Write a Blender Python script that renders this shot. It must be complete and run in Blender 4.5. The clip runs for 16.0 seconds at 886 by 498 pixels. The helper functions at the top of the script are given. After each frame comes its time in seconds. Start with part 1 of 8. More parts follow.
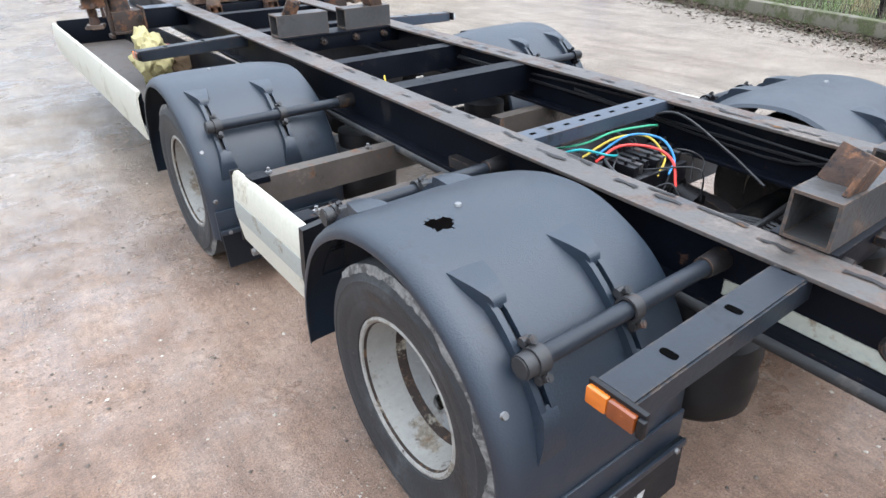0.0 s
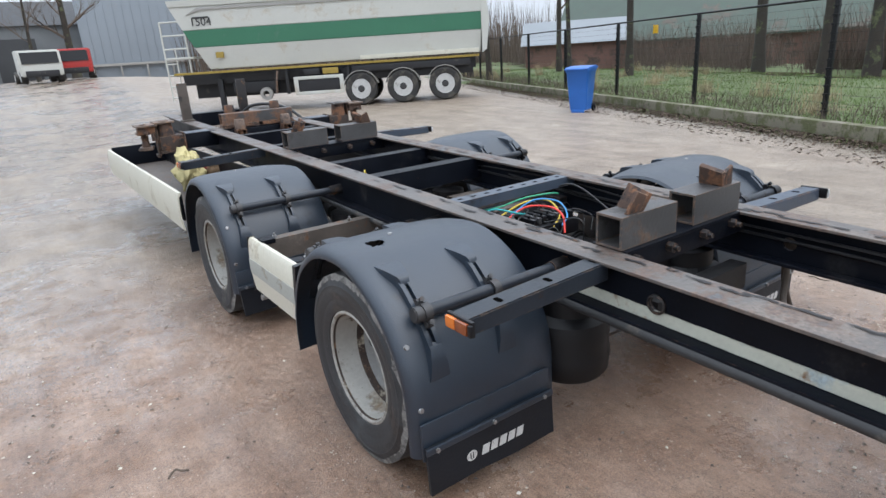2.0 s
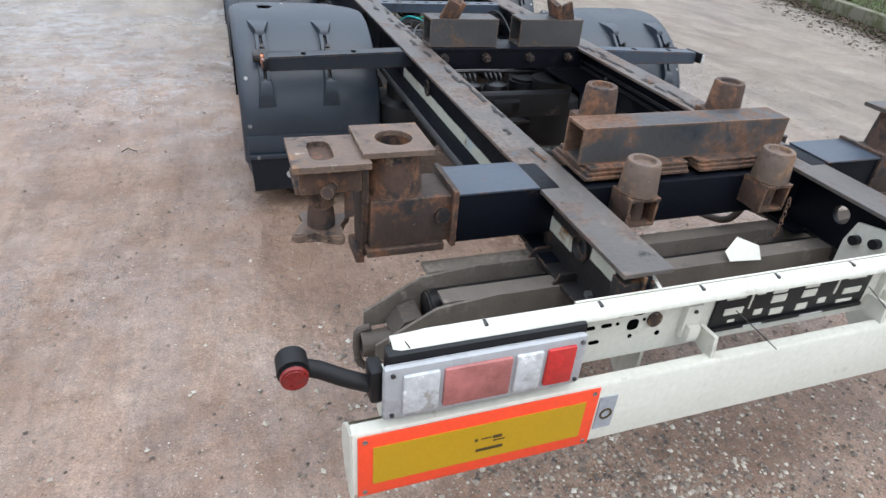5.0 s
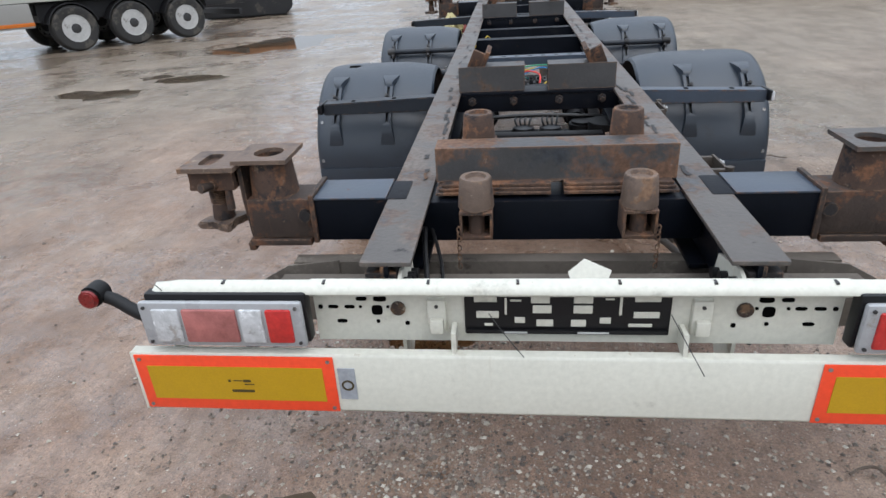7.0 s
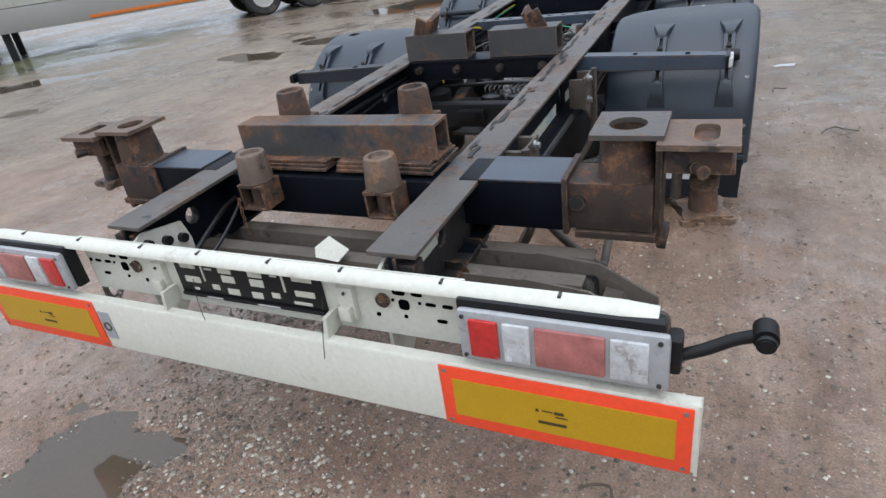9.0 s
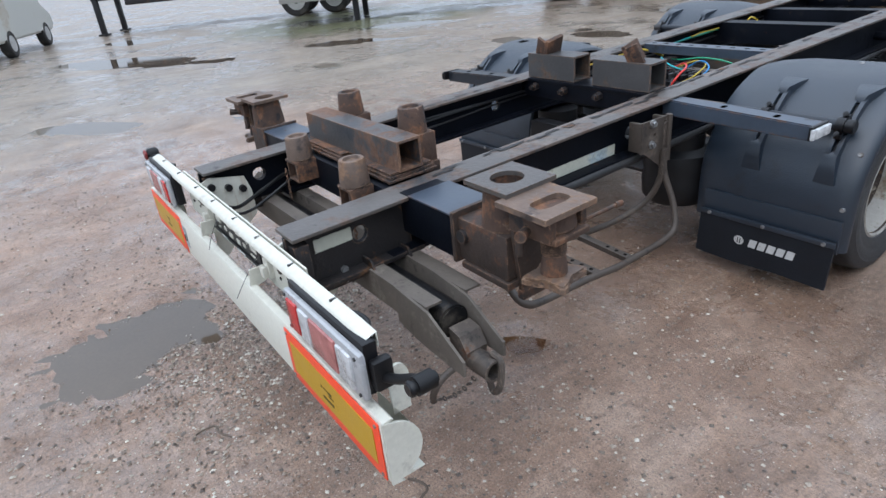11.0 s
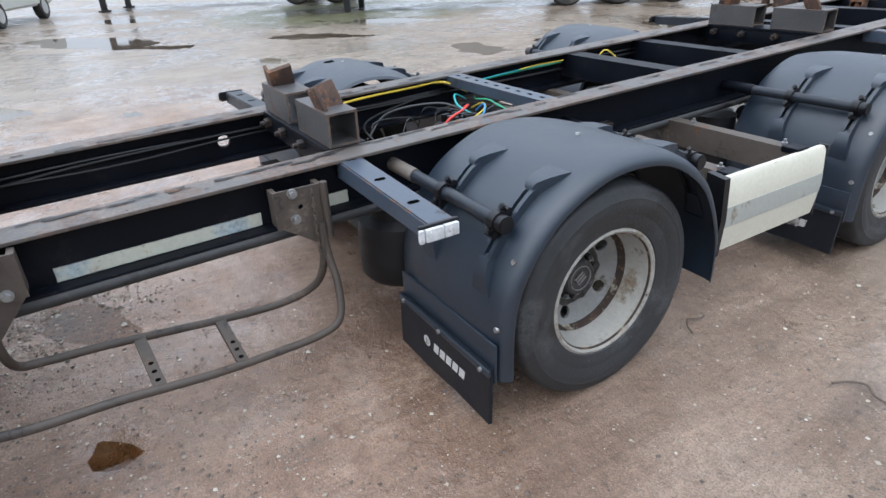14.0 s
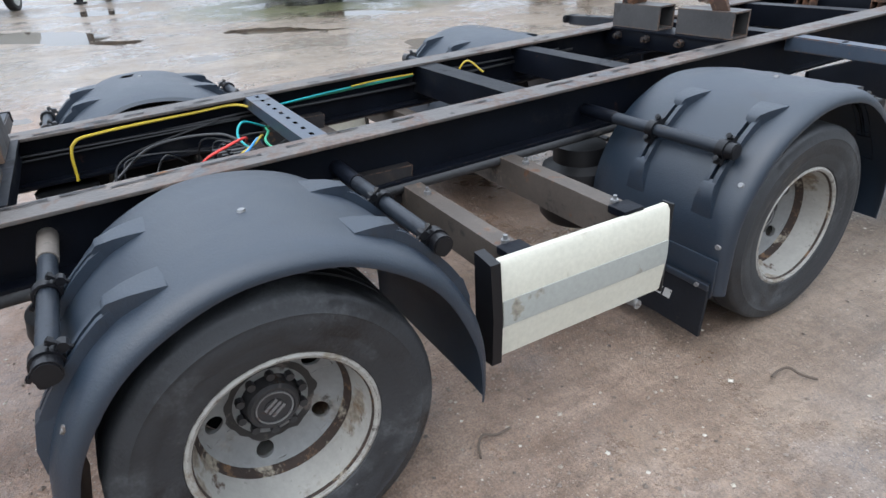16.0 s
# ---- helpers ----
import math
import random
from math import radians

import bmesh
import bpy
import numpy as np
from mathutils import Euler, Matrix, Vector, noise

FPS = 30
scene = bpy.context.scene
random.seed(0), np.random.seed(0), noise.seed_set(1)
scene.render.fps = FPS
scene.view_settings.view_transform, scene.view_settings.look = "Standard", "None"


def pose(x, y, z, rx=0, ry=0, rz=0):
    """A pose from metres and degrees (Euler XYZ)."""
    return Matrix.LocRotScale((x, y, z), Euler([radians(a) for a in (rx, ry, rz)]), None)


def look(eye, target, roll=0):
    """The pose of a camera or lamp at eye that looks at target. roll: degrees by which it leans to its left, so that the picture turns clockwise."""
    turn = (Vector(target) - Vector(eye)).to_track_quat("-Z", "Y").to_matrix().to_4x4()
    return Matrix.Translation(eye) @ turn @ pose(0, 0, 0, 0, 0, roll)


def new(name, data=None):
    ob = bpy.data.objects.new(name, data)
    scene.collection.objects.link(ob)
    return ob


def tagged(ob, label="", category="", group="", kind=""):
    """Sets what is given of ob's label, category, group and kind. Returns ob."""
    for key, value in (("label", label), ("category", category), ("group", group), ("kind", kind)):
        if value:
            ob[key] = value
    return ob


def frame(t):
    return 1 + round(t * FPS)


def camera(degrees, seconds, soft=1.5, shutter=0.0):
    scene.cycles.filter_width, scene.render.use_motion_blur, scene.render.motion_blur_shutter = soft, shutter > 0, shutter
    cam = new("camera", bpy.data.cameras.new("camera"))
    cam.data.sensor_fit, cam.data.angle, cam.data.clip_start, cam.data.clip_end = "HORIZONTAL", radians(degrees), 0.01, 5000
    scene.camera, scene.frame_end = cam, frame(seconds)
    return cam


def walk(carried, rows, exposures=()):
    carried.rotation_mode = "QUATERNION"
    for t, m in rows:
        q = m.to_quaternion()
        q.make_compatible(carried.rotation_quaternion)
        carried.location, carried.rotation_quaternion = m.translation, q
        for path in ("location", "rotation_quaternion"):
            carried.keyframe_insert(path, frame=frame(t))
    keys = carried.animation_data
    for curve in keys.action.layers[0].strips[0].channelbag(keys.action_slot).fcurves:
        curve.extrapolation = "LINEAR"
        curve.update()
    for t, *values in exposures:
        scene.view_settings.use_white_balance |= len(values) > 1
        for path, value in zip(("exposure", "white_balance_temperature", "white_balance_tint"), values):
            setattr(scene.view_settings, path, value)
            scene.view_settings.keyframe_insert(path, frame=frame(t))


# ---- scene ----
# ---- camera and walk ----
cam = camera(72.8, 16.0)
PATH = [
    (0, look((-1.914, 1.516, 1.594), (-0.89, 2.938, 0.629), -1.3)),
    (0.5, look((-2.05, 1.388, 1.604), (-1.006, 2.916, 0.845), -0.8)),
    (1, look((-2.186, 1.244, 1.627), (-1.159, 2.809, 0.922), -2.8)),
    (1.5, look((-2.165, 0.914, 1.604), (-1.137, 2.488, 0.921), -1.2)),
    (2, look((-2.188, 0.586, 1.624), (-1.119, 2.157, 1.001), -3.8)),
    (2.5, look((-2.303, 0.285, 1.635), (-1.184, 1.814, 0.994), -5.8)),
    (3, look((-2.292, -0.092, 1.611), (-1.064, 1.352, 0.974), -4.6)),
    (3.5, look((-2.183, -0.432, 1.59), (-0.933, 0.923, 0.814), -0.9)),
    (4, look((-1.926, -0.56, 1.544), (-0.856, 0.855, 0.622), -0.7)),
    (4.2, look((-1.803, -0.601, 1.54), (-0.836, 0.842, 0.549), 2.4)),
    (6.3, look((-0.599, -1.141, 1.481), (-0.537, 0.582, 0.468), -3.6)),
    (6.5, look((-0.479, -1.161, 1.479), (-0.502, 0.605, 0.541), -3.6)),
    (7, look((-0.126, -1.279, 1.498), (-0.356, 0.511, 0.636), -3.4)),
    (7.5, look((0.194, -1.24, 1.463), (-0.022, 0.523, 0.543), -4.0)),
    (8, look((0.536, -1.135, 1.472), (0.228, 0.57, 0.474), -2.3)),
    (8.2, look((0.691, -1.128, 1.465), (0.319, 0.58, 0.493), -4.8)),
    (10.3, look((1.923, -0.621, 1.521), (0.489, 0.422, 0.596), -2.0)),
    (10.5, look((2.048, -0.596, 1.55), (0.562, 0.411, 0.668), -2.0)),
    (11, look((2.207, -0.434, 1.541), (0.708, 0.553, 0.658), -5.8)),
    (11.5, look((2.283, -0.13, 1.531), (0.817, 0.888, 0.63), -0.3)),
    (12, look((2.433, 0.126, 1.517), (0.851, 0.991, 0.653), -2.9)),
    (12.5, look((2.585, 0.361, 1.544), (0.95, 1.126, 0.683), -1.5)),
    (13, look((2.539, 0.642, 1.518), (0.934, 1.47, 0.659), -0.8)),
    (13.5, look((2.496, 0.9, 1.557), (0.925, 1.784, 0.691), 0.7)),
    (14, look((2.543, 1.23, 1.524), (0.999, 2.133, 0.628), -2.6)),
    (14.5, look((2.615, 1.553, 1.537), (1.079, 2.444, 0.617), -2.8)),
    (15, look((2.542, 1.819, 1.498), (1.016, 2.717, 0.568), -2.5)),
    (15.5, look((2.41, 2.103, 1.557), (0.842, 2.945, 0.645), -2.0)),
    (16, look((2.417, 2.455, 1.485), (0.865, 3.314, 0.562), -2.9)),
]
EXPOSURES = [(0.0, 1.05, 6350, 10), (0.5, 0.80, 6350, 10), (1.5, 0.72, 6450, 10), (2.5, 0.45, 6600, 10), (3.5, 0.50, 6850, 10), (4.2, 0.57, 6600, 10), (6.3, 0.25, 6400, 10), (7.5, 0.14, 6600, 10), (8.2, 0.12, 6600, 10), (10.3, 0.15, 6120, 10), (11.0, 0.26, 6120, 10), (11.5, 0.43, 6180, 10), (12.5, 0.49, 6350, 10), (13.0, 0.5, 6320, 10), (14.0, 0.6, 6300, 10), (14.5, 0.7, 6280, 10), (16.0, 0.63, 6330, 10)]
walk(cam, PATH, EXPOSURES)

# ---- world, sun, exposure ----
world = bpy.data.worlds.new("overcast_sky")
scene.world = world
world.use_nodes = True
wt = world.node_tree
sky = wt.nodes.new("ShaderNodeTexSky")
sky.sky_type = "NISHITA"
sky.sun_disc = False
sky.sun_elevation, sky.sun_rotation = radians(55), radians(160)
sky.air_density, sky.dust_density, sky.ozone_density = 1.0, 6.0, 1.0
# an even cloud cover in front of the clear sky
cloud = wt.nodes.new("ShaderNodeMix")
cloud.data_type = "RGBA"
cloud.inputs[0].default_value = 0.86
cloud.inputs[7].default_value = (13.0, 14.5, 16.6, 1)
wt.links.new(sky.outputs[0], cloud.inputs[6])
# an overcast sky is brighter overhead than at the horizon
way = wt.nodes.new("ShaderNodeSeparateXYZ")
wt.links.new(wt.nodes.new("ShaderNodeTexCoord").outputs["Generated"], way.inputs[0])
height = wt.nodes.new("ShaderNodeMapRange")
height.inputs[3].default_value, height.inputs[4].default_value = 0.4, 1.42
wt.links.new(way.outputs["Z"], height.inputs[0])
shade = wt.nodes.new("ShaderNodeVectorMath")
shade.operation = "SCALE"
wt.links.new(cloud.outputs[2], shade.inputs[0])
wt.links.new(height.outputs[0], shade.inputs["Scale"])
wt.links.new(shade.outputs[0], wt.nodes["Background"].inputs[0])
wt.nodes["Background"].inputs[1].default_value = 0.1
sun_data = bpy.data.lights.new("sun", "SUN")
sun_data.energy, sun_data.angle, sun_data.color = 0.6, radians(60), (1.0, 0.97, 0.93)
sun = new("sun", sun_data)
sun.matrix_world = look((0, 0, 30), (-3.0, 4.0, 20))


# ---- materials ----
def material(name, base, rough=0.6, metal=0.0, spread=0.25, scale=9.0, bump=0.15, patches=(), spec=0.5, detail=60.0, rough_var=0.15, edge=None, streak=None):
    """A surface with broad and fine variation; patches: (colour, amount 0..1, noise scale, roughness) of rust, dust or wear;
    edge: (colour, width, amount) of wear on bare edges; streak: (colour, amount) of upright run marks."""
    m = bpy.data.materials.new(name)
    m.use_nodes = True
    nt = m.node_tree
    bsdf = nt.nodes["Principled BSDF"]
    co = nt.nodes.new("ShaderNodeTexCoord").outputs["Object"]

    def noise_at(s, d=5.0, r=0.6):
        n = nt.nodes.new("ShaderNodeTexNoise")
        n.inputs["Scale"].default_value, n.inputs["Detail"].default_value, n.inputs["Roughness"].default_value = s, d, r
        nt.links.new(co, n.inputs["Vector"])
        return n.outputs["Fac"]

    def ramp(fac, a, b, ca, cb):
        r = nt.nodes.new("ShaderNodeValToRGB")
        r.color_ramp.elements[0].position, r.color_ramp.elements[1].position = a, b
        r.color_ramp.elements[0].color, r.color_ramp.elements[1].color = (*ca, 1), (*cb, 1)
        nt.links.new(fac, r.inputs[0])
        return r.outputs[0]

    def mix(fac, a, b):
        x = nt.nodes.new("ShaderNodeMix")
        x.data_type = "RGBA"
        nt.links.new(fac, x.inputs[0])
        nt.links.new(a, x.inputs[6])
        nt.links.new(b, x.inputs[7])
        return x.outputs[2]

    broad, fine = noise_at(scale), noise_at(detail, 4)
    lo = tuple(c * (1 - spread) for c in base)
    hi = tuple(min(1, c * (1 + spread)) for c in base)
    col = ramp(broad, 0.3, 0.7, lo, hi)
    fine_col = ramp(fine, 0.3, 0.75, tuple(c * 0.8 for c in base), tuple(min(1, c * 1.15) for c in base))
    half = nt.nodes.new("ShaderNodeValue")
    half.outputs[0].default_value = 0.4
    col = mix(half.outputs[0], col, fine_col)
    ro = nt.nodes.new("ShaderNodeMapRange")
    ro.inputs[3].default_value, ro.inputs[4].default_value = max(0.03, rough - rough_var), min(1, rough + rough_var)
    nt.links.new(broad, ro.inputs[0])
    rough_out = ro.outputs[0]
    for i, (pc, amount, ps, pr) in enumerate(patches):
        pn = noise_at(ps, 8.0, 0.68)
        start = 0.705 - 0.46 * amount
        mask = ramp(pn, start, start + 0.07, (0, 0, 0), (1, 1, 1))
        pcol = ramp(fine, 0.3, 0.7, tuple(c * 0.65 for c in pc), tuple(min(1, c * 1.3) for c in pc))
        col = mix(mask, col, pcol)
        rm = nt.nodes.new("ShaderNodeMix")
        nt.links.new(mask, rm.inputs[0])
        nt.links.new(rough_out, rm.inputs[2])
        rm.inputs[3].default_value = pr
        rough_out = rm.outputs[0]
    if streak:
        st = nt.nodes.new("ShaderNodeMapping")
        st.inputs["Scale"].default_value = (28, 28, 2.2)
        nt.links.new(co, st.inputs["Vector"])
        sn = nt.nodes.new("ShaderNodeTexNoise")
        sn.inputs["Scale"].default_value, sn.inputs["Detail"].default_value = 1.0, 5
        nt.links.new(st.outputs[0], sn.inputs["Vector"])
        edge_at = 0.72 - 0.4 * streak[1]
        col = mix(ramp(sn.outputs["Fac"], edge_at, edge_at + 0.22, (0, 0, 0), (0.85, 0.85, 0.85)), col, ramp(fine, 0.3, 0.7, tuple(c * 0.8 for c in streak[0]), streak[0]))
    if edge:
        bv, ge, dt = nt.nodes.new("ShaderNodeBevel"), nt.nodes.new("ShaderNodeNewGeometry"), nt.nodes.new("ShaderNodeVectorMath")
        bv.samples, dt.operation = 4, "DOT_PRODUCT"
        bv.inputs["Radius"].default_value = edge[1]
        nt.links.new(bv.outputs[0], dt.inputs[0])
        nt.links.new(ge.outputs["Normal"], dt.inputs[1])
        near = ramp(dt.outputs["Value"], 0.86, 0.99, (1, 1, 1), (0, 0, 0))
        torn = ramp(noise_at(30, 6, 0.7), 0.62 - 0.3 * edge[2], 0.72 - 0.3 * edge[2], (0, 0, 0), (1, 1, 1))
        both = nt.nodes.new("ShaderNodeMath")
        both.operation = "MULTIPLY"
        nt.links.new(near, both.inputs[0])
        nt.links.new(torn, both.inputs[1])
        col = mix(both.outputs[0], col, ramp(fine, 0.3, 0.7, tuple(c * 0.6 for c in edge[0]), edge[0]))
    nt.links.new(col, bsdf.inputs["Base Color"])
    nt.links.new(rough_out, bsdf.inputs["Roughness"])
    bsdf.inputs["Metallic"].default_value = metal
    bsdf.inputs["Specular IOR Level"].default_value = spec
    if bump:
        b = nt.nodes.new("ShaderNodeBump")
        b.inputs["Strength"].default_value, b.inputs["Distance"].default_value = bump, 0.004
        nt.links.new(fine, b.inputs["Height"])
        nt.links.new(b.outputs[0], bsdf.inputs["Normal"])
    return m


RUST, RUST_DARK, DUST = (0.19, 0.085, 0.045), (0.075, 0.04, 0.027), (0.25, 0.2, 0.165)
M = {}
M["chassis"] = material("chassis_black", (0.0035, 0.0048, 0.0085), 0.45, spread=0.5, scale=4, spec=0.15, bump=0.2, patches=((RUST_DARK, 0.08, 7, 0.8), ((0.013, 0.013, 0.015), 0.28, 3, 0.7), ((0.11, 0.055, 0.03), 0.05, 11, 0.85)), edge=((0.075, 0.05, 0.038), 0.007, 0.3))
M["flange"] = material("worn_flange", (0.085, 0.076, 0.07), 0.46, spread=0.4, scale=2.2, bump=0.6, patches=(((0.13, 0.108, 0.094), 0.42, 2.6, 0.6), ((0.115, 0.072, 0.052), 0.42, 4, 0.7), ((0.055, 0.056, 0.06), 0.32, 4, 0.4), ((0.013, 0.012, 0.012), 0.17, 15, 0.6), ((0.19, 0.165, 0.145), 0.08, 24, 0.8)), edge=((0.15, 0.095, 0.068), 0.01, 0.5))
M["blue_grey"] = material("blue_grey_paint", (0.045, 0.06, 0.084), 0.38, spread=0.25, scale=5, patches=((RUST, 0.16, 8, 0.85), (DUST, 0.14, 5, 0.8), ((0.02, 0.022, 0.026), 0.25, 6, 0.5)), edge=((0.15, 0.08, 0.05), 0.01, 0.5))
M["arm"] = material("dark_arm_paint", (0.017, 0.0215, 0.029), 0.42, spread=0.35, scale=5, bump=0.2, spec=0.35, patches=(((0.04, 0.036, 0.034), 0.2, 5, 0.8), (RUST_DARK, 0.12, 8, 0.85), ((0.008, 0.009, 0.012), 0.25, 4, 0.5)), edge=((0.085, 0.06, 0.045), 0.008, 0.5))
M["conduit"] = material("dusty_conduit", (0.03, 0.03, 0.031), 0.6, spread=0.4, scale=5, bump=0.3, patches=(((0.085, 0.076, 0.068), 0.3, 4, 0.85), ((0.009, 0.009, 0.01), 0.3, 6, 0.5)))
M["dark_amber"] = material("dark_amber_lens", (0.2, 0.045, 0.008), 0.22, spread=0.2, scale=40, bump=0.2, spec=0.8)
M["rust"] = material("rusty_steel", (0.07, 0.04, 0.028), 0.8, spread=0.5, scale=11, bump=0.8, patches=(((0.17, 0.08, 0.042), 0.42, 9, 0.9), ((0.018, 0.014, 0.014), 0.38, 12, 0.7), ((0.23, 0.16, 0.11), 0.16, 22, 0.85)), edge=((0.24, 0.14, 0.085), 0.008, 0.6))
M["rust_plate"] = material("rusty_plate", (0.125, 0.085, 0.064), 0.6, spread=0.4, scale=12, bump=0.7, patches=(((0.19, 0.11, 0.066), 0.36, 9, 0.8), ((0.045, 0.032, 0.028), 0.36, 8, 0.6), ((0.3, 0.25, 0.2), 0.16, 25, 0.8)), edge=((0.3, 0.19, 0.12), 0.008, 0.5))
M["rust_dark"] = material("dark_rusty_steel", (0.014, 0.012, 0.0125), 0.6, spread=0.5, scale=12, bump=0.7, patches=(((0.03, 0.022, 0.018), 0.22, 7, 0.6), ((0.17, 0.08, 0.032), 0.26, 6, 0.9)), edge=((0.16, 0.09, 0.055), 0.009, 0.55), streak=((0.1, 0.05, 0.028), 0.05))
M["beam"] = material("beam_steel", (0.05, 0.049, 0.05), 0.5, spread=0.3, scale=7, bump=0.5, patches=(((0.14, 0.076, 0.048), 0.52, 4, 0.85), ((0.028, 0.032, 0.04), 0.3, 3, 0.5), ((0.23, 0.165, 0.12), 0.12, 14, 0.8)), edge=((0.24, 0.13, 0.075), 0.014, 0.85))
M["brown_steel"] = material("brown_dusty_steel", (0.075, 0.061, 0.051), 0.65, spread=0.35, scale=8, bump=0.4, patches=(((0.14, 0.115, 0.096), 0.26, 6, 0.85), ((0.13, 0.065, 0.037), 0.24, 12, 0.85), ((0.03, 0.026, 0.025), 0.26, 9, 0.7)), edge=((0.22, 0.17, 0.135), 0.007, 0.4))
M["ladder"] = material("brown_ladder_steel", (0.06, 0.047, 0.038), 0.6, spread=0.35, scale=8, bump=0.4, patches=(((0.12, 0.095, 0.076), 0.24, 6, 0.85), ((0.1, 0.05, 0.028), 0.18, 12, 0.85), ((0.02, 0.018, 0.018), 0.24, 9, 0.7)), edge=((0.16, 0.12, 0.095), 0.006, 0.4))
M["guard"] = material("mudguard_plastic", (0.0098, 0.0185, 0.0315), 0.42, spec=0.75, spread=0.3, scale=3, bump=0.3, patches=(((0.018, 0.027, 0.042), 0.32, 2.5, 0.46), ((0.007, 0.0115, 0.02), 0.26, 5, 0.4), ((0.06, 0.058, 0.056), 0.09, 14, 0.8)), detail=170, streak=((0.026, 0.029, 0.034), 0.1))
M["flap"] = material("rubber_flap", (0.0075, 0.01, 0.0145), 0.5, spread=0.3, scale=6, bump=0.25, patches=(((0.06, 0.05, 0.043), 0.1, 7, 0.85),), streak=((0.05, 0.042, 0.036), 0.08), spec=0.3)
M["rubber"] = material("tyre_rubber", (0.024, 0.0255, 0.028), 0.6, spread=0.35, scale=5, bump=0.5, patches=(((0.048, 0.05, 0.052), 0.42, 4, 0.75), ((0.012, 0.0125, 0.014), 0.36, 3, 0.4), ((0.085, 0.08, 0.074), 0.16, 14, 0.85), ((0.2, 0.19, 0.18), 0.05, 26, 0.85)), detail=90)
M["scuffed"] = material("scuffed_tyre", (0.07, 0.067, 0.063), 0.75, spread=0.5, scale=14, bump=0.6, patches=(((0.2, 0.192, 0.18), 0.55, 16, 0.85),))
M["black_rubber"] = material("black_rubber", (0.008, 0.008, 0.009), 0.5, spread=0.3, bump=0.1, spec=0.3)
M["rim"] = material("rim_cream", (0.33, 0.318, 0.288), 0.45, spread=0.2, scale=8, bump=0.3, patches=(((0.24, 0.205, 0.16), 0.4, 7, 0.8), ((0.08, 0.05, 0.034), 0.22, 12, 0.85), ((0.17, 0.105, 0.06), 0.24, 4, 0.8), ((0.035, 0.025, 0.02), 0.14, 18, 0.85)), edge=((0.05, 0.032, 0.024), 0.01, 0.5))
M["disc"] = material("wheel_disc", (0.2, 0.2, 0.193), 0.45, spread=0.25, scale=9, bump=0.35, patches=(((0.19, 0.175, 0.155), 0.34, 6, 0.75), ((0.06, 0.05, 0.042), 0.2, 9, 0.6), ((0.025, 0.02, 0.017), 0.1, 18, 0.5)))
M["lock"] = material("rusty_lock_steel", (0.04, 0.026, 0.02), 0.7, spread=0.5, scale=11, bump=0.8, patches=(((0.12, 0.055, 0.03), 0.42, 8, 0.9), ((0.012, 0.011, 0.012), 0.3, 10, 0.6), ((0.2, 0.13, 0.085), 0.12, 20, 0.85)), edge=((0.2, 0.115, 0.07), 0.009, 0.6), streak=((0.13, 0.062, 0.032), 0.18))
M["stop_box"] = material("stop_box_steel", (0.056, 0.054, 0.054), 0.5, spread=0.35, scale=4, bump=0.5, patches=(((0.11, 0.07, 0.048), 0.3, 3, 0.8), ((0.04, 0.036, 0.034), 0.26, 5, 0.6)), edge=((0.19, 0.115, 0.075), 0.012, 0.7))
M["rim_dirt"] = material("rim_dirt", (0.035, 0.022, 0.016), 0.8, spread=0.5, scale=25, bump=0.8, patches=(((0.13, 0.075, 0.04), 0.36, 22, 0.8), ((0.3, 0.26, 0.2), 0.32, 14, 0.7), ((0.012, 0.01, 0.009), 0.3, 12, 0.6)))
M["grime"] = material("hub_grime", (0.022, 0.02, 0.0185), 0.5, spread=0.4, scale=20, bump=0.5, patches=(((0.12, 0.1, 0.085), 0.3, 12, 0.8),))
M["hub"] = material("hub_grey", (0.032, 0.031, 0.032), 0.5, spread=0.3, scale=15, patches=((RUST_DARK, 0.25, 20, 0.8), ((0.14, 0.13, 0.12), 0.2, 12, 0.6)))
M["white"] = material("white_paint", (0.6, 0.59, 0.515), 0.38, spread=0.06, scale=5, bump=0.05, patches=(((0.47, 0.45, 0.39), 0.26, 3, 0.55), ((0.25, 0.19, 0.13), 0.07, 15, 0.7)), streak=((0.42, 0.38, 0.3), 0.2))
M["stained_white"] = material("rust_stained_white", (0.58, 0.57, 0.5), 0.4, spread=0.08, scale=5, bump=0.1, patches=(((0.42, 0.34, 0.24), 0.2, 4, 0.6), ((0.3, 0.13, 0.05), 0.14, 7, 0.85)), streak=((0.36, 0.17, 0.07), 0.3))
M["cream"] = material("cream_panel", (0.56, 0.54, 0.45), 0.42, spread=0.06, scale=4, bump=0.05, patches=(((0.44, 0.4, 0.31), 0.26, 3, 0.6), ((0.2, 0.16, 0.11), 0.05, 20, 0.8)), streak=((0.36, 0.3, 0.2), 0.22))
M["cream_grey"] = material("panel_stripe", (0.34, 0.35, 0.32), 0.5, spread=0.08, scale=6, bump=0.05, patches=(((0.26, 0.24, 0.19), 0.25, 8, 0.7),))
M["strip"] = material("reflective_strip", (0.5, 0.5, 0.42), 0.42, spread=0.08, scale=6, bump=0.03, patches=(((0.36, 0.26, 0.12), 0.2, 6, 0.6), ((0.34, 0.4, 0.42), 0.34, 3, 0.4), ((0.22, 0.1, 0.03), 0.24, 4, 0.7)), edge=((0.06, 0.045, 0.035), 0.006, 0.6))
M["orange"] = material("plate_orange", (0.9, 0.075, 0.025), 0.4, spread=0.04, scale=12, bump=0.03, patches=(((0.7, 0.1, 0.05), 0.1, 10, 0.5),))
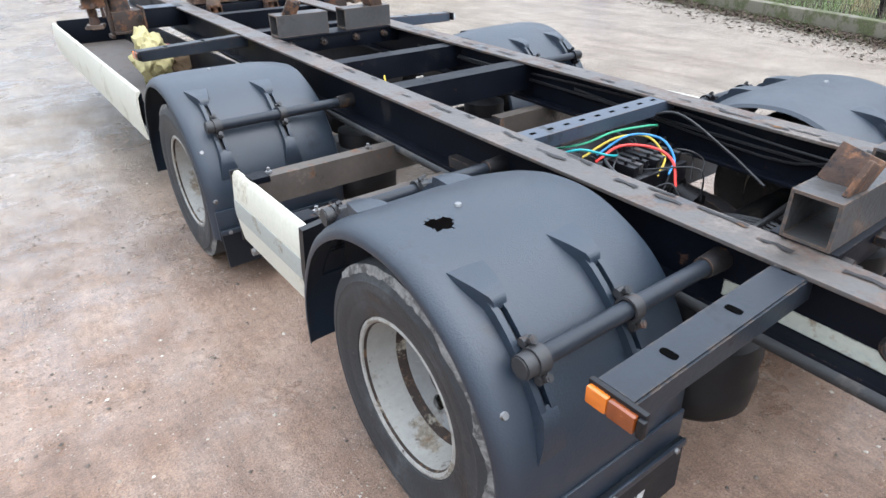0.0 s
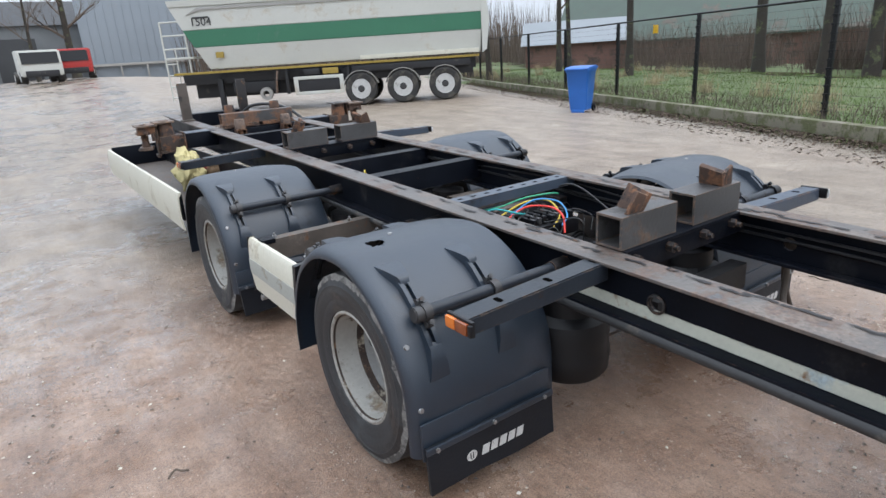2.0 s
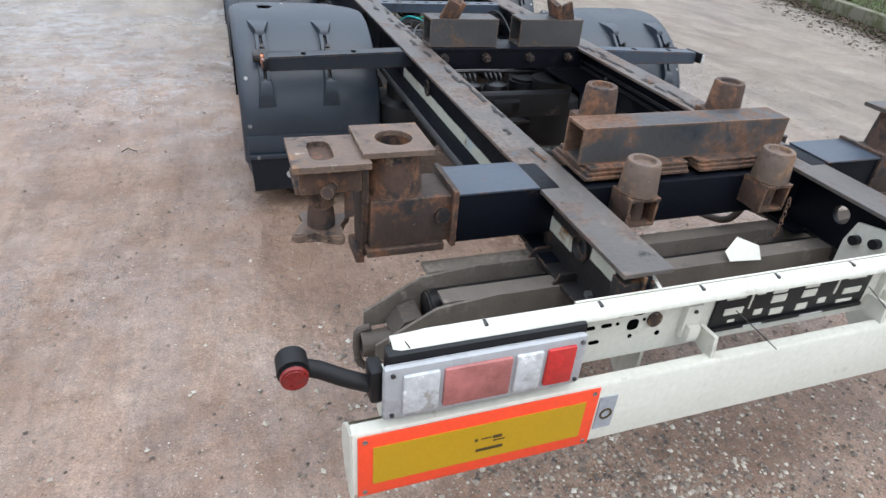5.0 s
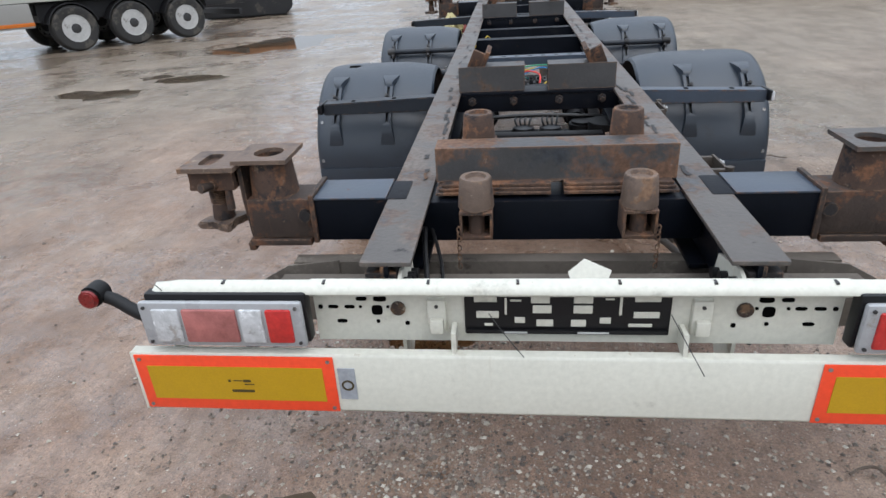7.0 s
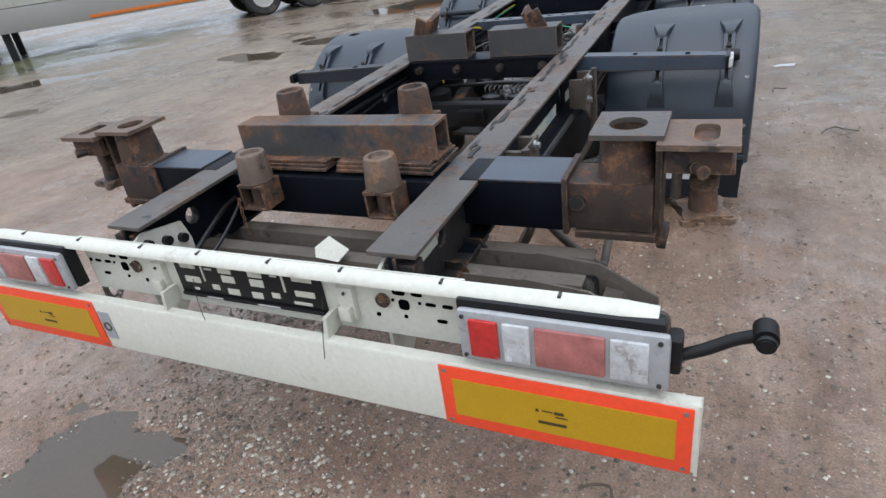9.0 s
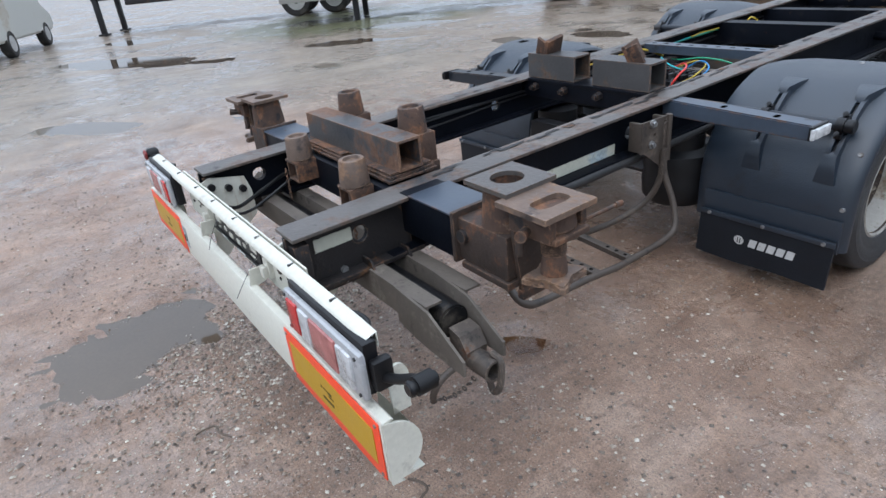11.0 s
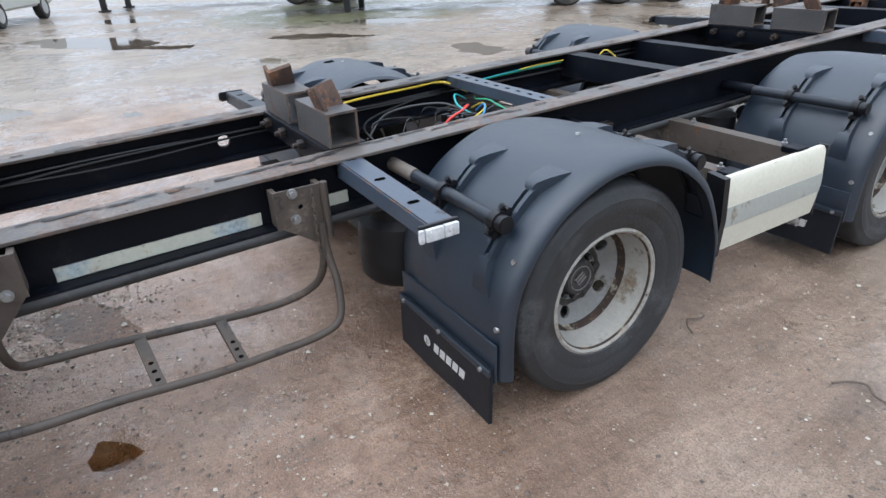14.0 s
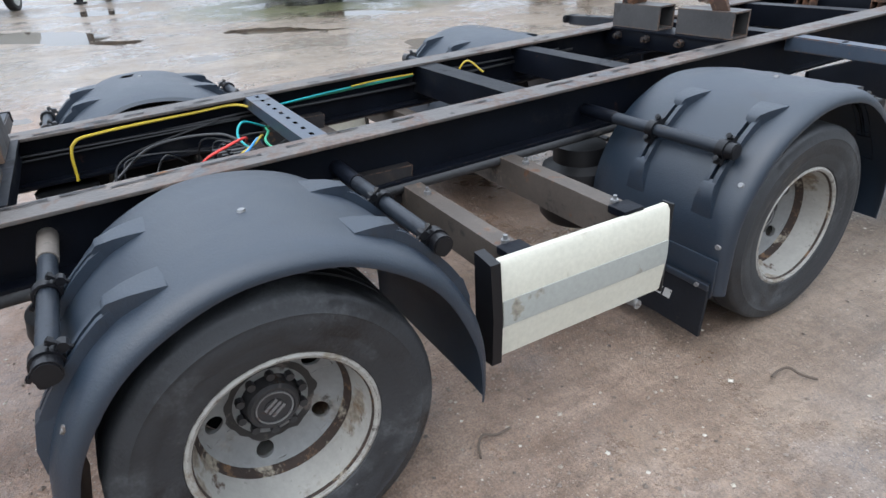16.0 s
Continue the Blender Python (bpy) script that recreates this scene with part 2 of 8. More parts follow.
M["yellow"] = material("plate_yellow", (0.5, 0.29, 0.008), 0.38, spread=0.05, scale=12, bump=0.05, patches=(((0.4, 0.24, 0.02), 0.15, 9, 0.5),), detail=220)
M["red_lens"] = material("red_lens", (0.38, 0.13, 0.12), 0.22, spread=0.6, scale=14, bump=0.3, spec=0.8)
M["dusty"] = material("dusty_grey_steel", (0.12, 0.102, 0.086), 0.75, spread=0.3, scale=8, bump=0.3, patches=(((0.17, 0.148, 0.125), 0.3, 6, 0.85), ((0.06, 0.048, 0.04), 0.22, 9, 0.7)))
M["bright_red"] = material("red_reflector", (0.5, 0.02, 0.018), 0.16, spread=0.2, scale=60, bump=0.25, patches=(((0.6, 0.2, 0.18), 0.12, 25, 0.3),), spec=0.8)
M["dull_red"] = material("dull_red_lens", (0.2, 0.014, 0.013), 0.3, spread=0.3, scale=40, bump=0.2, patches=(((0.05, 0.03, 0.028), 0.3, 20, 0.7),))
M["clear_lens"] = material("clear_lens", (0.52, 0.53, 0.54), 0.14, spread=0.25, scale=45, bump=0.5, patches=(((0.3, 0.28, 0.26), 0.3, 16, 0.3), ((0.68, 0.69, 0.7), 0.3, 22, 0.2)), spec=0.8)
M["lamp_frame"] = material("lamp_frame_grey", (0.36, 0.365, 0.375), 0.3, spread=0.06, scale=9, bump=0.04, patches=(((0.24, 0.22, 0.18), 0.2, 8, 0.6),))
M["amber"] = material("amber_lens", (0.6, 0.15, 0.012), 0.22, spread=0.15, scale=40, bump=0.2, spec=0.8)
M["plastic"] = material("black_plastic", (0.006, 0.006, 0.0075), 0.4, spread=0.3, scale=12, bump=0.06, patches=(((0.06, 0.055, 0.05), 0.09, 9, 0.7),), spec=0.35)
M["zinc"] = material("zinc_steel", (0.3, 0.3, 0.3), 0.45, metal=0.7, spread=0.2, scale=30, patches=(((0.13, 0.1, 0.08), 0.35, 25, 0.8),))
M["mark"] = material("faded_white_print", (0.5, 0.5, 0.49), 0.6, spread=0.1, scale=20, bump=0.05, patches=(((0.12, 0.12, 0.12), 0.26, 40, 0.7),))
M["emblem_grey"] = material("hub_emblem_grey", (0.2, 0.195, 0.19), 0.5, spread=0.2, scale=30, bump=0.1, patches=((RUST_DARK, 0.3, 30, 0.8),))
M["print"] = material("dark_print", (0.06, 0.04, 0.01), 0.6, spread=0.1, bump=0)
M["sticker"] = material("grey_sticker", (0.33, 0.35, 0.38), 0.4, spread=0.15, scale=60, bump=0.05)
# matte near-black that paints the shade inside holes and slots
M["painted_void"] = material("painted_hole_dark", (0.003, 0.003, 0.003), 0.95, spread=0.2, bump=0, spec=0.0)
M["tank"] = material("air_tank_black", (0.007, 0.007, 0.008), 0.5, spread=0.4, scale=5, patches=(((0.06, 0.05, 0.04), 0.25, 6, 0.8),), spec=0.3)
for nm, c in (("green", (0.02, 0.28, 0.15)), ("yellow", (0.5, 0.36, 0.03)), ("blue", (0.03, 0.22, 0.5)), ("red", (0.65, 0.04, 0.03)), ("teal", (0.02, 0.36, 0.38)), ("black", (0.012, 0.012, 0.013))):
    M["hose_" + nm] = material("hose_" + nm, c, 0.38, spread=0.15, scale=20, bump=0.03)


# ---- mesh helpers ----
def box(bm, x0, x1, y0, y1, z0, z1, bev=0.0):
    r = bmesh.ops.create_cube(bm, size=1.0)
    for v in r["verts"]:
        v.co = ((x0 + x1) / 2 + v.co.x * (x1 - x0), (y0 + y1) / 2 + v.co.y * (y1 - y0), (z0 + z1) / 2 + v.co.z * (z1 - z0))
    if bev:
        es = list({e for v in r["verts"] for e in v.link_edges})
        bmesh.ops.bevel(bm, geom=es, offset=bev, segments=2, affect="EDGES", profile=0.6)


def cyl(bm, p0, p1, r0, r1=None, seg=20, bev=0.0):
    p0, p1 = Vector(p0), Vector(p1)
    q = (p1 - p0).to_track_quat("Z", "Y").to_matrix().to_4x4()
    r = bmesh.ops.create_cone(bm, cap_ends=True, segments=seg, radius1=r0, radius2=r0 if r1 is None else r1, depth=(p1 - p0).length, matrix=Matrix.Translation((p0 + p1) / 2) @ q)
    if bev:
        es = [e for e in {e for v in r["verts"] for e in v.link_edges} if any(len(f.verts) > 4 for f in e.link_faces)]
        bmesh.ops.bevel(bm, geom=es, offset=bev, segments=2, affect="EDGES")


def smooth_path(pts, n=6):
    out = []
    P = [Vector(p) for p in pts]
    P = [P[0] * 2 - P[1]] + P + [P[-1] * 2 - P[-2]]
    for i in range(1, len(P) - 2):
        for k in range(n):
            t = k / n
            a, b, c, d = P[i - 1], P[i], P[i + 1], P[i + 2]
            out.append(0.5 * (2 * b + (c - a) * t + (2 * a - 5 * b + 4 * c - d) * t * t + (3 * b - a - 3 * c + d) * t ** 3))
    out.append(P[-2])
    return out


def tube(bm, pts, r, seg=8, n=6):
    path = smooth_path(pts, n) if n else [Vector(p) for p in pts]
    rings = []
    up = Vector((0.13, 0.21, 0.97))
    for i, p in enumerate(path):
        d = (path[min(i + 1, len(path) - 1)] - path[max(i - 1, 0)]).normalized()
        a = d.cross(up).normalized()
        if a.length < 0.1:
            a = d.cross(Vector((1, 0, 0))).normalized()
        b = d.cross(a)
        rings.append([bm.verts.new(p + r * (math.cos(2 * math.pi * k / seg) * a + math.sin(2 * math.pi * k / seg) * b)) for k in range(seg)])
    for u, w in zip(rings, rings[1:]):
        for k in range(seg):
            bm.faces.new((u[k], u[(k + 1) % seg], w[(k + 1) % seg], w[k]))
    bm.faces.new(rings[0][::-1])
    bm.faces.new(rings[-1])


def prism(bm, poly, axis, a, b):
    """A polygon drawn in the two other axes, drawn out along axis from a to b."""
    def at(p, d):
        return {"x": (d, p[0], p[1]), "y": (p[0], d, p[1]), "z": (p[0], p[1], d)}[axis]
    lo, hi = [bm.verts.new(at(p, a)) for p in poly], [bm.verts.new(at(p, b)) for p in poly]
    bm.faces.new(lo)
    bm.faces.new(hi[::-1])
    for i in range(len(poly)):
        j = (i + 1) % len(poly)
        bm.faces.new((lo[i], hi[i], hi[j], lo[j]))


def lathe(bm, prof, m=None, seg=40, closed=False):
    """prof: (radius, x); turned round the x axis."""
    m = m or Matrix()
    rings = [[bm.verts.new(m @ Vector((x, r * math.cos(2 * math.pi * k / seg), r * math.sin(2 * math.pi * k / seg)))) for k in range(seg)] for r, x in prof]
    pairs = list(zip(rings, rings[1:])) + ([(rings[-1], rings[0])] if closed else [])
    for u, w in pairs:
        for k in range(seg):
            bm.faces.new((u[k], u[(k + 1) % seg], w[(k + 1) % seg], w[k]))
    if not closed:
        bm.faces.new(rings[0])
        bm.faces.new(rings[-1])


def holed(bm, rect, hole, axis, d0, d1, seg=32, power=2.0):
    """A plate rect (u0, u1, v0, v1) with one rounded hole (cu, cv, ru, rv), from d0 to d1 along axis."""
    u0, u1, v0, v1 = rect
    cu, cv, ru, rv = hole

    def at(u, v, d):
        return {"x": (d, u, v), "y": (u, d, v), "z": (u, v, d)}[axis]
    angles = sorted([2 * math.pi * k / seg for k in range(seg)] + [math.atan2(v - cv, u - cu) % (2 * math.pi) for u in (u0, u1) for v in (v0, v1)])
    loops = []
    for d in (d0, d1):
        inner, outer = [], []
        for a in angles:
            c, s = math.cos(a), math.sin(a)
            k = (abs(c / ru) ** power + abs(s / rv) ** power) ** (-1 / power)
            inner.append(bm.verts.new(at(cu + k * c, cv + k * s, d)))
            ks = [((u1 if c > 0 else u0) - cu) / c if abs(c) > 1e-9 else 1e9, ((v1 if s > 0 else v0) - cv) / s if abs(s) > 1e-9 else 1e9]
            k = min(ks)
            outer.append(bm.verts.new(at(cu + k * c, cv + k * s, d)))
        loops.append((inner, outer))
    n = len(angles)
    (i0, o0), (i1, o1) = loops
    for k in range(n):
        j = (k + 1) % n
        bm.faces.new((i0[k], i0[j], o0[j], o0[k]))
        bm.faces.new((i1[k], o1[k], o1[j], i1[j]))
        bm.faces.new((i0[k], i1[k], i1[j], i0[j]))
        bm.faces.new((o0[k], o0[j], o1[j], o1[k]))


def hollow(bm, axis, a0, a1, u0, u1, v0, v1, t):
    """A square tube along axis, open at both ends, wall t thick."""
    def at(u, v, d):
        return {"x": (d, u, v), "y": (u, d, v), "z": (u, v, d)}[axis]
    ring = lambda i, d: [bm.verts.new(at(*p, d)) for p in ((u0 + i, v0 + i), (u1 - i, v0 + i), (u1 - i, v1 - i), (u0 + i, v1 - i))]
    A, B, C, D = ring(0, a0), ring(0, a1), ring(t, a0), ring(t, a1)
    for k in range(4):
        j = (k + 1) % 4
        for q in ((A, B, 1), (C, D, -1), (A, C, -1), (B, D, 1)):
            bm.faces.new((q[0][k], q[0][j], q[1][j], q[1][k]))


def mesh_of(name, bm, mat, angle=38):
    bmesh.ops.remove_doubles(bm, verts=bm.verts, dist=1e-5)
    bmesh.ops.recalc_face_normals(bm, faces=bm.faces)
    me = bpy.data.meshes.new(name)
    bm.to_mesh(me)
    bm.free()
    me.materials.append(mat)
    me.shade_smooth()
    me.set_sharp_from_angle(angle=radians(angle))
    return me


def part(name, bm, mat, parent, label="", flip=1, shear=False):
    """One mesh under a thing or part. flip -1: the other side of the trailer; shear: given from the sloping top of the rails."""
    for v in bm.verts:
        v.co.x *= flip
        if shear:
            v.co.z += RAIL_TOP + SLOPE * v.co.y
    ob = new(name, mesh_of(name, bm, mat))
    while parent.parent and parent.parent.parent:
        parent = parent.parent
    ob.parent = parent
    return tagged(ob, label)


def shared(name, me, parent, m):
    ob = new(name, me)
    ob.parent = parent
    ob.matrix_basis = m
    return ob


def thing(name, label, category, group="", kind=""):
    return tagged(new(name), label, category, group, kind)


def plain(name, bm, mat, label, category, kind="", group=""):
    return tagged(new(name, mesh_of(name, bm, mat)), label, category, group, kind)


RAIL_TOP, SLOPE = 0.79, 0.03


# ---- ground, kerb, fence ----
KERB_X, KERB_K = 5.876, 0.44      # face of the kerb: x = KERB_X + KERB_K * y
ALONG = Vector((0.403, 0.915, 0))
ACROSS = Vector((0.915, -0.403, 0))


def past_kerb(x, y):
    return (x - KERB_X - KERB_K * y) * 0.915


def smooth(a, b, v):
    t = min(1.0, max(0.0, (v - a) / (b - a)))
    return t * t * (3 - 2 * t)


# puddles: centre, half sizes, turn
PUDDLES = [(-0.72, -0.36, 0.34, 0.46, 20), (-0.4, 1.0, 0.27, 0.16, 30), (-0.54, -0.05, 0.13, 0.08, 5), (-13.4, 1.6, 2.4, 0.85, 35), (-6.6, 0.1, 0.8, 0.34, 35), (-10.2, 5.7, 1.5, 0.5, 50), (0.575, 1.01, 0.1, 0.08, 20), (-5.08, 1.72, 0.2, 0.13, 60), (-10.9, 3.0, 0.65, 0.3, 45),
           (-5.5, 12.9, 1.3, 2.0, -40), (-5.5, 8.45, 0.85, 0.5, -10), (-6.3, 7.25, 0.8, 0.42, -15), (-7.75, 4.05, 0.45, 0.26, 35),
           (2.3, 0.55, 0.12, 0.07, 10), (-18.0, 3.2, 2.2, 1.0, 40), (-11.5, 8.4, 1.2, 0.5, 50), (1.6, 5.3, 0.16, 0.09, 30)]

MUDDY = ((-7.75, 4.05), (-10.9, 3.0))


def sink(x, y):
    z = 0.0
    for cx, cy, rx, ry, turn in PUDDLES:
        dx, dy = x - cx, y - cy
        if abs(dx) > 3 * max(rx, ry) or abs(dy) > 3 * max(rx, ry):
            continue
        c, s = math.cos(radians(turn)), math.sin(radians(turn))
        u, v = (dx * c + dy * s) / rx, (-dx * s + dy * c) / ry
        k = 1 / max(0.25, rx)
        d = math.hypot(u, v) + 0.5 * noise.noise((x * 1.4 * k, y * 1.4 * k, cx)) + 0.32 * noise.noise((x * 4 * k, y * 4 * k, cy)) + 0.16 * noise.noise((x * 9 * k, y * 9 * k, cy))
        z = min(z, -0.03 * (1 - smooth(0.4, 1.4, d)))
    return z


def ground_z(x, y):
    d = past_kerb(x, y)
    z = 0.005 * noise.noise((x * 0.8, y * 0.8, 3)) + 0.0042 * noise.noise((x * 4, y * 4, 7)) + 0.0028 * noise.noise((x * 11, y * 11, 1))
    if d < 0:
        # the far end of the yard lies higher, with a low swell where the tipper stands
        z += 0.13 * smooth(9, 15.5, y) * smooth(-2, 3, x) * (1 - smooth(-2.5, -0.6, d))
        return z + sink(x, y) + smooth(19, 50, y) * (1.3 - 0.65 * smooth(3, 14, x) - 0.65 * smooth(14, 26, x))
    return z + 0.12 * smooth(0.1, 0.6, d) + 0.06 * noise.noise((x * 0.5, y * 0.5, 5)) - 1.4 * smooth(5, 40, d) - 0.5 * smooth(9, 10.5, d) * (1 - smooth(11.5, 13, d))


def spaced(parts):
    out = []
    for a, b, step in parts:
        out += list(np.arange(a, b - 1e-6, step))
    return out + [parts[-1][1]]


def ground_material():
    m = bpy.data.materials.new("wet_gravel_ground")
    m.use_nodes = True
    nt = m.node_tree
    bsdf = nt.nodes["Principled BSDF"]
    co = nt.nodes.new("ShaderNodeTexCoord").outputs["Object"]

    def nz(s, d=6.0, r=0.6, w=None):
        n = nt.nodes.new("ShaderNodeTexNoise")
        n.inputs["Scale"].default_value, n.inputs["Detail"].default_value, n.inputs["Roughness"].default_value = s, d, r
        nt.links.new(co, n.inputs["Vector"])
        return n.outputs["Fac"]

    def ramp(fac, stops):
        r = nt.nodes.new("ShaderNodeValToRGB")
        while len(r.color_ramp.elements) < len(stops):
            r.color_ramp.elements.new(0.5)
        for e, (p, c) in zip(r.color_ramp.elements, stops):
            e.position, e.color = p, (*c, 1)
        nt.links.new(fac, r.inputs[0])
        return r.outputs[0]

    def mix(fac, a, b, mode="MIX"):
        x = nt.nodes.new("ShaderNodeMix")
        x.data_type, x.blend_type = "RGBA", mode
        if isinstance(fac, float):
            x.inputs[0].default_value = fac
        else:
            nt.links.new(fac, x.inputs[0])
        nt.links.new(a, x.inputs[6])
        nt.links.new(b, x.inputs[7])
        return x.outputs[2]

    def value(v):
        n = nt.nodes.new("ShaderNodeRGB")
        n.outputs[0].default_value = (*v, 1)
        return n.outputs[0]
    wide, mid, fine, grit = nz(0.22, 4), nz(1.7, 8, 0.68), nz(22, 6, 0.75), nz(130, 4, 0.75)
    base = ramp(mid, [(0.3, (0.18, 0.105, 0.068)), (0.5, (0.285, 0.188, 0.136)), (0.72, (0.4, 0.294, 0.228))])
    grey = ramp(mid, [(0.3, (0.18, 0.142, 0.108)), (0.7, (0.315, 0.26, 0.205))])
    # browner trodden soil round the trailer, paler gravel further off and towards the kerb
    sep = nt.nodes.new("ShaderNodeSeparateXYZ")
    nt.links.new(co, sep.inputs[0])
    dist = nt.nodes.new("ShaderNodeVectorMath")
    dist.operation = "DISTANCE"
    nt.links.new(co, dist.inputs[0])
    dist.inputs[1].default_value = (-1.7, 1.5, 0)
    far = nt.nodes.new("ShaderNodeMapRange")
    far.inputs[1].default_value, far.inputs[2].default_value = 2.4, 5.6
    nt.links.new(dist.outputs["Value"], far.inputs[0])
    addn = nt.nodes.new("ShaderNodeMath")
    addn.operation = "MULTIPLY_ADD"
    nt.links.new(wide, addn.inputs[0])
    addn.inputs[1].default_value = 0.9
    addn.inputs[2].default_value = -0.45
    sumn = nt.nodes.new("ShaderNodeMath")
    sumn.operation, sumn.use_clamp = "ADD", True
    nt.links.new(far.outputs[0], sumn.inputs[0])
    nt.links.new(addn.outputs[0], sumn.inputs[1])
    col = mix(sumn.outputs[0], base, grey)
    # tracks of wheels, drawn out along the yard
    lane = nt.nodes.new("ShaderNodeMapping")
    lane.inputs["Rotation"].default_value, lane.inputs["Scale"].default_value = (0, 0, radians(14)), (3.2, 0.45, 1)
    nt.links.new(co, lane.inputs["Vector"])
    trk = nt.nodes.new("ShaderNodeTexNoise")
    trk.inputs["Scale"].default_value, trk.inputs["Detail"].default_value, trk.inputs["Roughness"].default_value = 1.0, 7, 0.62
    nt.links.new(lane.outputs[0], trk.inputs["Vector"])
    col = mix(0.8, col, ramp(trk.outputs["Fac"], [(0.3, (0.62, 0.57, 0.53)), (0.5, (1, 1, 1)), (0.7, (1.2, 1.2, 1.2))]), "MULTIPLY")
    col = mix(0.9, col, ramp(fine, [(0.25, (0.5, 0.48, 0.46)), (0.48, (1, 1, 1)), (0.8, (1.35, 1.33, 1.3))]), "MULTIPLY")
    col = mix(0.7, col, ramp(grit, [(0.32, (0.38, 0.36, 0.34)), (0.5, (1, 1, 1)), (0.7, (1.6, 1.58, 1.55))]), "MULTIPLY")
    # fine combed marks along the same way
    comb = nt.nodes.new("ShaderNodeMapping")
    comb.inputs["Rotation"].default_value, comb.inputs["Scale"].default_value = (0, 0, radians(14)), (34, 5, 1)
    nt.links.new(co, comb.inputs["Vector"])
    scratch = nt.nodes.new("ShaderNodeTexNoise")
    scratch.inputs["Scale"].default_value, scratch.inputs["Detail"].default_value, scratch.inputs["Roughness"].default_value = 1.0, 6, 0.7
    nt.links.new(comb.outputs[0], scratch.inputs["Vector"])
    col = mix(0.5, col, ramp(scratch.outputs["Fac"], [(0.32, (0.6, 0.56, 0.53)), (0.5, (1, 1, 1)), (0.68, (1.28, 1.27, 1.25))]), "MULTIPLY")
    # green algae on the damp far side
    moss = nt.nodes.new("ShaderNodeVectorMath")
    moss.operation = "DISTANCE"
    nt.links.new(co, moss.inputs[0])
    moss.inputs[1].default_value = (-15.0, 8.6, 0)
    mossy = nt.nodes.new("ShaderNodeMath")
    mossy.operation = "MULTIPLY_ADD"
    nt.links.new(mid, mossy.inputs[0])
    mossy.inputs[1].default_value = 4.0
    nt.links.new(moss.outputs["Value"], mossy.inputs[2])
    md = nt.nodes.new("ShaderNodeMapRange")
    md.inputs[1].default_value, md.inputs[2].default_value, md.inputs[3].default_value, md.inputs[4].default_value = 5.0, 6.6, 0.85, 0.0
    nt.links.new(mossy.outputs[0], md.inputs[0])
    col = mix(md.outputs[0], col, ramp(fine, [(0.3, (0.05, 0.065, 0.02)), (0.7, (0.13, 0.14, 0.06))]))
    # embedded stones of two sizes, denser in some stretches
    height = fine
    for size, dens, cut in ((75, 3.1, 0.6), (165, 2.2, 0.5)):
        vor = nt.nodes.new("ShaderNodeTexVoronoi")
        vor.inputs["Scale"].default_value = size
        nt.links.new(co, vor.inputs["Vector"])
        body = ramp(vor.outputs["Distance"], [(0.2, (1, 1, 1)), (0.36, (0, 0, 0))])
        where = ramp(nz(dens, 6, 0.7), [(0.42, (0, 0, 0)), (0.66, (1, 1, 1))])
        cell = nt.nodes.new("ShaderNodeSeparateColor")
        nt.links.new(vor.outputs["Color"], cell.inputs[0])
        sel = nt.nodes.new("ShaderNodeMath")
        sel.operation = "GREATER_THAN"
        nt.links.new(cell.outputs[0], sel.inputs[0])
        sel.inputs[1].default_value = cut
        both = nt.nodes.new("ShaderNodeMath")
        both.operation = "MULTIPLY"
        nt.links.new(body, both.inputs[0])
        nt.links.new(sel.outputs[0], both.inputs[1])
        mask = nt.nodes.new("ShaderNodeMath")
        mask.operation = "MULTIPLY"
        nt.links.new(both.outputs[0], mask.inputs[0])
        nt.links.new(where, mask.inputs[1])
        stone = ramp(cell.outputs[1], [(0.0, (0.05, 0.037, 0.03)), (0.3, (0.19, 0.14, 0.105)), (0.68, (0.36, 0.3, 0.24)), (1.0, (0.78, 0.73, 0.65))])
        col = mix(mask.outputs[0], col, stone)
        up = nt.nodes.new("ShaderNodeMath")
        up.operation = "MULTIPLY_ADD"
        nt.links.new(mask.outputs[0], up.inputs[0])
        up.inputs[1].default_value = 0.9
        nt.links.new(height, up.inputs[2])
        height = up.outputs[0]
    # dark leaf mould along the kerb
    gap = nt.nodes.new("ShaderNodeMath")
    gap.operation = "MULTIPLY_ADD"
    nt.links.new(sep.outputs[1], gap.inputs[0])
    gap.inputs[1].default_value = -KERB_K
    nt.links.new(sep.outputs[0], gap.inputs[2])
    ragged = nt.nodes.new("ShaderNodeMath")
    ragged.operation = "MULTIPLY_ADD"
    nt.links.new(mid, ragged.inputs[0])
    ragged.inputs[1].default_value = 1.2
    nt.links.new(gap.outputs[0], ragged.inputs[2])
    mould = nt.nodes.new("ShaderNodeMapRange")
    mould.inputs[1].default_value, mould.inputs[2].default_value, mould.inputs[4].default_value = KERB_X - 0.45, KERB_X + 0.35, 0.9
    nt.links.new(ragged.outputs[0], mould.inputs[0])
    col = mix(mould.outputs[0], col, ramp(fine, [(0.3, (0.035, 0.028, 0.016)), (0.7, (0.1, 0.085, 0.045))]))
    # damp film: darker and glossy; the stretch by the kerb has dried
    dry = nt.nodes.new("ShaderNodeMapRange")
    dry.inputs[1].default_value, dry.inputs[2].default_value, dry.inputs[3].default_value, dry.inputs[4].default_value = 2.4, 4.0, 1.0, 0.12
    nt.links.new(sep.outputs[0], dry.inputs[0])
    damp = nt.nodes.new("ShaderNodeMath")
    damp.operation = "MULTIPLY"
    nt.links.new(ramp(nz(0.55, 8, 0.68), [(0.37, (0, 0, 0)), (0.57, (1, 1, 1))]), damp.inputs[0])
    nt.links.new(dry.outputs[0], damp.inputs[1])
    wet = damp.outputs[0]
    col = mix(wet, col, mix(1.0, col, value((0.74, 0.7, 0.66)), "MULTIPLY"))
    nt.links.new(col, bsdf.inputs["Base Color"])
    ro = nt.nodes.new("ShaderNodeMapRange")
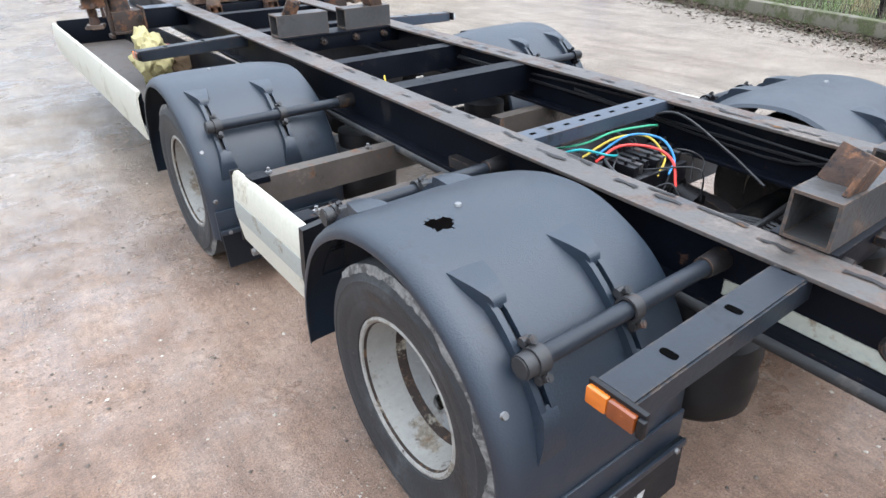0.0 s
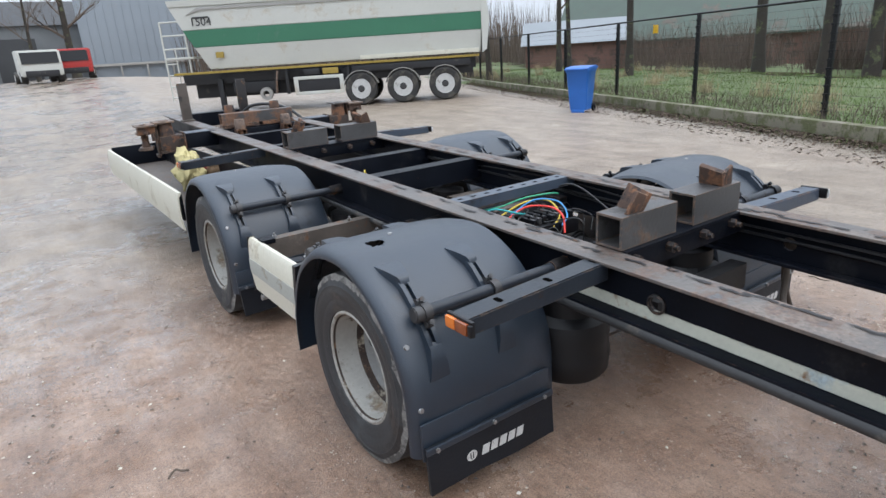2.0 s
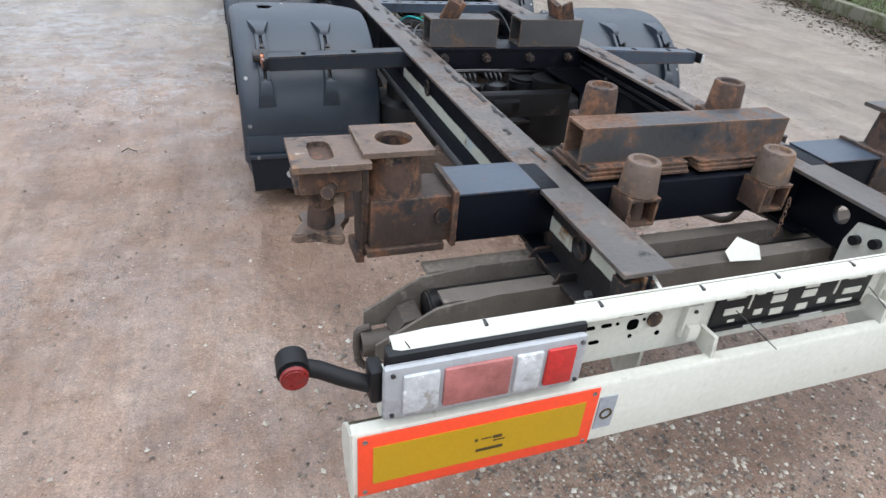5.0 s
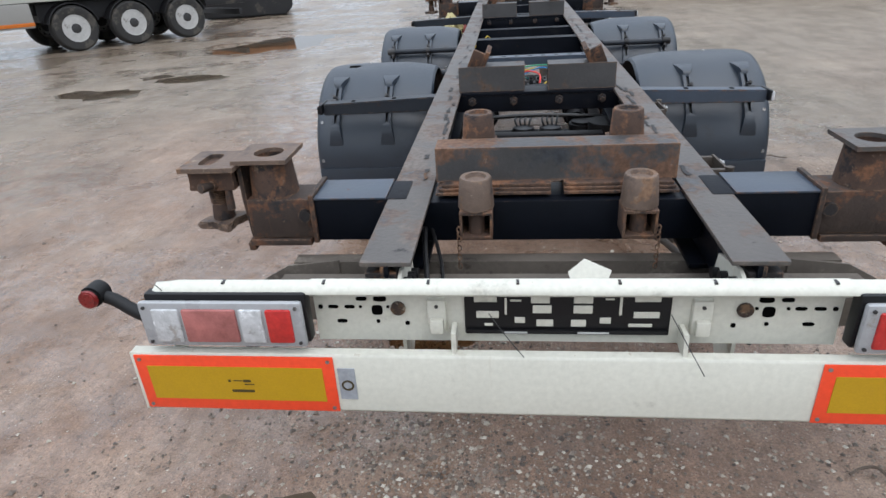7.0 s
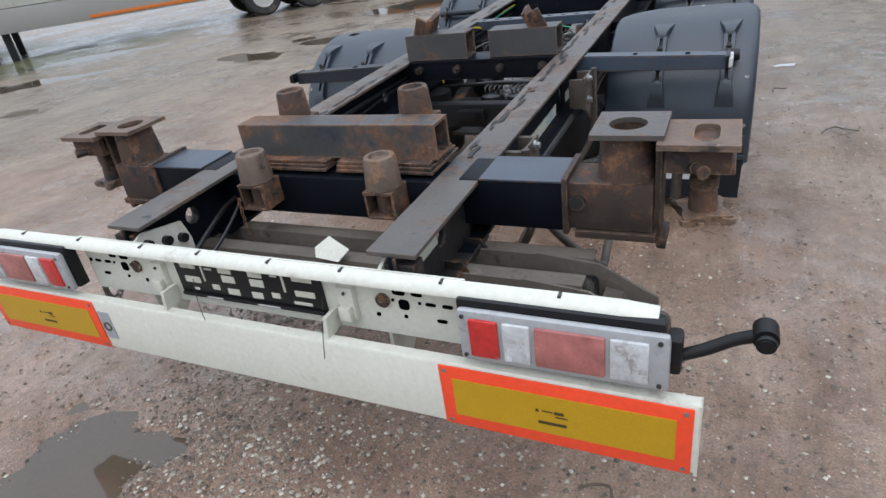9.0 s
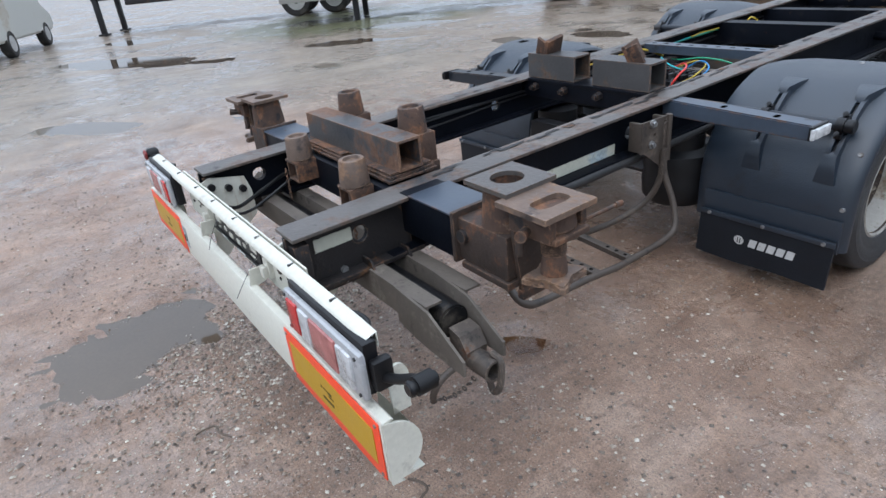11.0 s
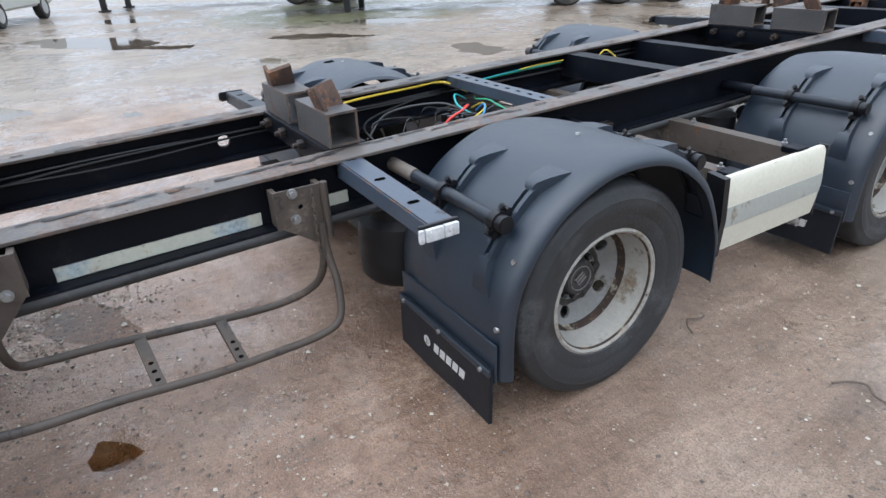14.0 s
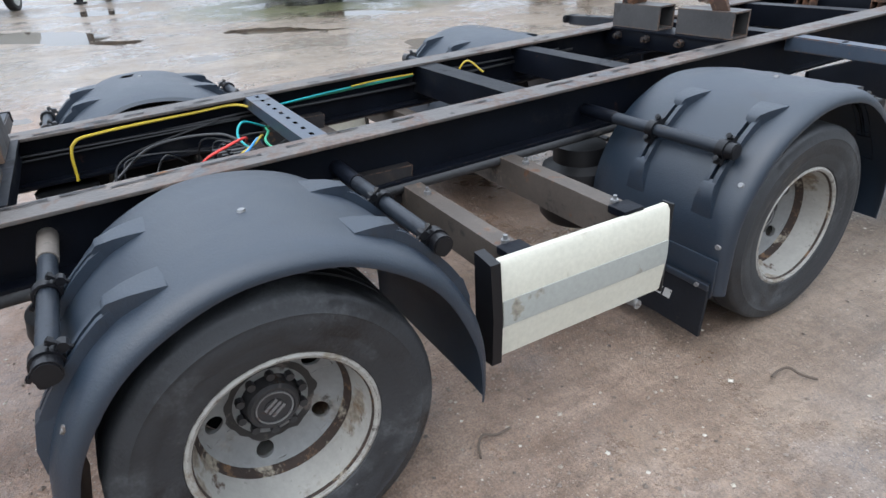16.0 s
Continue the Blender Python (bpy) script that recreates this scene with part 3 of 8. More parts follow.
    ro.inputs[3].default_value, ro.inputs[4].default_value = 0.52, 0.2
    nt.links.new(wet, ro.inputs[0])
    nt.links.new(ro.outputs[0], bsdf.inputs["Roughness"])
    film = nt.nodes.new("ShaderNodeMath")
    film.operation = "MULTIPLY"
    nt.links.new(wet, film.inputs[0])
    nt.links.new(ramp(nz(5, 7, 0.7), [(0.38, (0, 0, 0)), (0.58, (0.95, 0.95, 0.95))]), film.inputs[1])
    nt.links.new(film.outputs[0], bsdf.inputs["Coat Weight"])
    bsdf.inputs["Coat Roughness"].default_value = 0.09
    hgt = nt.nodes.new("ShaderNodeMath")
    hgt.operation = "MULTIPLY_ADD"
    nt.links.new(height, hgt.inputs[0])
    hgt.inputs[1].default_value = 1.6
    nt.links.new(grit, hgt.inputs[2])
    b = nt.nodes.new("ShaderNodeBump")
    b.inputs["Distance"].default_value = 0.008
    calm = nt.nodes.new("ShaderNodeMapRange")
    calm.inputs[3].default_value, calm.inputs[4].default_value = 0.95, 0.4
    nt.links.new(wet, calm.inputs[0])
    nt.links.new(calm.outputs[0], b.inputs["Strength"])
    nt.links.new(hgt.outputs[0], b.inputs["Height"])
    lumps = nt.nodes.new("ShaderNodeBump")
    lumps.inputs["Strength"].default_value, lumps.inputs["Distance"].default_value = 0.6, 0.035
    nt.links.new(nz(7, 7, 0.62), lumps.inputs["Height"])
    nt.links.new(lumps.outputs[0], b.inputs["Normal"])
    nt.links.new(b.outputs[0], bsdf.inputs["Normal"])
    skin = nt.nodes.new("ShaderNodeBump")
    skin.inputs["Strength"].default_value, skin.inputs["Distance"].default_value = 0.22, 0.03
    nt.links.new(lumps.inputs["Height"].links[0].from_socket, skin.inputs["Height"])
    nt.links.new(skin.outputs[0], bsdf.inputs["Coat Normal"])
    return m


def clear_water():
    """A thin film of water: the soil shows through, the sky lies on it."""
    m = bpy.data.materials.new("clear_rain_water")
    m.use_nodes = True
    nt = m.node_tree
    nt.nodes.remove(nt.nodes["Principled BSDF"])
    clear, gloss, both, fres = [nt.nodes.new(k) for k in ("ShaderNodeBsdfTransparent", "ShaderNodeBsdfGlossy", "ShaderNodeMixShader", "ShaderNodeFresnel")]
    clear.inputs[0].default_value = (0.72, 0.58, 0.42, 1)
    gloss.inputs["Roughness"].default_value = 0.03
    fres.inputs["IOR"].default_value = 1.4
    nt.links.new(fres.outputs[0], both.inputs[0])
    nt.links.new(clear.outputs[0], both.inputs[1])
    nt.links.new(gloss.outputs[0], both.inputs[2])
    nt.links.new(both.outputs[0], nt.nodes["Material Output"].inputs["Surface"])
    return m


M["ground"] = ground_material()
M["turf"] = material("damp_turf", (0.075, 0.1, 0.03), 0.9, spread=0.45, scale=1.2, bump=0.8, patches=(((0.16, 0.14, 0.07), 0.3, 0.9, 0.95), ((0.055, 0.085, 0.022), 0.36, 1.2, 0.95)), detail=25)
M["water"] = material("puddle_water", (0.085, 0.064, 0.046), 0.035, spread=0.3, scale=0.8, bump=0.0, spec=0.5, rough_var=0.02, patches=(((0.09, 0.055, 0.022), 0.3, 2.2, 0.05),))
M["mud_water"] = material("muddy_water", (0.075, 0.046, 0.024), 0.05, spread=0.5, scale=9, bump=0.0, spec=0.5, rough_var=0.03, patches=(((0.03, 0.028, 0.016), 0.4, 6, 0.04),))
M["clear_water"] = clear_water()
M["concrete"] = material("mossy_concrete", (0.16, 0.145, 0.105), 0.85, spread=0.25, scale=3, bump=0.5, patches=(((0.085, 0.09, 0.04), 0.5, 2.5, 0.95), ((0.12, 0.1, 0.075), 0.3, 6, 0.9)), detail=50)
M["fence"] = material("fence_black", (0.005, 0.0055, 0.006), 0.5, spread=0.3, bump=0.1, spec=0.25)


def build_ground():
    xs = spaced([(-500, -120, 60), (-120, -30, 10), (-30, -16, 1.2), (-16, -3.4, 0.2), (-3.4, 4.4, 0.06), (4.4, 16, 0.4), (16, 60, 3), (60, 120, 10), (120, 500, 60)])
    ys = spaced([(-500, -60, 55), (-60, -10, 5), (-10, -2.2, 0.5), (-2.2, 6.4, 0.06), (6.4, 16, 0.2), (16, 46, 1.0), (46, 120, 8), (120, 500, 60)])
    verts = [(x, y, ground_z(x, y)) for y in ys for x in xs]
    n = len(xs)
    faces = [(j * n + i, j * n + i + 1, (j + 1) * n + i + 1, (j + 1) * n + i) for j in range(len(ys) - 1) for i in range(n - 1)]
    me = bpy.data.meshes.new("ground")
    me.from_pydata(verts, [], faces)
    me.materials.append(M["ground"])
    me.materials.append(M["turf"])
    for p in me.polygons:
        if past_kerb(p.center.x, p.center.y) > 0.12:
            p.material_index = 1
    me.shade_smooth()
    tagged(new("ground", me), "wet brown gravel yard with turf beyond the kerb", "ground", kind="structure")
    for k, (cx, cy, rx, ry, turn) in enumerate(PUDDLES):
        bm = bmesh.new()
        pts = []
        for i in range(40):
            a = 2 * math.pi * i / 40
            u, v = 1.6 * rx * math.cos(a), 1.6 * ry * math.sin(a)
            c, s = math.cos(radians(turn)), math.sin(radians(turn))
            pts.append(bm.verts.new((cx + u * c - v * s, cy + u * s + v * c, -0.0145 - 0.0004 * k)))
        bm.faces.new(pts)
        plain("water", bm, M["mud_water"] if (cx, cy) in MUDDY else M["clear_water"] if rx < 0.2 or (cx, cy) == (-0.4, 1.0) else M["water"], "shallow puddle of still muddy rain water", "puddle", "structure")


build_ground()


def ditch():
    bm = bmesh.new()
    pts = []
    for t, d in ((-8, 9.2), (-8, 12.8), (70, 12.8), (70, 9.2)):
        pts.append(bm.verts.new((KERB_X + ALONG.x * t + ACROSS.x * d, ALONG.y * t + ACROSS.y * d, -0.2)))
    bm.faces.new(pts)
    plain("ditch_water", bm, M["water"], "still water in the ditch behind the fence", "ditch", "structure")


ditch()


def kerb_and_fence():
    rng = random.Random(8)
    t = -8.0
    k = 0
    while t < 60:
        L = 2.48
        bm = bmesh.new()
        box(bm, 0.0, L - 0.012, 0.0, 0.2, -0.1, 0.225 + rng.uniform(-0.012, 0.012), 0.012)
        # local x along the kerb, y away from the yard
        m = Matrix(((ALONG.x, ACROSS.x, 0, KERB_X + ALONG.x * t), (ALONG.y, ACROSS.y, 0, ALONG.y * t), (0, 0, 1, 0), (0, 0, 0, 1)))
        bmesh.ops.transform(bm, matrix=m @ Matrix.Rotation(radians(rng.uniform(-0.25, 0.25)), 4, "Z"), verts=bm.verts)
        plain("kerb", bm, M["concrete"], "mossy concrete kerb slab set on edge", "kerb", "structure")
        t += L
    fence = thing("wire_fence", "black steel fence with posts and strained wires", "fence")
    f0 = Vector((6.36, 0, 0)) + ACROSS * 0.35
    bm = bmesh.new()
    box(bm, -0.047, 0.047, -0.045, 0.045, -0.018, 0.018, 0.006)
    clamp = mesh_of("wire_clamp", bm, M["fence"])
    for k in range(-2, 17):
        p = f0 + ALONG * (2.3 + 3.75 * k)
        bm = bmesh.new()
        box(bm, p.x - 0.036, p.x + 0.036, p.y - 0.036, p.y + 0.036, -0.15, 2.05, 0.008)
        post = part("fence_post", bm, M["fence"], fence)
        for z in np.arange(0.25, 2.0, 0.14):
            shared("wire_clamp", clamp, post, Matrix.Translation((p.x - 0.008, p.y, z)))
    a, b = f0 + ALONG * (-5), f0 + ALONG * 62
    bm = bmesh.new()
    cyl(bm, (a.x, a.y, 2.06), (b.x, b.y, 2.06), 0.021, seg=10)
    part("top_rail", bm, M["fence"], fence)
    for z in np.arange(0.25, 2.0, 0.14):
        bm = bmesh.new()
        cyl(bm, (a.x, a.y, z), (b.x, b.y, z), 0.0022, seg=5)
        part("strained_wire", bm, M["fence"], fence)
    p = f0 + ALONG * 11.6
    bm = bmesh.new()
    box(bm, p.x - 0.1, p.x + 0.1, p.y - 0.012, p.y - 0.004, 1.72, 1.92, 0.002)
    part("yellow_sign", bm, M["yellow"], fence, "small plain yellow sign")


kerb_and_fence()

# ---- the trailer ----
trailer = thing("container_chassis_trailer", "worn black swap-body chassis trailer with rusty twist locks", "trailer")
# it stands a quarter of a degree askew to the yard
trailer.matrix_basis = Matrix.Translation((0, 2.635, 0)) @ Matrix.Rotation(0.0045, 4, "Z") @ Matrix.Translation((0, -2.635, 0))
AXLES = (2.635, 4.683)
HUB_Z, TYRE_R = 0.41, 0.408


def rail(s):
    bm = bmesh.new()
    spans, y = [], 0.10
    for hy in (0.36, 1.782):
        spans += [(y, hy - 0.08, None), (hy - 0.08, hy + 0.08, hy)]
        y = hy + 0.08
    spans.append((y, 9.23, None))
    for y0, y1, hy in spans:
        if hy is None:
            box(bm, 0.464, 0.476, y0, y1, -0.196, -0.012)
        else:
            holed(bm, (y0, y1, -0.196, -0.012), (hy, -0.09 if hy < 1 else -0.118, 0.03, 0.03), "x", 0.464, 0.476)
    web = part("rail", bm, M["chassis"], trailer, "black I-section chassis rail with worn top", s, True)
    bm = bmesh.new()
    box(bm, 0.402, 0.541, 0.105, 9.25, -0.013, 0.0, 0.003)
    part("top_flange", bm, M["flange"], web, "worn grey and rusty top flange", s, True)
    bm = bmesh.new()
    box(bm, 0.41, 0.535, 0.45, 9.23, -0.21, -0.194, 0.003)
    part("bottom_flange", bm, M["chassis"], web, "", s, True)
    bm = bmesh.new()
    tube(bm, [(0.525, 0.8, -0.222), (0.525, 2.6, -0.226), (0.52, 5.0, -0.226)], 0.022, 10, 3)
    part("conduit", bm, M["conduit"], web, "", s, True)
    bm = bmesh.new()
    holed(bm, (0.1, 0.56, -0.17, -0.013), (0.36, -0.09, 0.031, 0.031), "x", 0.477, 0.486)
    prism(bm, [(0.1, -0.17), (0.56, -0.17), (0.56, -0.2), (0.42, -0.2), (0.4, -0.25), (0.11, -0.25)], "x", 0.477, 0.486)
    part("end_plate", bm, M["rust_dark"], web, "dark rusty reinforcing plate", s, True)
    bm = bmesh.new()
    box(bm, 0.47, 0.54, 0.14, 0.58, -0.212, -0.196, 0.003)
    part("rear_foot_flange", bm, M["rust_dark"], web, "", s, True)
    for y, h in ((0.15, -0.225), (0.28, -0.225), (0.15, -0.1), (0.28, -0.19)):
        bm = bmesh.new()
        cyl(bm, (0.486, y, h), (0.5, y, h), 0.013, seg=6)
        part("bolt", bm, M["zinc"], web, "", s, True)
    if s < 0:
        for y, lift, drop in ((0.36, 0.487, -0.09), (1.782, 0.476, -0.118)):
            bm = bmesh.new()
            lathe(bm, [(0.038, -0.003), (0.038, 0.01), (0.031, 0.013), (0.0285, 0.008), (0.0285, -0.003)], Matrix.Translation((lift, y, drop)), 24, True)
            part("rusty_collar", bm, M["rust_dark"], web, "rusty collar round the web hole", s, True)
    # reflective tape on the web
    tapes = ((0.19, 0.33), (1.02, 1.68), (1.86, 2.02)) if s > 0 else ((0.2, 0.315), (0.405, 0.56), (0.84, 2.2))
    for y0, y1 in tapes:
        bm = bmesh.new()
        lift = 0.486 if y1 < 0.6 else 0.476
        z0, z1 = (-0.098, -0.05) if (y1 < 0.4) else (-0.191, -0.142) if y1 > 0.6 else (-0.135, -0.09)
        box(bm, lift, lift + 0.002, y0, y1, z0, z1)
        part("reflective_tape", bm, M["strip"], web, "yellowed white reflective tape", s, True)
    # flaked seams on top of the flange
    rng = random.Random(11 + s)
    bm = bmesh.new()
    y = 0.7
    while y < 5.2:
        L = rng.uniform(0.04, 0.16)
        x = 0.418 + rng.uniform(0, 0.05)
        pts = [(x + rng.uniform(-0.006, 0.006), y + L * k / 4) for k in range(5)]
        w = [rng.uniform(0.002, 0.011) for _ in pts]
        for k in range(4):
            a, b = pts[k], pts[k + 1]
            vs = [bm.verts.new((px, py, pz)) for px, py, pz in ((a[0] - w[k], a[1], 0.0035), (a[0] + w[k], a[1], 0.0035), (b[0] + w[k + 1], b[1], 0.0035), (b[0] - w[k + 1], b[1], 0.0035))]
            bm.faces.new(vs)
        y += L + (rng.uniform(-0.06, 0.12) if y < 3 else rng.uniform(0.02, 0.3))
    bmesh.ops.solidify(bm, geom=bm.faces[:], thickness=0.003)
    tagged(part("flaked_paint", bm, M["rust_dark"], web, "dark lifted paint flakes", s, True), kind="stuff")
    return web


for s in (-1, 1):
    rail(s)


def wheel_meshes():
    out = {}
    t = TYRE_R
    bm = bmesh.new()
    prof = [(0.24, 0.16), (0.248, 0.172), (0.27, 0.178), (0.29, 0.1812), (0.296, 0.1812), (0.3, 0.1825), (0.325, 0.189), (0.34, 0.1898), (0.352, 0.188), (0.356, 0.1895), (0.361, 0.1865), (0.385, 0.179), (0.389, 0.177), (0.396, 0.172), (0.403, 0.158), (t - 0.003, 0.13), (t, 0.1)]
    for g in (0.082, 0.028, -0.028, -0.082):
        prof += [(t, g + 0.007), (t - 0.009, g + 0.005), (t - 0.009, g - 0.005), (t, g - 0.007)]
    prof += [(t, -0.1), (t - 0.003, -0.13), (0.396, -0.17), (0.365, -0.186), (0.27, -0.178), (0.24, -0.165)]
    lathe(bm, prof, seg=72, closed=True)
    out["tyre"] = mesh_of("tyre", bm, M["rubber"], 30)
    bm = bmesh.new()
    prof = [(0.258, 0.172), (0.268, 0.168), (0.268, 0.16), (0.262, 0.156), (0.262, -0.165), (0.24, -0.165), (0.235, -0.02), (0.222, 0.022), (0.2235, 0.048), (0.231, 0.078), (0.241, 0.1), (0.2425, 0.146), (0.25, 0.168)]
    lathe(bm, prof, seg=64, closed=True)
    out["rim"] = mesh_of("rim", bm, M["rim"], 30)
    # the disc with its round openings
    bm = bmesh.new()
    n = 5
    def dish(r):
        return 0.036 * (max(0.0, r - 0.11) / 0.112) ** 2
    for k in range(n):
        cu = 2 * math.pi * k / n
        m = 20
        inner, outer = [], []
        for i in range(m):
            a = 2 * math.pi * i / m
            inner.append((0.165 + 0.0265 * math.cos(a), cu + 0.0265 * math.sin(a) / 0.165))
            c, sn = math.cos(a), math.sin(a)
            kk = min(0.04 / abs(c) if abs(c) > 1e-6 else 9, (0.052) / abs(sn) if abs(sn) > 1e-6 else 9)
            outer.append((0.162 + kk * c, cu + kk * sn / 0.162))
        vi = [bm.verts.new((dish(r), r * math.cos(a), r * math.sin(a))) for r, a in inner]
        vb = [bm.verts.new((dish(r) - 0.012, r * math.cos(a), r * math.sin(a))) for r, a in inner]
        vo = [bm.verts.new((dish(r), r * math.cos(a), r * math.sin(a))) for r, a in outer]
        for i in range(m):
            j = (i + 1) % m
            bm.faces.new((vi[i], vi[j], vo[j], vo[i]))
            bm.faces.new((vb[i], vb[j], vi[j], vi[i]))
        b0, b1 = cu - 0.052 / 0.162, cu + 0.052 / 0.162
        c0, c1 = b1, 2 * math.pi * (k + 1) / n - 0.052 / 0.162
        for lo, hi, rr in ((b0, b1, (0.222, 0.202)), (b0, b1, (0.122, 0.09))):
            for i in range(6):
                p, q = lo + (hi - lo) * i / 6, lo + (hi - lo) * (i + 1) / 6
                bm.faces.new([bm.verts.new((dish(r), r * math.cos(a), r * math.sin(a))) for r, a in ((rr[0], p), (rr[0], q), (rr[1], q), (rr[1], p))])
        for i in range(6):
            p, q = c0 + (c1 - c0) * i / 6, c0 + (c1 - c0) * (i + 1) / 6
            for r0, r1 in ((0.222, 0.202), (0.202, 0.162), (0.162, 0.122), (0.122, 0.09)):
                bm.faces.new([bm.verts.new((dish(r), r * math.cos(a), r * math.sin(a))) for r, a in ((r0, p), (r0, q), (r1, q), (r1, p))])
    out["disc"] = mesh_of("disc", bm, M["disc"], 40)
    bm = bmesh.new()
    rows = []
    for k in range(60):
        a = 2 * math.pi * k / 60
        r1 = 0.133 + 0.016 * noise.noise((3 * math.cos(a), 3 * math.sin(a), 2)) + 0.005 * noise.noise((9 * math.cos(a), 9 * math.sin(a), 5))
        rows.append([bm.verts.new((dish(r) + 0.0022, r * math.cos(a), r * math.sin(a))) for r in (0.111, r1)])
    for p, q in zip(rows, rows[1:] + rows[:1]):
        bm.faces.new((p[0], p[1], q[1], q[0]))
    out["grime"] = mesh_of("grime", bm, M["grime"])
    bm = bmesh.new()
    lathe(bm, [(0.2252, 0.06), (0.2212, 0.05), (0.2165, 0.0395), (0.2125, 0.0345), (0.2125, 0.02), (0.223, 0.03)], seg=48, closed=True)
    lathe(bm, [(0.2498, 0.164), (0.2462, 0.163), (0.2445, 0.155), (0.248, 0.154)], seg=48, closed=True)
    out["dirt_ring"] = mesh_of("dirt_ring", bm, M["rim_dirt"], 40)
    bm = bmesh.new()
    lathe(bm, [(0.105, -0.1), (0.105, 0.0), (0.088, 0.012), (0.08, 0.03), (0.076, 0.053), (0.068, 0.061), (0.06, 0.061), (0.058, 0.058), (0.03, 0.058), (0.028, 0.061), (0.002, 0.061)], seg=40)
    out["hub"] = mesh_of("hub", bm, M["hub"], 35)
    bm = bmesh.new()
    lathe(bm, [(0.055, 0.057), (0.055, 0.0625), (0.051, 0.0625), (0.051, 0.057)], seg=32, closed=True)
    for dz in (-0.016, 0.0, 0.016):
        box(bm, 0.058, 0.0625, -0.024, 0.024, dz - 0.004, dz + 0.004)
    out["hub_emblem"] = mesh_of("hub_emblem", bm, M["emblem_grey"])
    bm = bmesh.new()
    cyl(bm, (-0.012, 0, 0), (0.022, 0, 0), 0.012, seg=6)
    out["wheel_nut"] = mesh_of("wheel_nut", bm, M["hub"])
    # the rim and all inside it, for a tyre with a high sidewall
    for nm in ("rim", "disc", "grime", "dirt_ring", "hub", "hub_emblem", "wheel_nut"):
        for v in out[nm].vertices:
            k = 0.912 if nm != "wheel_nut" else 1.0
            inner = nm in ("hub", "hub_emblem")
            v.co = (v.co.x - (0.024 if inner else 0.0), v.co.y * k, v.co.z * k)
    return out


WM = wheel_meshes()
for s in (-1, 1):
    for i, ya in enumerate(AXLES):
        w = shared("wheel", WM["rim"], trailer, pose(s * 1.095, ya, HUB_Z, (37 + 61 * i) * s, 0, 0 if s > 0 else 180))
        tagged(w, "dirty cream steel wheel with a black tyre")
        for nm in ("tyre", "disc", "grime", "dirt_ring", "hub", "hub_emblem"):
            shared(nm, WM[nm], w, Matrix())
        for k in range(10):
            a = 2 * math.pi * k / 10 + 0.2
            shared("wheel_nut", WM["wheel_nut"], w, Matrix.Translation((0.0, 0.086 * math.cos(a), 0.086 * math.sin(a))))
        if s < 0:
            bm = bmesh.new()
            n = 110
            f = lambda r: 0.1885 if r < 0.37 else 0.186 - (r - 0.365) * 0.36
            rows = []
            for k in range(n + 1):
                a = -2.1 + 4.9 * k / n
                r0 = 0.378 + 0.014 * noise.noise((a * 4, i * 7, 0)) + 0.007 * noise.noise((a * 17, i, 3))
                r1 = 0.4025 + 0.003 * noise.noise((a * 9, i, 8))
                rows.append([bm.verts.new((f(r) + 0.0022, r * math.sin(a), r * math.cos(a))) for r in (r0, (r0 + r1) / 2, r1)])
            for p, q in zip(rows, rows[1:]):
                for k in range(2):
                    bm.faces.new((p[k], p[k + 1], q[k + 1], q[k]))
            ob = shared("scuff", mesh_of("scuff", bm, M["scuffed"]), w, Matrix.Rotation(radians(-(37 + 61 * i)), 4, "X"))
            tagged(ob, "grey scuffed patches of the sidewall", kind="stuff")


# mudguards, their flaps, poles and clamps
G_R, G_C = 0.533, 0.04
G_X = [0.6, 0.61, 0.66, 0.72, 0.76, 0.8, 0.84, 0.88, 0.92, 0.96, 1.0, 1.03, 1.06, 1.085, 1.11, 1.135, 1.16, 1.2, 1.24, 1.268, 1.286, 1.298, 1.304, 1.302]
G_D = [-0.045, -0.03, -0.015, -0.006, -0.001, 0.003, 0.003, 0.004, 0.004, 0.004, 0.004, 0.004, 0.004, 0.004, 0.004, 0.004, 0.003, 0.002, -0.001, -0.006, -0.015, -0.028, -0.043, -0.052]


def guard_point(ang, x, off):
    """ang in degrees, 0 ahead and 180 behind; past 180 straight down in centimetres."""
    if ang <= 180:
        a = radians(ang)
        r = G_R + off
        return (x, G_C + r * math.cos(a), r * math.sin(a) * 0.96)
    return (x, G_C - G_R - off, -(ang - 180) / 100)


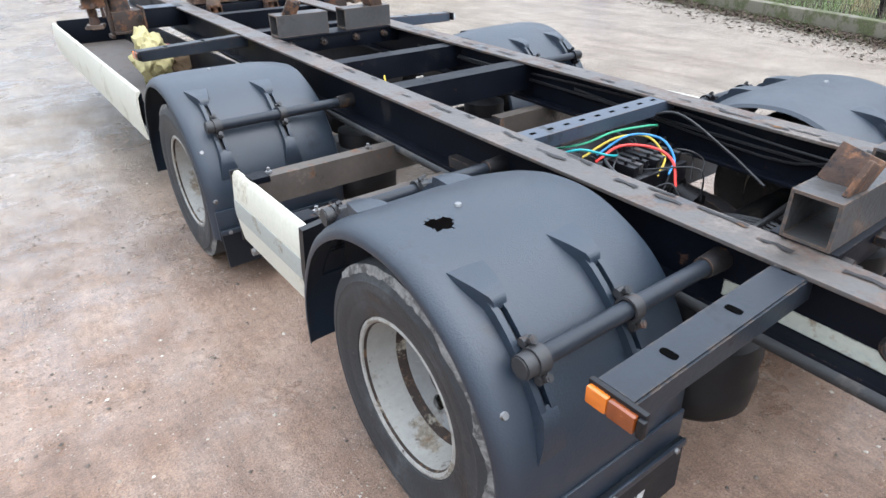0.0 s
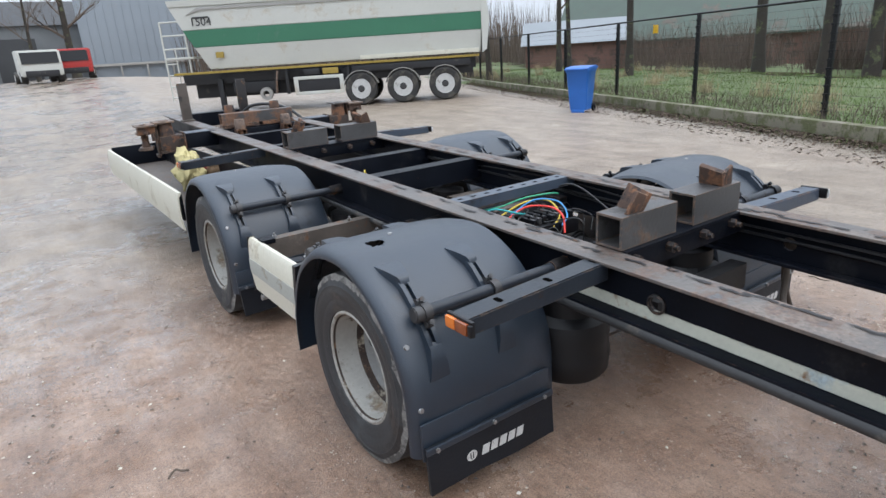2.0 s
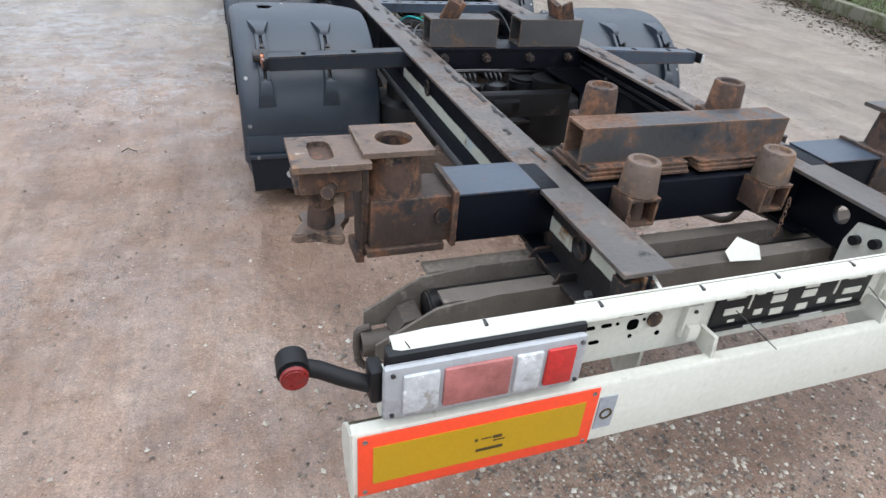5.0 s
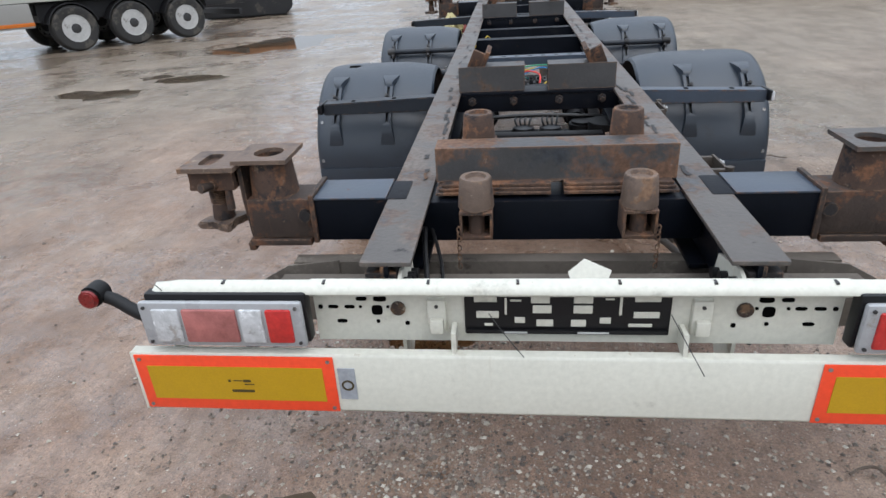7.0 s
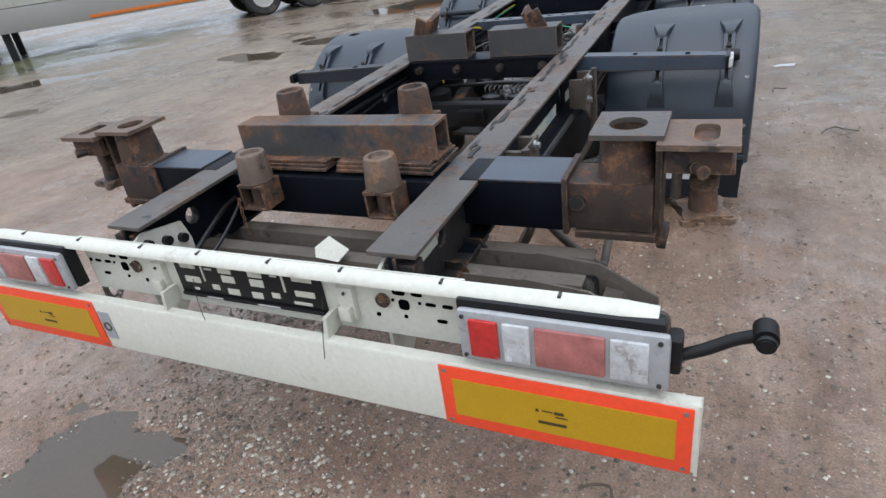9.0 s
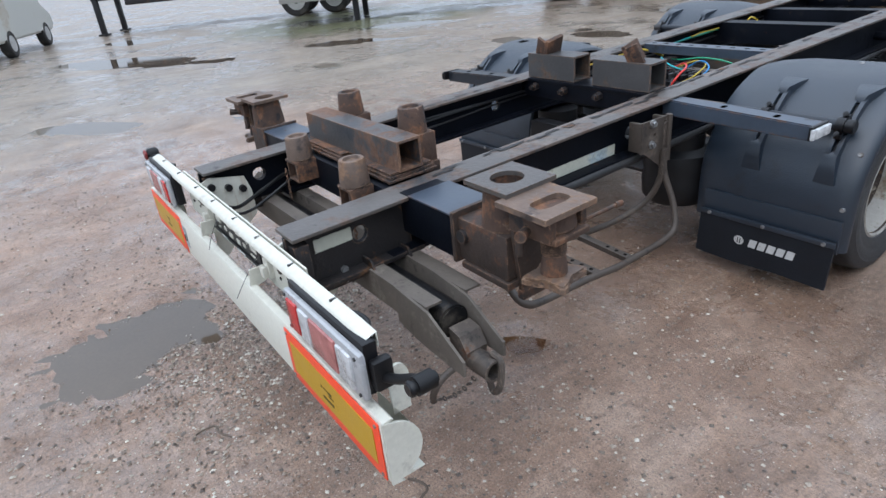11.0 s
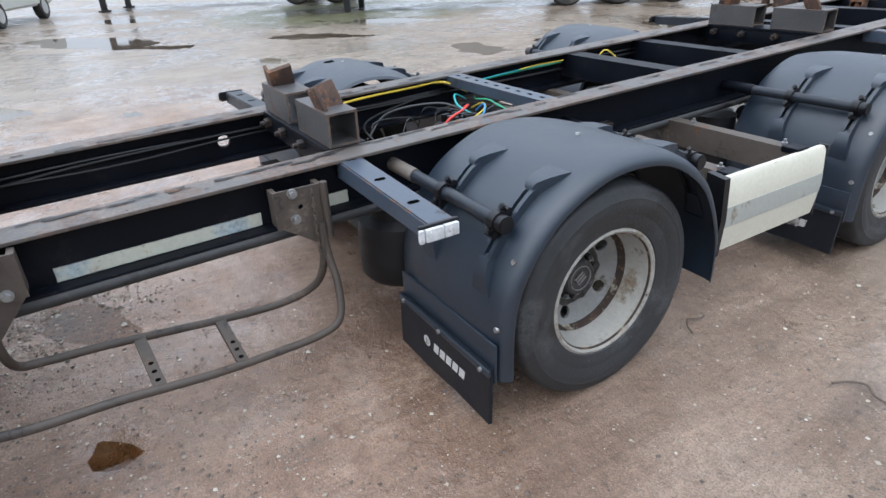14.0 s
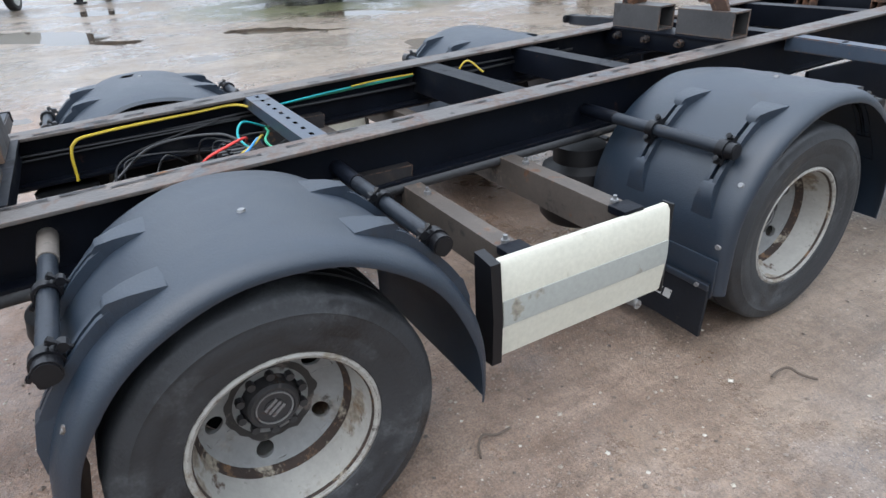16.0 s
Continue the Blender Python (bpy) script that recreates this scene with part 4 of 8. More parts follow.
def mudguard(s, ya, dz, torn):
    base = Matrix.Translation((0, ya, HUB_Z + dz))

    def moved(bm):
        bmesh.ops.transform(bm, matrix=base, verts=bm.verts)
        return bm
    angs = [-14 + 4 * k for k in range(49)] + [184, 188, 192, 196]
    angs = [a for a in angs if a <= 196]
    gx, gd = list(G_X), list(G_D)
    if torn:
        angs = sorted(set(angs) | {80 + 1.0 * k for k in range(24)})
        xs = sorted(set(gx) | {1.07 + 0.0075 * k for k in range(15)})
        gx, gd = xs, [float(np.interp(x, G_X[:-1], G_D[:-1])) if x < 1.303 else 0 for x in xs]
        gx, gd = gx[:-2] + G_X[-2:], gd[:-2] + G_D[-2:]
    bm = bmesh.new()
    grid = []
    for a in angs:
        taper = min(1.0, max(0.0, (a + 14) / 30))
        grid.append([bm.verts.new(guard_point(a, x if x < 1.2 else 1.2 + (x - 1.2), d * (0.45 + 0.55 * taper) + 0.0012 * math.sin(a * 0.21 + x * 9))) for x, d in zip(gx, gd)])
    for p, q in zip(grid, grid[1:]):
        for k in range(len(gx) - 1):
            c = (p[k].co + q[k + 1].co) / 2
            if torn and ((c.x - 1.126) / 0.042) ** 2 + ((c.y + 0.01) / 0.03) ** 2 < 1 + 0.9 * noise.noise((c.x * 38, c.y * 38, 2)) and c.z > 0.3:
                continue
            bm.faces.new((p[k], p[k + 1], q[k + 1], q[k]))
    if torn:
        rng = random.Random(4)
        for v in bm.verts:
            if v.is_boundary and abs(v.co.x - 1.12) < 0.08 and abs(v.co.y) < 0.08 and v.co.z > 0.3:
                v.co += Vector((rng.uniform(-0.003, 0.003), rng.uniform(-0.003, 0.003), rng.uniform(-0.004, 0.001)))
    bmesh.ops.solidify(bm, geom=bm.faces[:], thickness=0.006)
    g = part("mudguard", moved(bm), M["guard"], trailer, "dark blue-grey plastic mudguard" + (" with a torn hole on top" if torn else ""), s)
    # rear apron and flap
    bm = bmesh.new()
    y0 = G_C - G_R
    box(bm, 0.67, 1.285, y0 - 0.012, y0 - 0.002, -0.16, -0.01, 0.003)
    part("apron", moved(bm), M["guard"], g, "", s)
    bm = bmesh.new()
    low = 0.03 if s < 0 else 0.0
    prism(bm, [(0.66, low - 0.335), (0.86, low - 0.338), (1.06, low - 0.326), (1.272, low - 0.33), (1.28, -0.1), (0.67, -0.105)], "y", y0 - 0.028, y0 - 0.014)
    flap = part("mud_flap", moved(bm), M["flap"], g, "black rubber mud flap with a faded white emblem", s)
    bm = bmesh.new()
    box(bm, 0.67, 1.283, y0 - 0.036, y0 - 0.026, -0.125, -0.1, 0.004)
    part("flap_strip", moved(bm), M["guard"], g, "", s)
    for x in (0.72, 0.98, 1.24):
        bm = bmesh.new()
        cyl(bm, (x, y0 - 0.045, -0.112), (x, y0 - 0.034, -0.112), 0.009, seg=6)
        part("bolt", moved(bm), M["zinc"], g, "", s)
    # the emblem: a ring and a row of slanting bars, read the same way on both sides
    bm = bmesh.new()
    e0 = 0.845 if s > 0 else 0.815
    def ex(u):
        return e0 + u if s > 0 else e0 + 0.3 - u
    yy = y0 - 0.0295
    pts = [(0.03 + 0.024 * math.cos(2 * math.pi * k / 20), -0.215 + 0.022 * math.sin(2 * math.pi * k / 20)) for k in range(20)]
    pin = [(0.03 + 0.017 * math.cos(2 * math.pi * k / 20), -0.215 + 0.015 * math.sin(2 * math.pi * k / 20)) for k in range(20)]
    vo, vi = [bm.verts.new((ex(u), yy, v)) for u, v in pts], [bm.verts.new((ex(u), yy, v)) for u, v in pin]
    for k in range(20):
        bm.faces.new((vo[k], vo[(k + 1) % 20], vi[(k + 1) % 20], vi[k]))
    bmesh.ops.solidify(bm, geom=bm.faces[:], thickness=0.002)
    part("emblem_ring", moved(bm), M["mark"], flap, "faded white ring", s)
    bars = [((-0.003, -0.228), (0.003, -0.228), (0.004, -0.2), (-0.004, -0.2), u) for u in (0.018, 0.03, 0.042)]
    bars += [((0, -0.236), (0.034, -0.236), (0.043, -0.196), (0.009, -0.196), 0.075 + 0.043 * k) for k in range(5)]
    for *quad, u in bars:
        bm = bmesh.new()
        bm.faces.new([bm.verts.new((ex(u + du), yy, v)) for du, v in quad])
        bmesh.ops.solidify(bm, geom=bm.faces[:], thickness=0.002)
        part("emblem_bar", moved(bm), M["mark"], flap, "", s)
    # strap seats: a flat shelf that stands off, a split rib under the pole and a foot pad, ahead and behind
    for side in (1, -1):
        for x in (0.86, 1.172):
            def gp(a, dx, off):
                return guard_point(a if side < 0 else 180 - a, x + dx, off + 0.004)

            def strip_of(name, rows, mat):
                bm = bmesh.new()
                rings = [[bm.verts.new(gp(a, dx, off)) for dx, off in ((-w, -0.006), (-w * k, h), (w * k, h), (w, -0.006))] for a, w, k, h in rows]
                for p, q in zip(rings, rings[1:]):
                    for k in range(3):
                        bm.faces.new((p[k], p[k + 1], q[k + 1], q[k]))
                bm.faces.new(rings[0])
                bm.faces.new(rings[-1][::-1])
                part(name, moved(bm), mat, g, "", s)
            strip_of("strap_seat", [(112.5, 0.052, 0.98, -0.001), (116, 0.05, 0.92, 0.012), (120, 0.042, 0.85, 0.026), (124, 0.03, 0.8, 0.038), (125.5, 0.027, 0.7, 0.034), (127, 0.027, 0.7, 0.018)], M["guard"])
            for dx in (-0.0165, 0.0165):
                bm = bmesh.new()
                rings = [[bm.verts.new(gp(a, dx + e, off)) for e, off in ((-0.0105, -0.006), (-0.0085, h), (0.0085, h), (0.0105, -0.006))] for a, h in ((124, 0.022), (128, 0.026), (133, 0.024), (140, 0.022), (147, 0.024), (152, 0.026), (154, 0.02))]
                for p, q in zip(rings, rings[1:]):
                    for k in range(3):
                        bm.faces.new((p[k], p[k + 1], q[k + 1], q[k]))
                bm.faces.new(rings[0])
                bm.faces.new(rings[-1][::-1])
                part("strap_rib", moved(bm), M["guard"], g, "", s)
            strip_of("strap", [(124, 0.0055, 0.9, 0.012), (139, 0.0055, 0.9, 0.014), (154, 0.0055, 0.9, 0.012)], M["black_rubber"])
            strip_of("foot_pad", [(151.5, 0.028, 0.8, 0.02), (154, 0.03, 0.85, 0.03), (160, 0.038, 0.9, 0.02), (166, 0.045, 0.96, 0.0)], M["guard"])
    # poles from the rail, with clamps
    for ang in (140.5, 41):
        p = guard_point(ang, 0, 0.052)
        bm = bmesh.new()
        cyl(bm, (0.475, p[1], p[2]), (1.215, p[1], p[2]), 0.0235, seg=20, bev=0.003)
        pole = part("support_pole", moved(bm), M["arm"], trailer, "black round mudguard support pole", s)
        bm = bmesh.new()
        cyl(bm, (0.474, p[1], p[2]), (0.56 if s < 0 else 0.66, p[1], p[2]), 0.035 if s < 0 else 0.028, 0.03 if s < 0 else 0.027, seg=16)
        part("weld_sleeve", moved(bm), M["dusty"] if s > 0 and ya < 3 and ang > 90 else M["rust_dark"] if s < 0 else M["chassis"], pole, "rusty welded sleeve", s)
        bm = bmesh.new()
        cyl(bm, (1.185, p[1], p[2]), (1.222, p[1], p[2]), 0.029, seg=16, bev=0.004)
        part("end_cap", moved(bm), M["hub"] if s < 0 else M["plastic"], pole, "", s)
        for x in (0.86, 1.172):
            bm = bmesh.new()
            lathe(bm, [(0.034, -0.016), (0.034, 0.016), (0.027, 0.016), (0.027, -0.016)], Matrix.Translation((x, p[1], p[2])), 20, True)
            nrm = Vector((0, p[1] - G_C, p[2])).normalized()
            tan = Vector((0, -nrm.z, nrm.y))
            for d in (-1, 1):
                c = Vector((x, p[1], p[2])) + tan * 0.044 * d
                cyl(bm, c - Vector((0.013, 0, 0)) - nrm * 0.01, c + Vector((0.013, 0, 0)) - nrm * 0.01, 0.012, seg=8)
                cyl(bm, c - nrm * 0.03, c + nrm * 0.022, 0.006, seg=6)
                cyl(bm, c + nrm * 0.01, c + nrm * 0.02, 0.011, seg=6)
            part("clamp", moved(bm), M["hub"] if s < 0 else M["plastic"], pole, "grey bolted clamp" if s < 0 else "", s)
    for ang, x in ((150, 1.262), (176, 1.265), (90, 1.03)):
        q = guard_point(ang, x, -0.008 if x > 1.2 else 0.004)
        n = Vector((0, q[1] - G_C, q[2])).normalized() if ang < 180 else Vector((0, -1, 0))
        bm = bmesh.new()
        cyl(bm, Vector(q) - n * 0.004, Vector(q) + n * 0.006, 0.012, 0.009, seg=10)
        part("rivet", moved(bm), M["zinc"], g, "", s)


for s in (-1, 1):
    for ya in AXLES:
        mudguard(s, ya, 0.0 if ya < 3 else 0.022, s < 0 and ya < 3)


# outrigger arms with clearance lamps
def arm(s, yc):
    bm = bmesh.new()
    z0, z1 = RAIL_TOP + SLOPE * yc - 0.008, RAIL_TOP + SLOPE * yc - 0.031
    prism(bm, [(0.5, z0), (1.17, z1), (1.17, z1 - 0.062), (0.5, z0 - 0.075)], "y", yc - 0.046, yc + 0.046)
    bmesh.ops.bevel(bm, geom=bm.edges[:], offset=0.005, segments=2, affect="EDGES")
    a = part("outrigger_arm", bm, M["blue_grey"] if s > 0 else M["arm"], trailer, "dark painted steel outrigger arm with painted-on black slots", s)
    # black slips on the uncut top face paint the dark of the slots
    for x in (0.535, 0.775, 1.005):
        z = z0 + (z1 - z0) * (x - 0.5) / 0.67
        bm = bmesh.new()
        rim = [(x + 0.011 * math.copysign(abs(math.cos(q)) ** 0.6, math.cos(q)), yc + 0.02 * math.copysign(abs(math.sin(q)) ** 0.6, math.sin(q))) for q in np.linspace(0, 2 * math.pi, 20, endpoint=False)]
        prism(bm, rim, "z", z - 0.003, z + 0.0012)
        part("slot", bm, M["painted_void"], a, "", s)
    bm = bmesh.new()
    box(bm, 1.168, 1.182, yc - 0.08, yc + 0.052, z1 - 0.05, z1 + 0.004, 0.004)
    body = part("marker_lamp", bm, M["plastic"], a, "small side marker lamp", s)
    bm = bmesh.new()
    box(bm, 1.18, 1.196, yc - 0.004, yc + 0.046, z1 - 0.044, z1 - 0.004, 0.005)
    part("lens", bm, M["amber"] if s < 0 else M["clear_lens"], body, "amber reflector" if s < 0 else "", s)
    bm = bmesh.new()
    box(bm, 1.18, 1.196, yc - 0.066, yc - 0.005, z1 - 0.044, z1 - 0.004, 0.005)
    part("lens", bm, M["dark_amber"] if s < 0 else M["clear_lens"], body, "dark amber lens" if s < 0 else "clear lens", s)
    bm = bmesh.new()
    box(bm, 1.178, 1.193, yc - 0.085, yc - 0.068, z1 - 0.046, z1 - 0.004, 0.005)
    part("lamp_end", bm, M["plastic"] if s < 0 else M["clear_lens"], body, "", s)


for s in (-1, 1):
    arm(s, 2.025)
    arm(s, 5.65)


# side panels between the wheels, on two channels
def side_panel(s):
    bm = bmesh.new()
    prof = [(1.222, 0.365), (1.238, 0.37), (1.247, 0.44), (1.25, 0.475), (1.252, 0.52), (1.249, 0.58), (1.24, 0.67), (1.228, 0.686), (1.21, 0.686), (1.21, 0.676), (1.226, 0.672), (1.238, 0.58), (1.24, 0.52), (1.238, 0.45), (1.228, 0.378)]
    prism(bm, prof, "y", 3.278, 3.948)
    p = part("side_panel", bm, M["cream"], trailer, "cream side guard panel with a grey stripe", s)
    bm = bmesh.new()
    prism(bm, [(1.2535, 0.48), (1.2555, 0.52), (1.253, 0.566), (1.25, 0.566), (1.25, 0.48)], "y", 3.281, 3.946)
    part("stripe", bm, M["cream_grey"], p, "faded grey stripe", s)
    bm = bmesh.new()
    prism(bm, [(1.165, 0.345), (1.25, 0.355), (1.258, 0.52), (1.246, 0.69), (1.165, 0.7)], "y", 3.243, 3.276)
    part("end_block", bm, M["plastic"], p, "black end block", s)
    bm = bmesh.new()
    box(bm, 1.2, 1.245, 3.949, 3.96, 0.36, 0.69, 0.003)
    part("end_block", bm, M["plastic"], p, "", s)
    for y, z in ((3.375, 0.675), (3.81, 0.692)):
        bm = bmesh.new()
        prism(bm, [(y - 0.035, z - 0.12), (y - 0.035, z), (y + 0.035, z), (y + 0.035, z - 0.008), (y - 0.027, z - 0.008), (y - 0.027, z - 0.112), (y + 0.02, z - 0.112), (y + 0.02, z - 0.12)], "x", 0.1, 1.208)
        c = part("channel", bm, M["brown_steel"], p, "brown dusty steel channel", s)
        for x in (0.66, 1.13):
            bm = bmesh.new()
            cyl(bm, (x, y, z), (x, y, z + 0.012), 0.014, seg=6)
            cyl(bm, (x, y, z + 0.01), (x, y, z + 0.026), 0.007, seg=8)
            part("bolt", bm, M["zinc"], c, "", s)
        bm = bmesh.new()
        box(bm, 1.14, 1.215, y - 0.04, y + 0.045, z - 0.02, z + 0.006, 0.004)
        part("clip", bm, M["chassis"], c, "", s)
    bm = bmesh.new()
    cyl(bm, (1.21, 3.84, 0.35), (1.25, 3.84, 0.35), 0.016, seg=12)
    cyl(bm, (1.19, 3.84, 0.37), (1.21, 3.84, 0.34), 0.011, seg=8)
    part("catch", bm, M["zinc"], p, "", s)


for s in (-1, 1):
    side_panel(s)


# twist lock ends on their cross members, with the box beam and the bump posts
def lock_station(y0, tail):
    D = y0 - 0.628
    def moved(bm):
        bmesh.ops.translate(bm, vec=(0, D, 0), verts=bm.verts)
        return bm
    bm = bmesh.new()
    box(bm, -0.46, 0.46, 0.535, 0.7, -0.15, -0.012, 0.006)
    cm = part("cross_member", moved(bm), M["chassis"], trailer, "black box-section cross member", 1, True)
    for s in (-1, 1):
        bm = bmesh.new()
        box(bm, 0.478, 0.8, 0.535, 0.7, -0.145, 0.003, 0.006)
        o = part("outrigger", moved(bm), M["chassis"], cm, "", s, True)
        bm = bmesh.new()
        box(bm, 0.545, 0.802, 0.53, 0.705, 0.002, 0.009, 0.003)
        part("cover_plate", moved(bm), M["blue_grey"], cm, "blue-grey painted top plate", s, True)
        bm = bmesh.new()
        box(bm, 0.79, 0.806, 0.525, 0.71, -0.15, 0.02, 0.003)
        end = bm
        bm = bmesh.new()
        box(bm, 0.8, 1.03, 0.545, 0.69, -0.14, 0.0, 0.006)
        lock = part("twist_lock", moved(bm), M["lock"], trailer, "rusty twist lock bracket on the chassis end", s, True)
        part("end_flange", moved(end), M["lock"], lock, "", s, True)
        bm = bmesh.new()
        box(bm, 0.82, 1.04, 0.535, 0.7, -0.165, -0.142, 0.004)
        part("foot_plate", moved(bm), M["lock"], lock, "", s, True)
        bm = bmesh.new()
        holed(bm, (0.865, 1.052, 0.533, 0.722), (0.952, 0.625, 0.05, 0.05), "z", 0.127, 0.141)
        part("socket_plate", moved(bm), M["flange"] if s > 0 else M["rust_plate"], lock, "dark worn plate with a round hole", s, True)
        bm = bmesh.new()
        holed(bm, (1.036, 1.226, 0.505, 0.692), (1.148, 0.6, 0.03, 0.058), "z", 0.112, 0.128, 36, 4)
        part("slot_plate", moved(bm), M["rust_plate"], lock, "light rusty plate with a long slot", s, True)
        bm = bmesh.new()
        lathe(bm, [(0.082, 0.0), (0.07, 0.127), (0.054, 0.127), (0.054, 0.0)], Matrix.Translation((0.952, 0.625, 0)) @ Matrix.Rotation(radians(-90), 4, "Y"), 28, True)
        part("socket_tube", moved(bm), M["rust"], lock, "", s, True)
        bm = bmesh.new()
        prism(bm, [(0.56, 0.13), (0.7, 0.13), (0.69, 0.02), (0.665, -0.19), (0.585, -0.19), (0.56, 0.0)], "x", 1.032, 1.048)
        box(bm, 1.04, 1.065, 0.57, 0.68, -0.2, -0.17, 0.004)
        part("hanger_plate", moved(bm), M["lock"], lock, "", s, True)
        bm = bmesh.new()
        cyl(bm, (1.15, 0.61, 0.055), (1.15, 0.61, 0.113), 0.062, 0.056, 24, 0.004)
        box(bm, 1.055, 1.21, 0.535, 0.56, 0.04, 0.113, 0.004)
        box(bm, 1.055, 1.2, 0.662, 0.682, 0.05, 0.113, 0.004)
        box(bm, 1.06, 1.22, 0.545, 0.675, 0.036, 0.054, 0.005)
        part("lock_housing", moved(bm), M["rust"], lock, "", s, True)
        bm = bmesh.new()
        prof = [(0.034, 0.045)]
        for k in range(9):
            prof += [(0.036, 0.04 - 0.008 * k), (0.029, 0.036 - 0.008 * k)]
        prof += [(0.034, -0.04), (0.037, -0.07), (0.038, -0.1), (0.028, -0.122)]
        lathe(bm, prof, Matrix.Translation((1.15, 0.61, 0)) @ Matrix.Rotation(radians(-90), 4, "Y"), 24)
        part("lock_spindle", moved(bm), M["rust"], lock, "threaded rusty spindle", s, True)
        bm = bmesh.new()
        outline = []
        for k in range(40):
            a = 2 * math.pi * k / 40
            r = 0.052 + 0.042 * max(0, math.cos(4 * (a + 0.5))) ** 1.2
            outline.append((1.15 + r * math.cos(a), 0.61 + r * math.sin(a)))
        prism(bm, outline, "z", -0.112, -0.085)
        bmesh.ops.bevel(bm, geom=[e for e in bm.edges if any(len(f.verts) > 4 for f in e.link_faces)], offset=0.006, segments=2, affect="EDGES")
        part("star_nut", moved(bm), M["rust_plate"], lock, "rusty star-shaped hand nut", s, True)
        bm = bmesh.new()
        cyl(bm, (1.1, 0.59, 0.05), (1.13, 0.53, 0.06), 0.02, 0.016, 12)
        cyl(bm, (1.13, 0.53, 0.06), (1.15, 0.49, 0.065), 0.013, 0.017, 12)
        cyl(bm, (1.085, 0.55, 0.055), (1.085, 0.545, -0.03), 0.012, 0.014, 10)
        part("locking_pin", moved(bm), M["lock"], lock, "", s, True)
        if tail and s > 0:
            bm = bmesh.new()
            cyl(bm, (1.18, 0.7, 0.05), (1.19, 0.82, 0.055), 0.006, seg=10)
            cyl(bm, (1.19, 0.81, 0.055), (1.19, 0.835, 0.055), 0.009, seg=10)
            part("grease_nipple", moved(bm), M["lock"], lock, "", s, True)
        bm = bmesh.new()
        cyl(bm, (0.83, 0.53, -0.055), (0.83, 0.547, -0.055), 0.022, seg=16)
        part("drain_boss", moved(bm), M["rust_dark"], lock, "", s, True)
    bm = bmesh.new()
    hollow(bm, "x", -0.385, 0.385, 0.606, 0.708, 0.03, 0.143, 0.009)
    beam = part("box_beam", moved(bm), M["beam"], trailer, "rusty square box beam with open ends", 1, True)
    for k, (h, w) in enumerate(((0.0, 0.1), (0.011, 0.092), (0.022, 0.085))):
        for x0, x1 in ((-0.385 + 0.01 * k, -0.012), (0.03, 0.385 - 0.008 * k)):
            bm = bmesh.new()
            box(bm, x0, x1, 0.672 - w - 0.015, 0.672 + w, h, h + 0.0095, 0.002)
            part("packing_plate", moved(bm), M["rust"], beam, "", 1, True)
    for s in (-1, 1):
        for yy, top, lo, kind in ((0.487, 0.092, -0.008, 0), (0.765, 0.217, 0.118, 1)):
            bm = bmesh.new()
            lathe(bm, [(0.002, top - 0.012), (0.03, top - 0.012), (0.034, top), (0.046, top), (0.05, top - 0.006), (0.056, lo + 0.02), (0.057, lo + 0.004), (0.05, lo), (0.002, lo)], Matrix.Translation((0.249, yy, 0)) @ Matrix.Rotation(radians(-90), 4, "Y"), 28)
            post = part("bump_post", moved(bm), M["rust_plate"] if kind == 0 else M["rust"], trailer, "worn tapered steel bump post", s, True)
            bm = bmesh.new()
            if kind:
                holed(bm, (0.195, 0.303, 0.005, 0.118), (0.249, 0.06, 0.02, 0.02), "y", 0.715 + 0.1, 0.715 + 0.108)
                box(bm, 0.195, 0.303, 0.715, 0.722, 0.005, 0.118)
                box(bm, 0.187, 0.195, 0.712, 0.825, 0.0, 0.118, 0.002)
                box(bm, 0.303, 0.311, 0.712, 0.825, 0.0, 0.118, 0.002)
                box(bm, 0.19, 0.308, 0.715, 0.822, 0.11, 0.119)
                box(bm, 0.18, 0.32, 0.69, 0.83, -0.05, 0.004, 0.003)
            else:
                box(bm, 0.198, 0.3, 0.435, 0.535, -0.018, -0.007, 0.003)
                box(bm, 0.198, 0.206, 0.44, 0.537, -0.1, -0.012, 0.002)
                box(bm, 0.292, 0.3, 0.44, 0.537, -0.1, -0.012, 0.002)
                box(bm, 0.2, 0.298, 0.44, 0.537, -0.1, -0.09, 0.002)
                cyl(bm, (0.249, 0.48, -0.09), (0.249, 0.48, -0.01), 0.026, seg=14)
            part("post_bracket", moved(bm), M["rust"], post, "", s, True)
            if not kind:
                bm = bmesh.new()
                for k in range(9):
                    c = Vector((0.302 + 0.004 * (k % 2), 0.43, -0.06 - 0.016 * k))
                    m = Matrix.Translation(c) @ Matrix.Rotation(radians(90 * (k % 2)), 4, "Z")
                    tube(bm, [m @ Vector(q) for q in ((0, 0, 0.011), (0.006, 0, 0), (0, 0, -0.011), (-0.006, 0, 0), (0, 0, 0.0105))], 0.0022, 5, 3)
                part("chain", moved(bm), M["rust"], post, "short rusty hanging chain", s, True)
    return cm


lock_station(0.628, True)
lock_station(7.15, False)


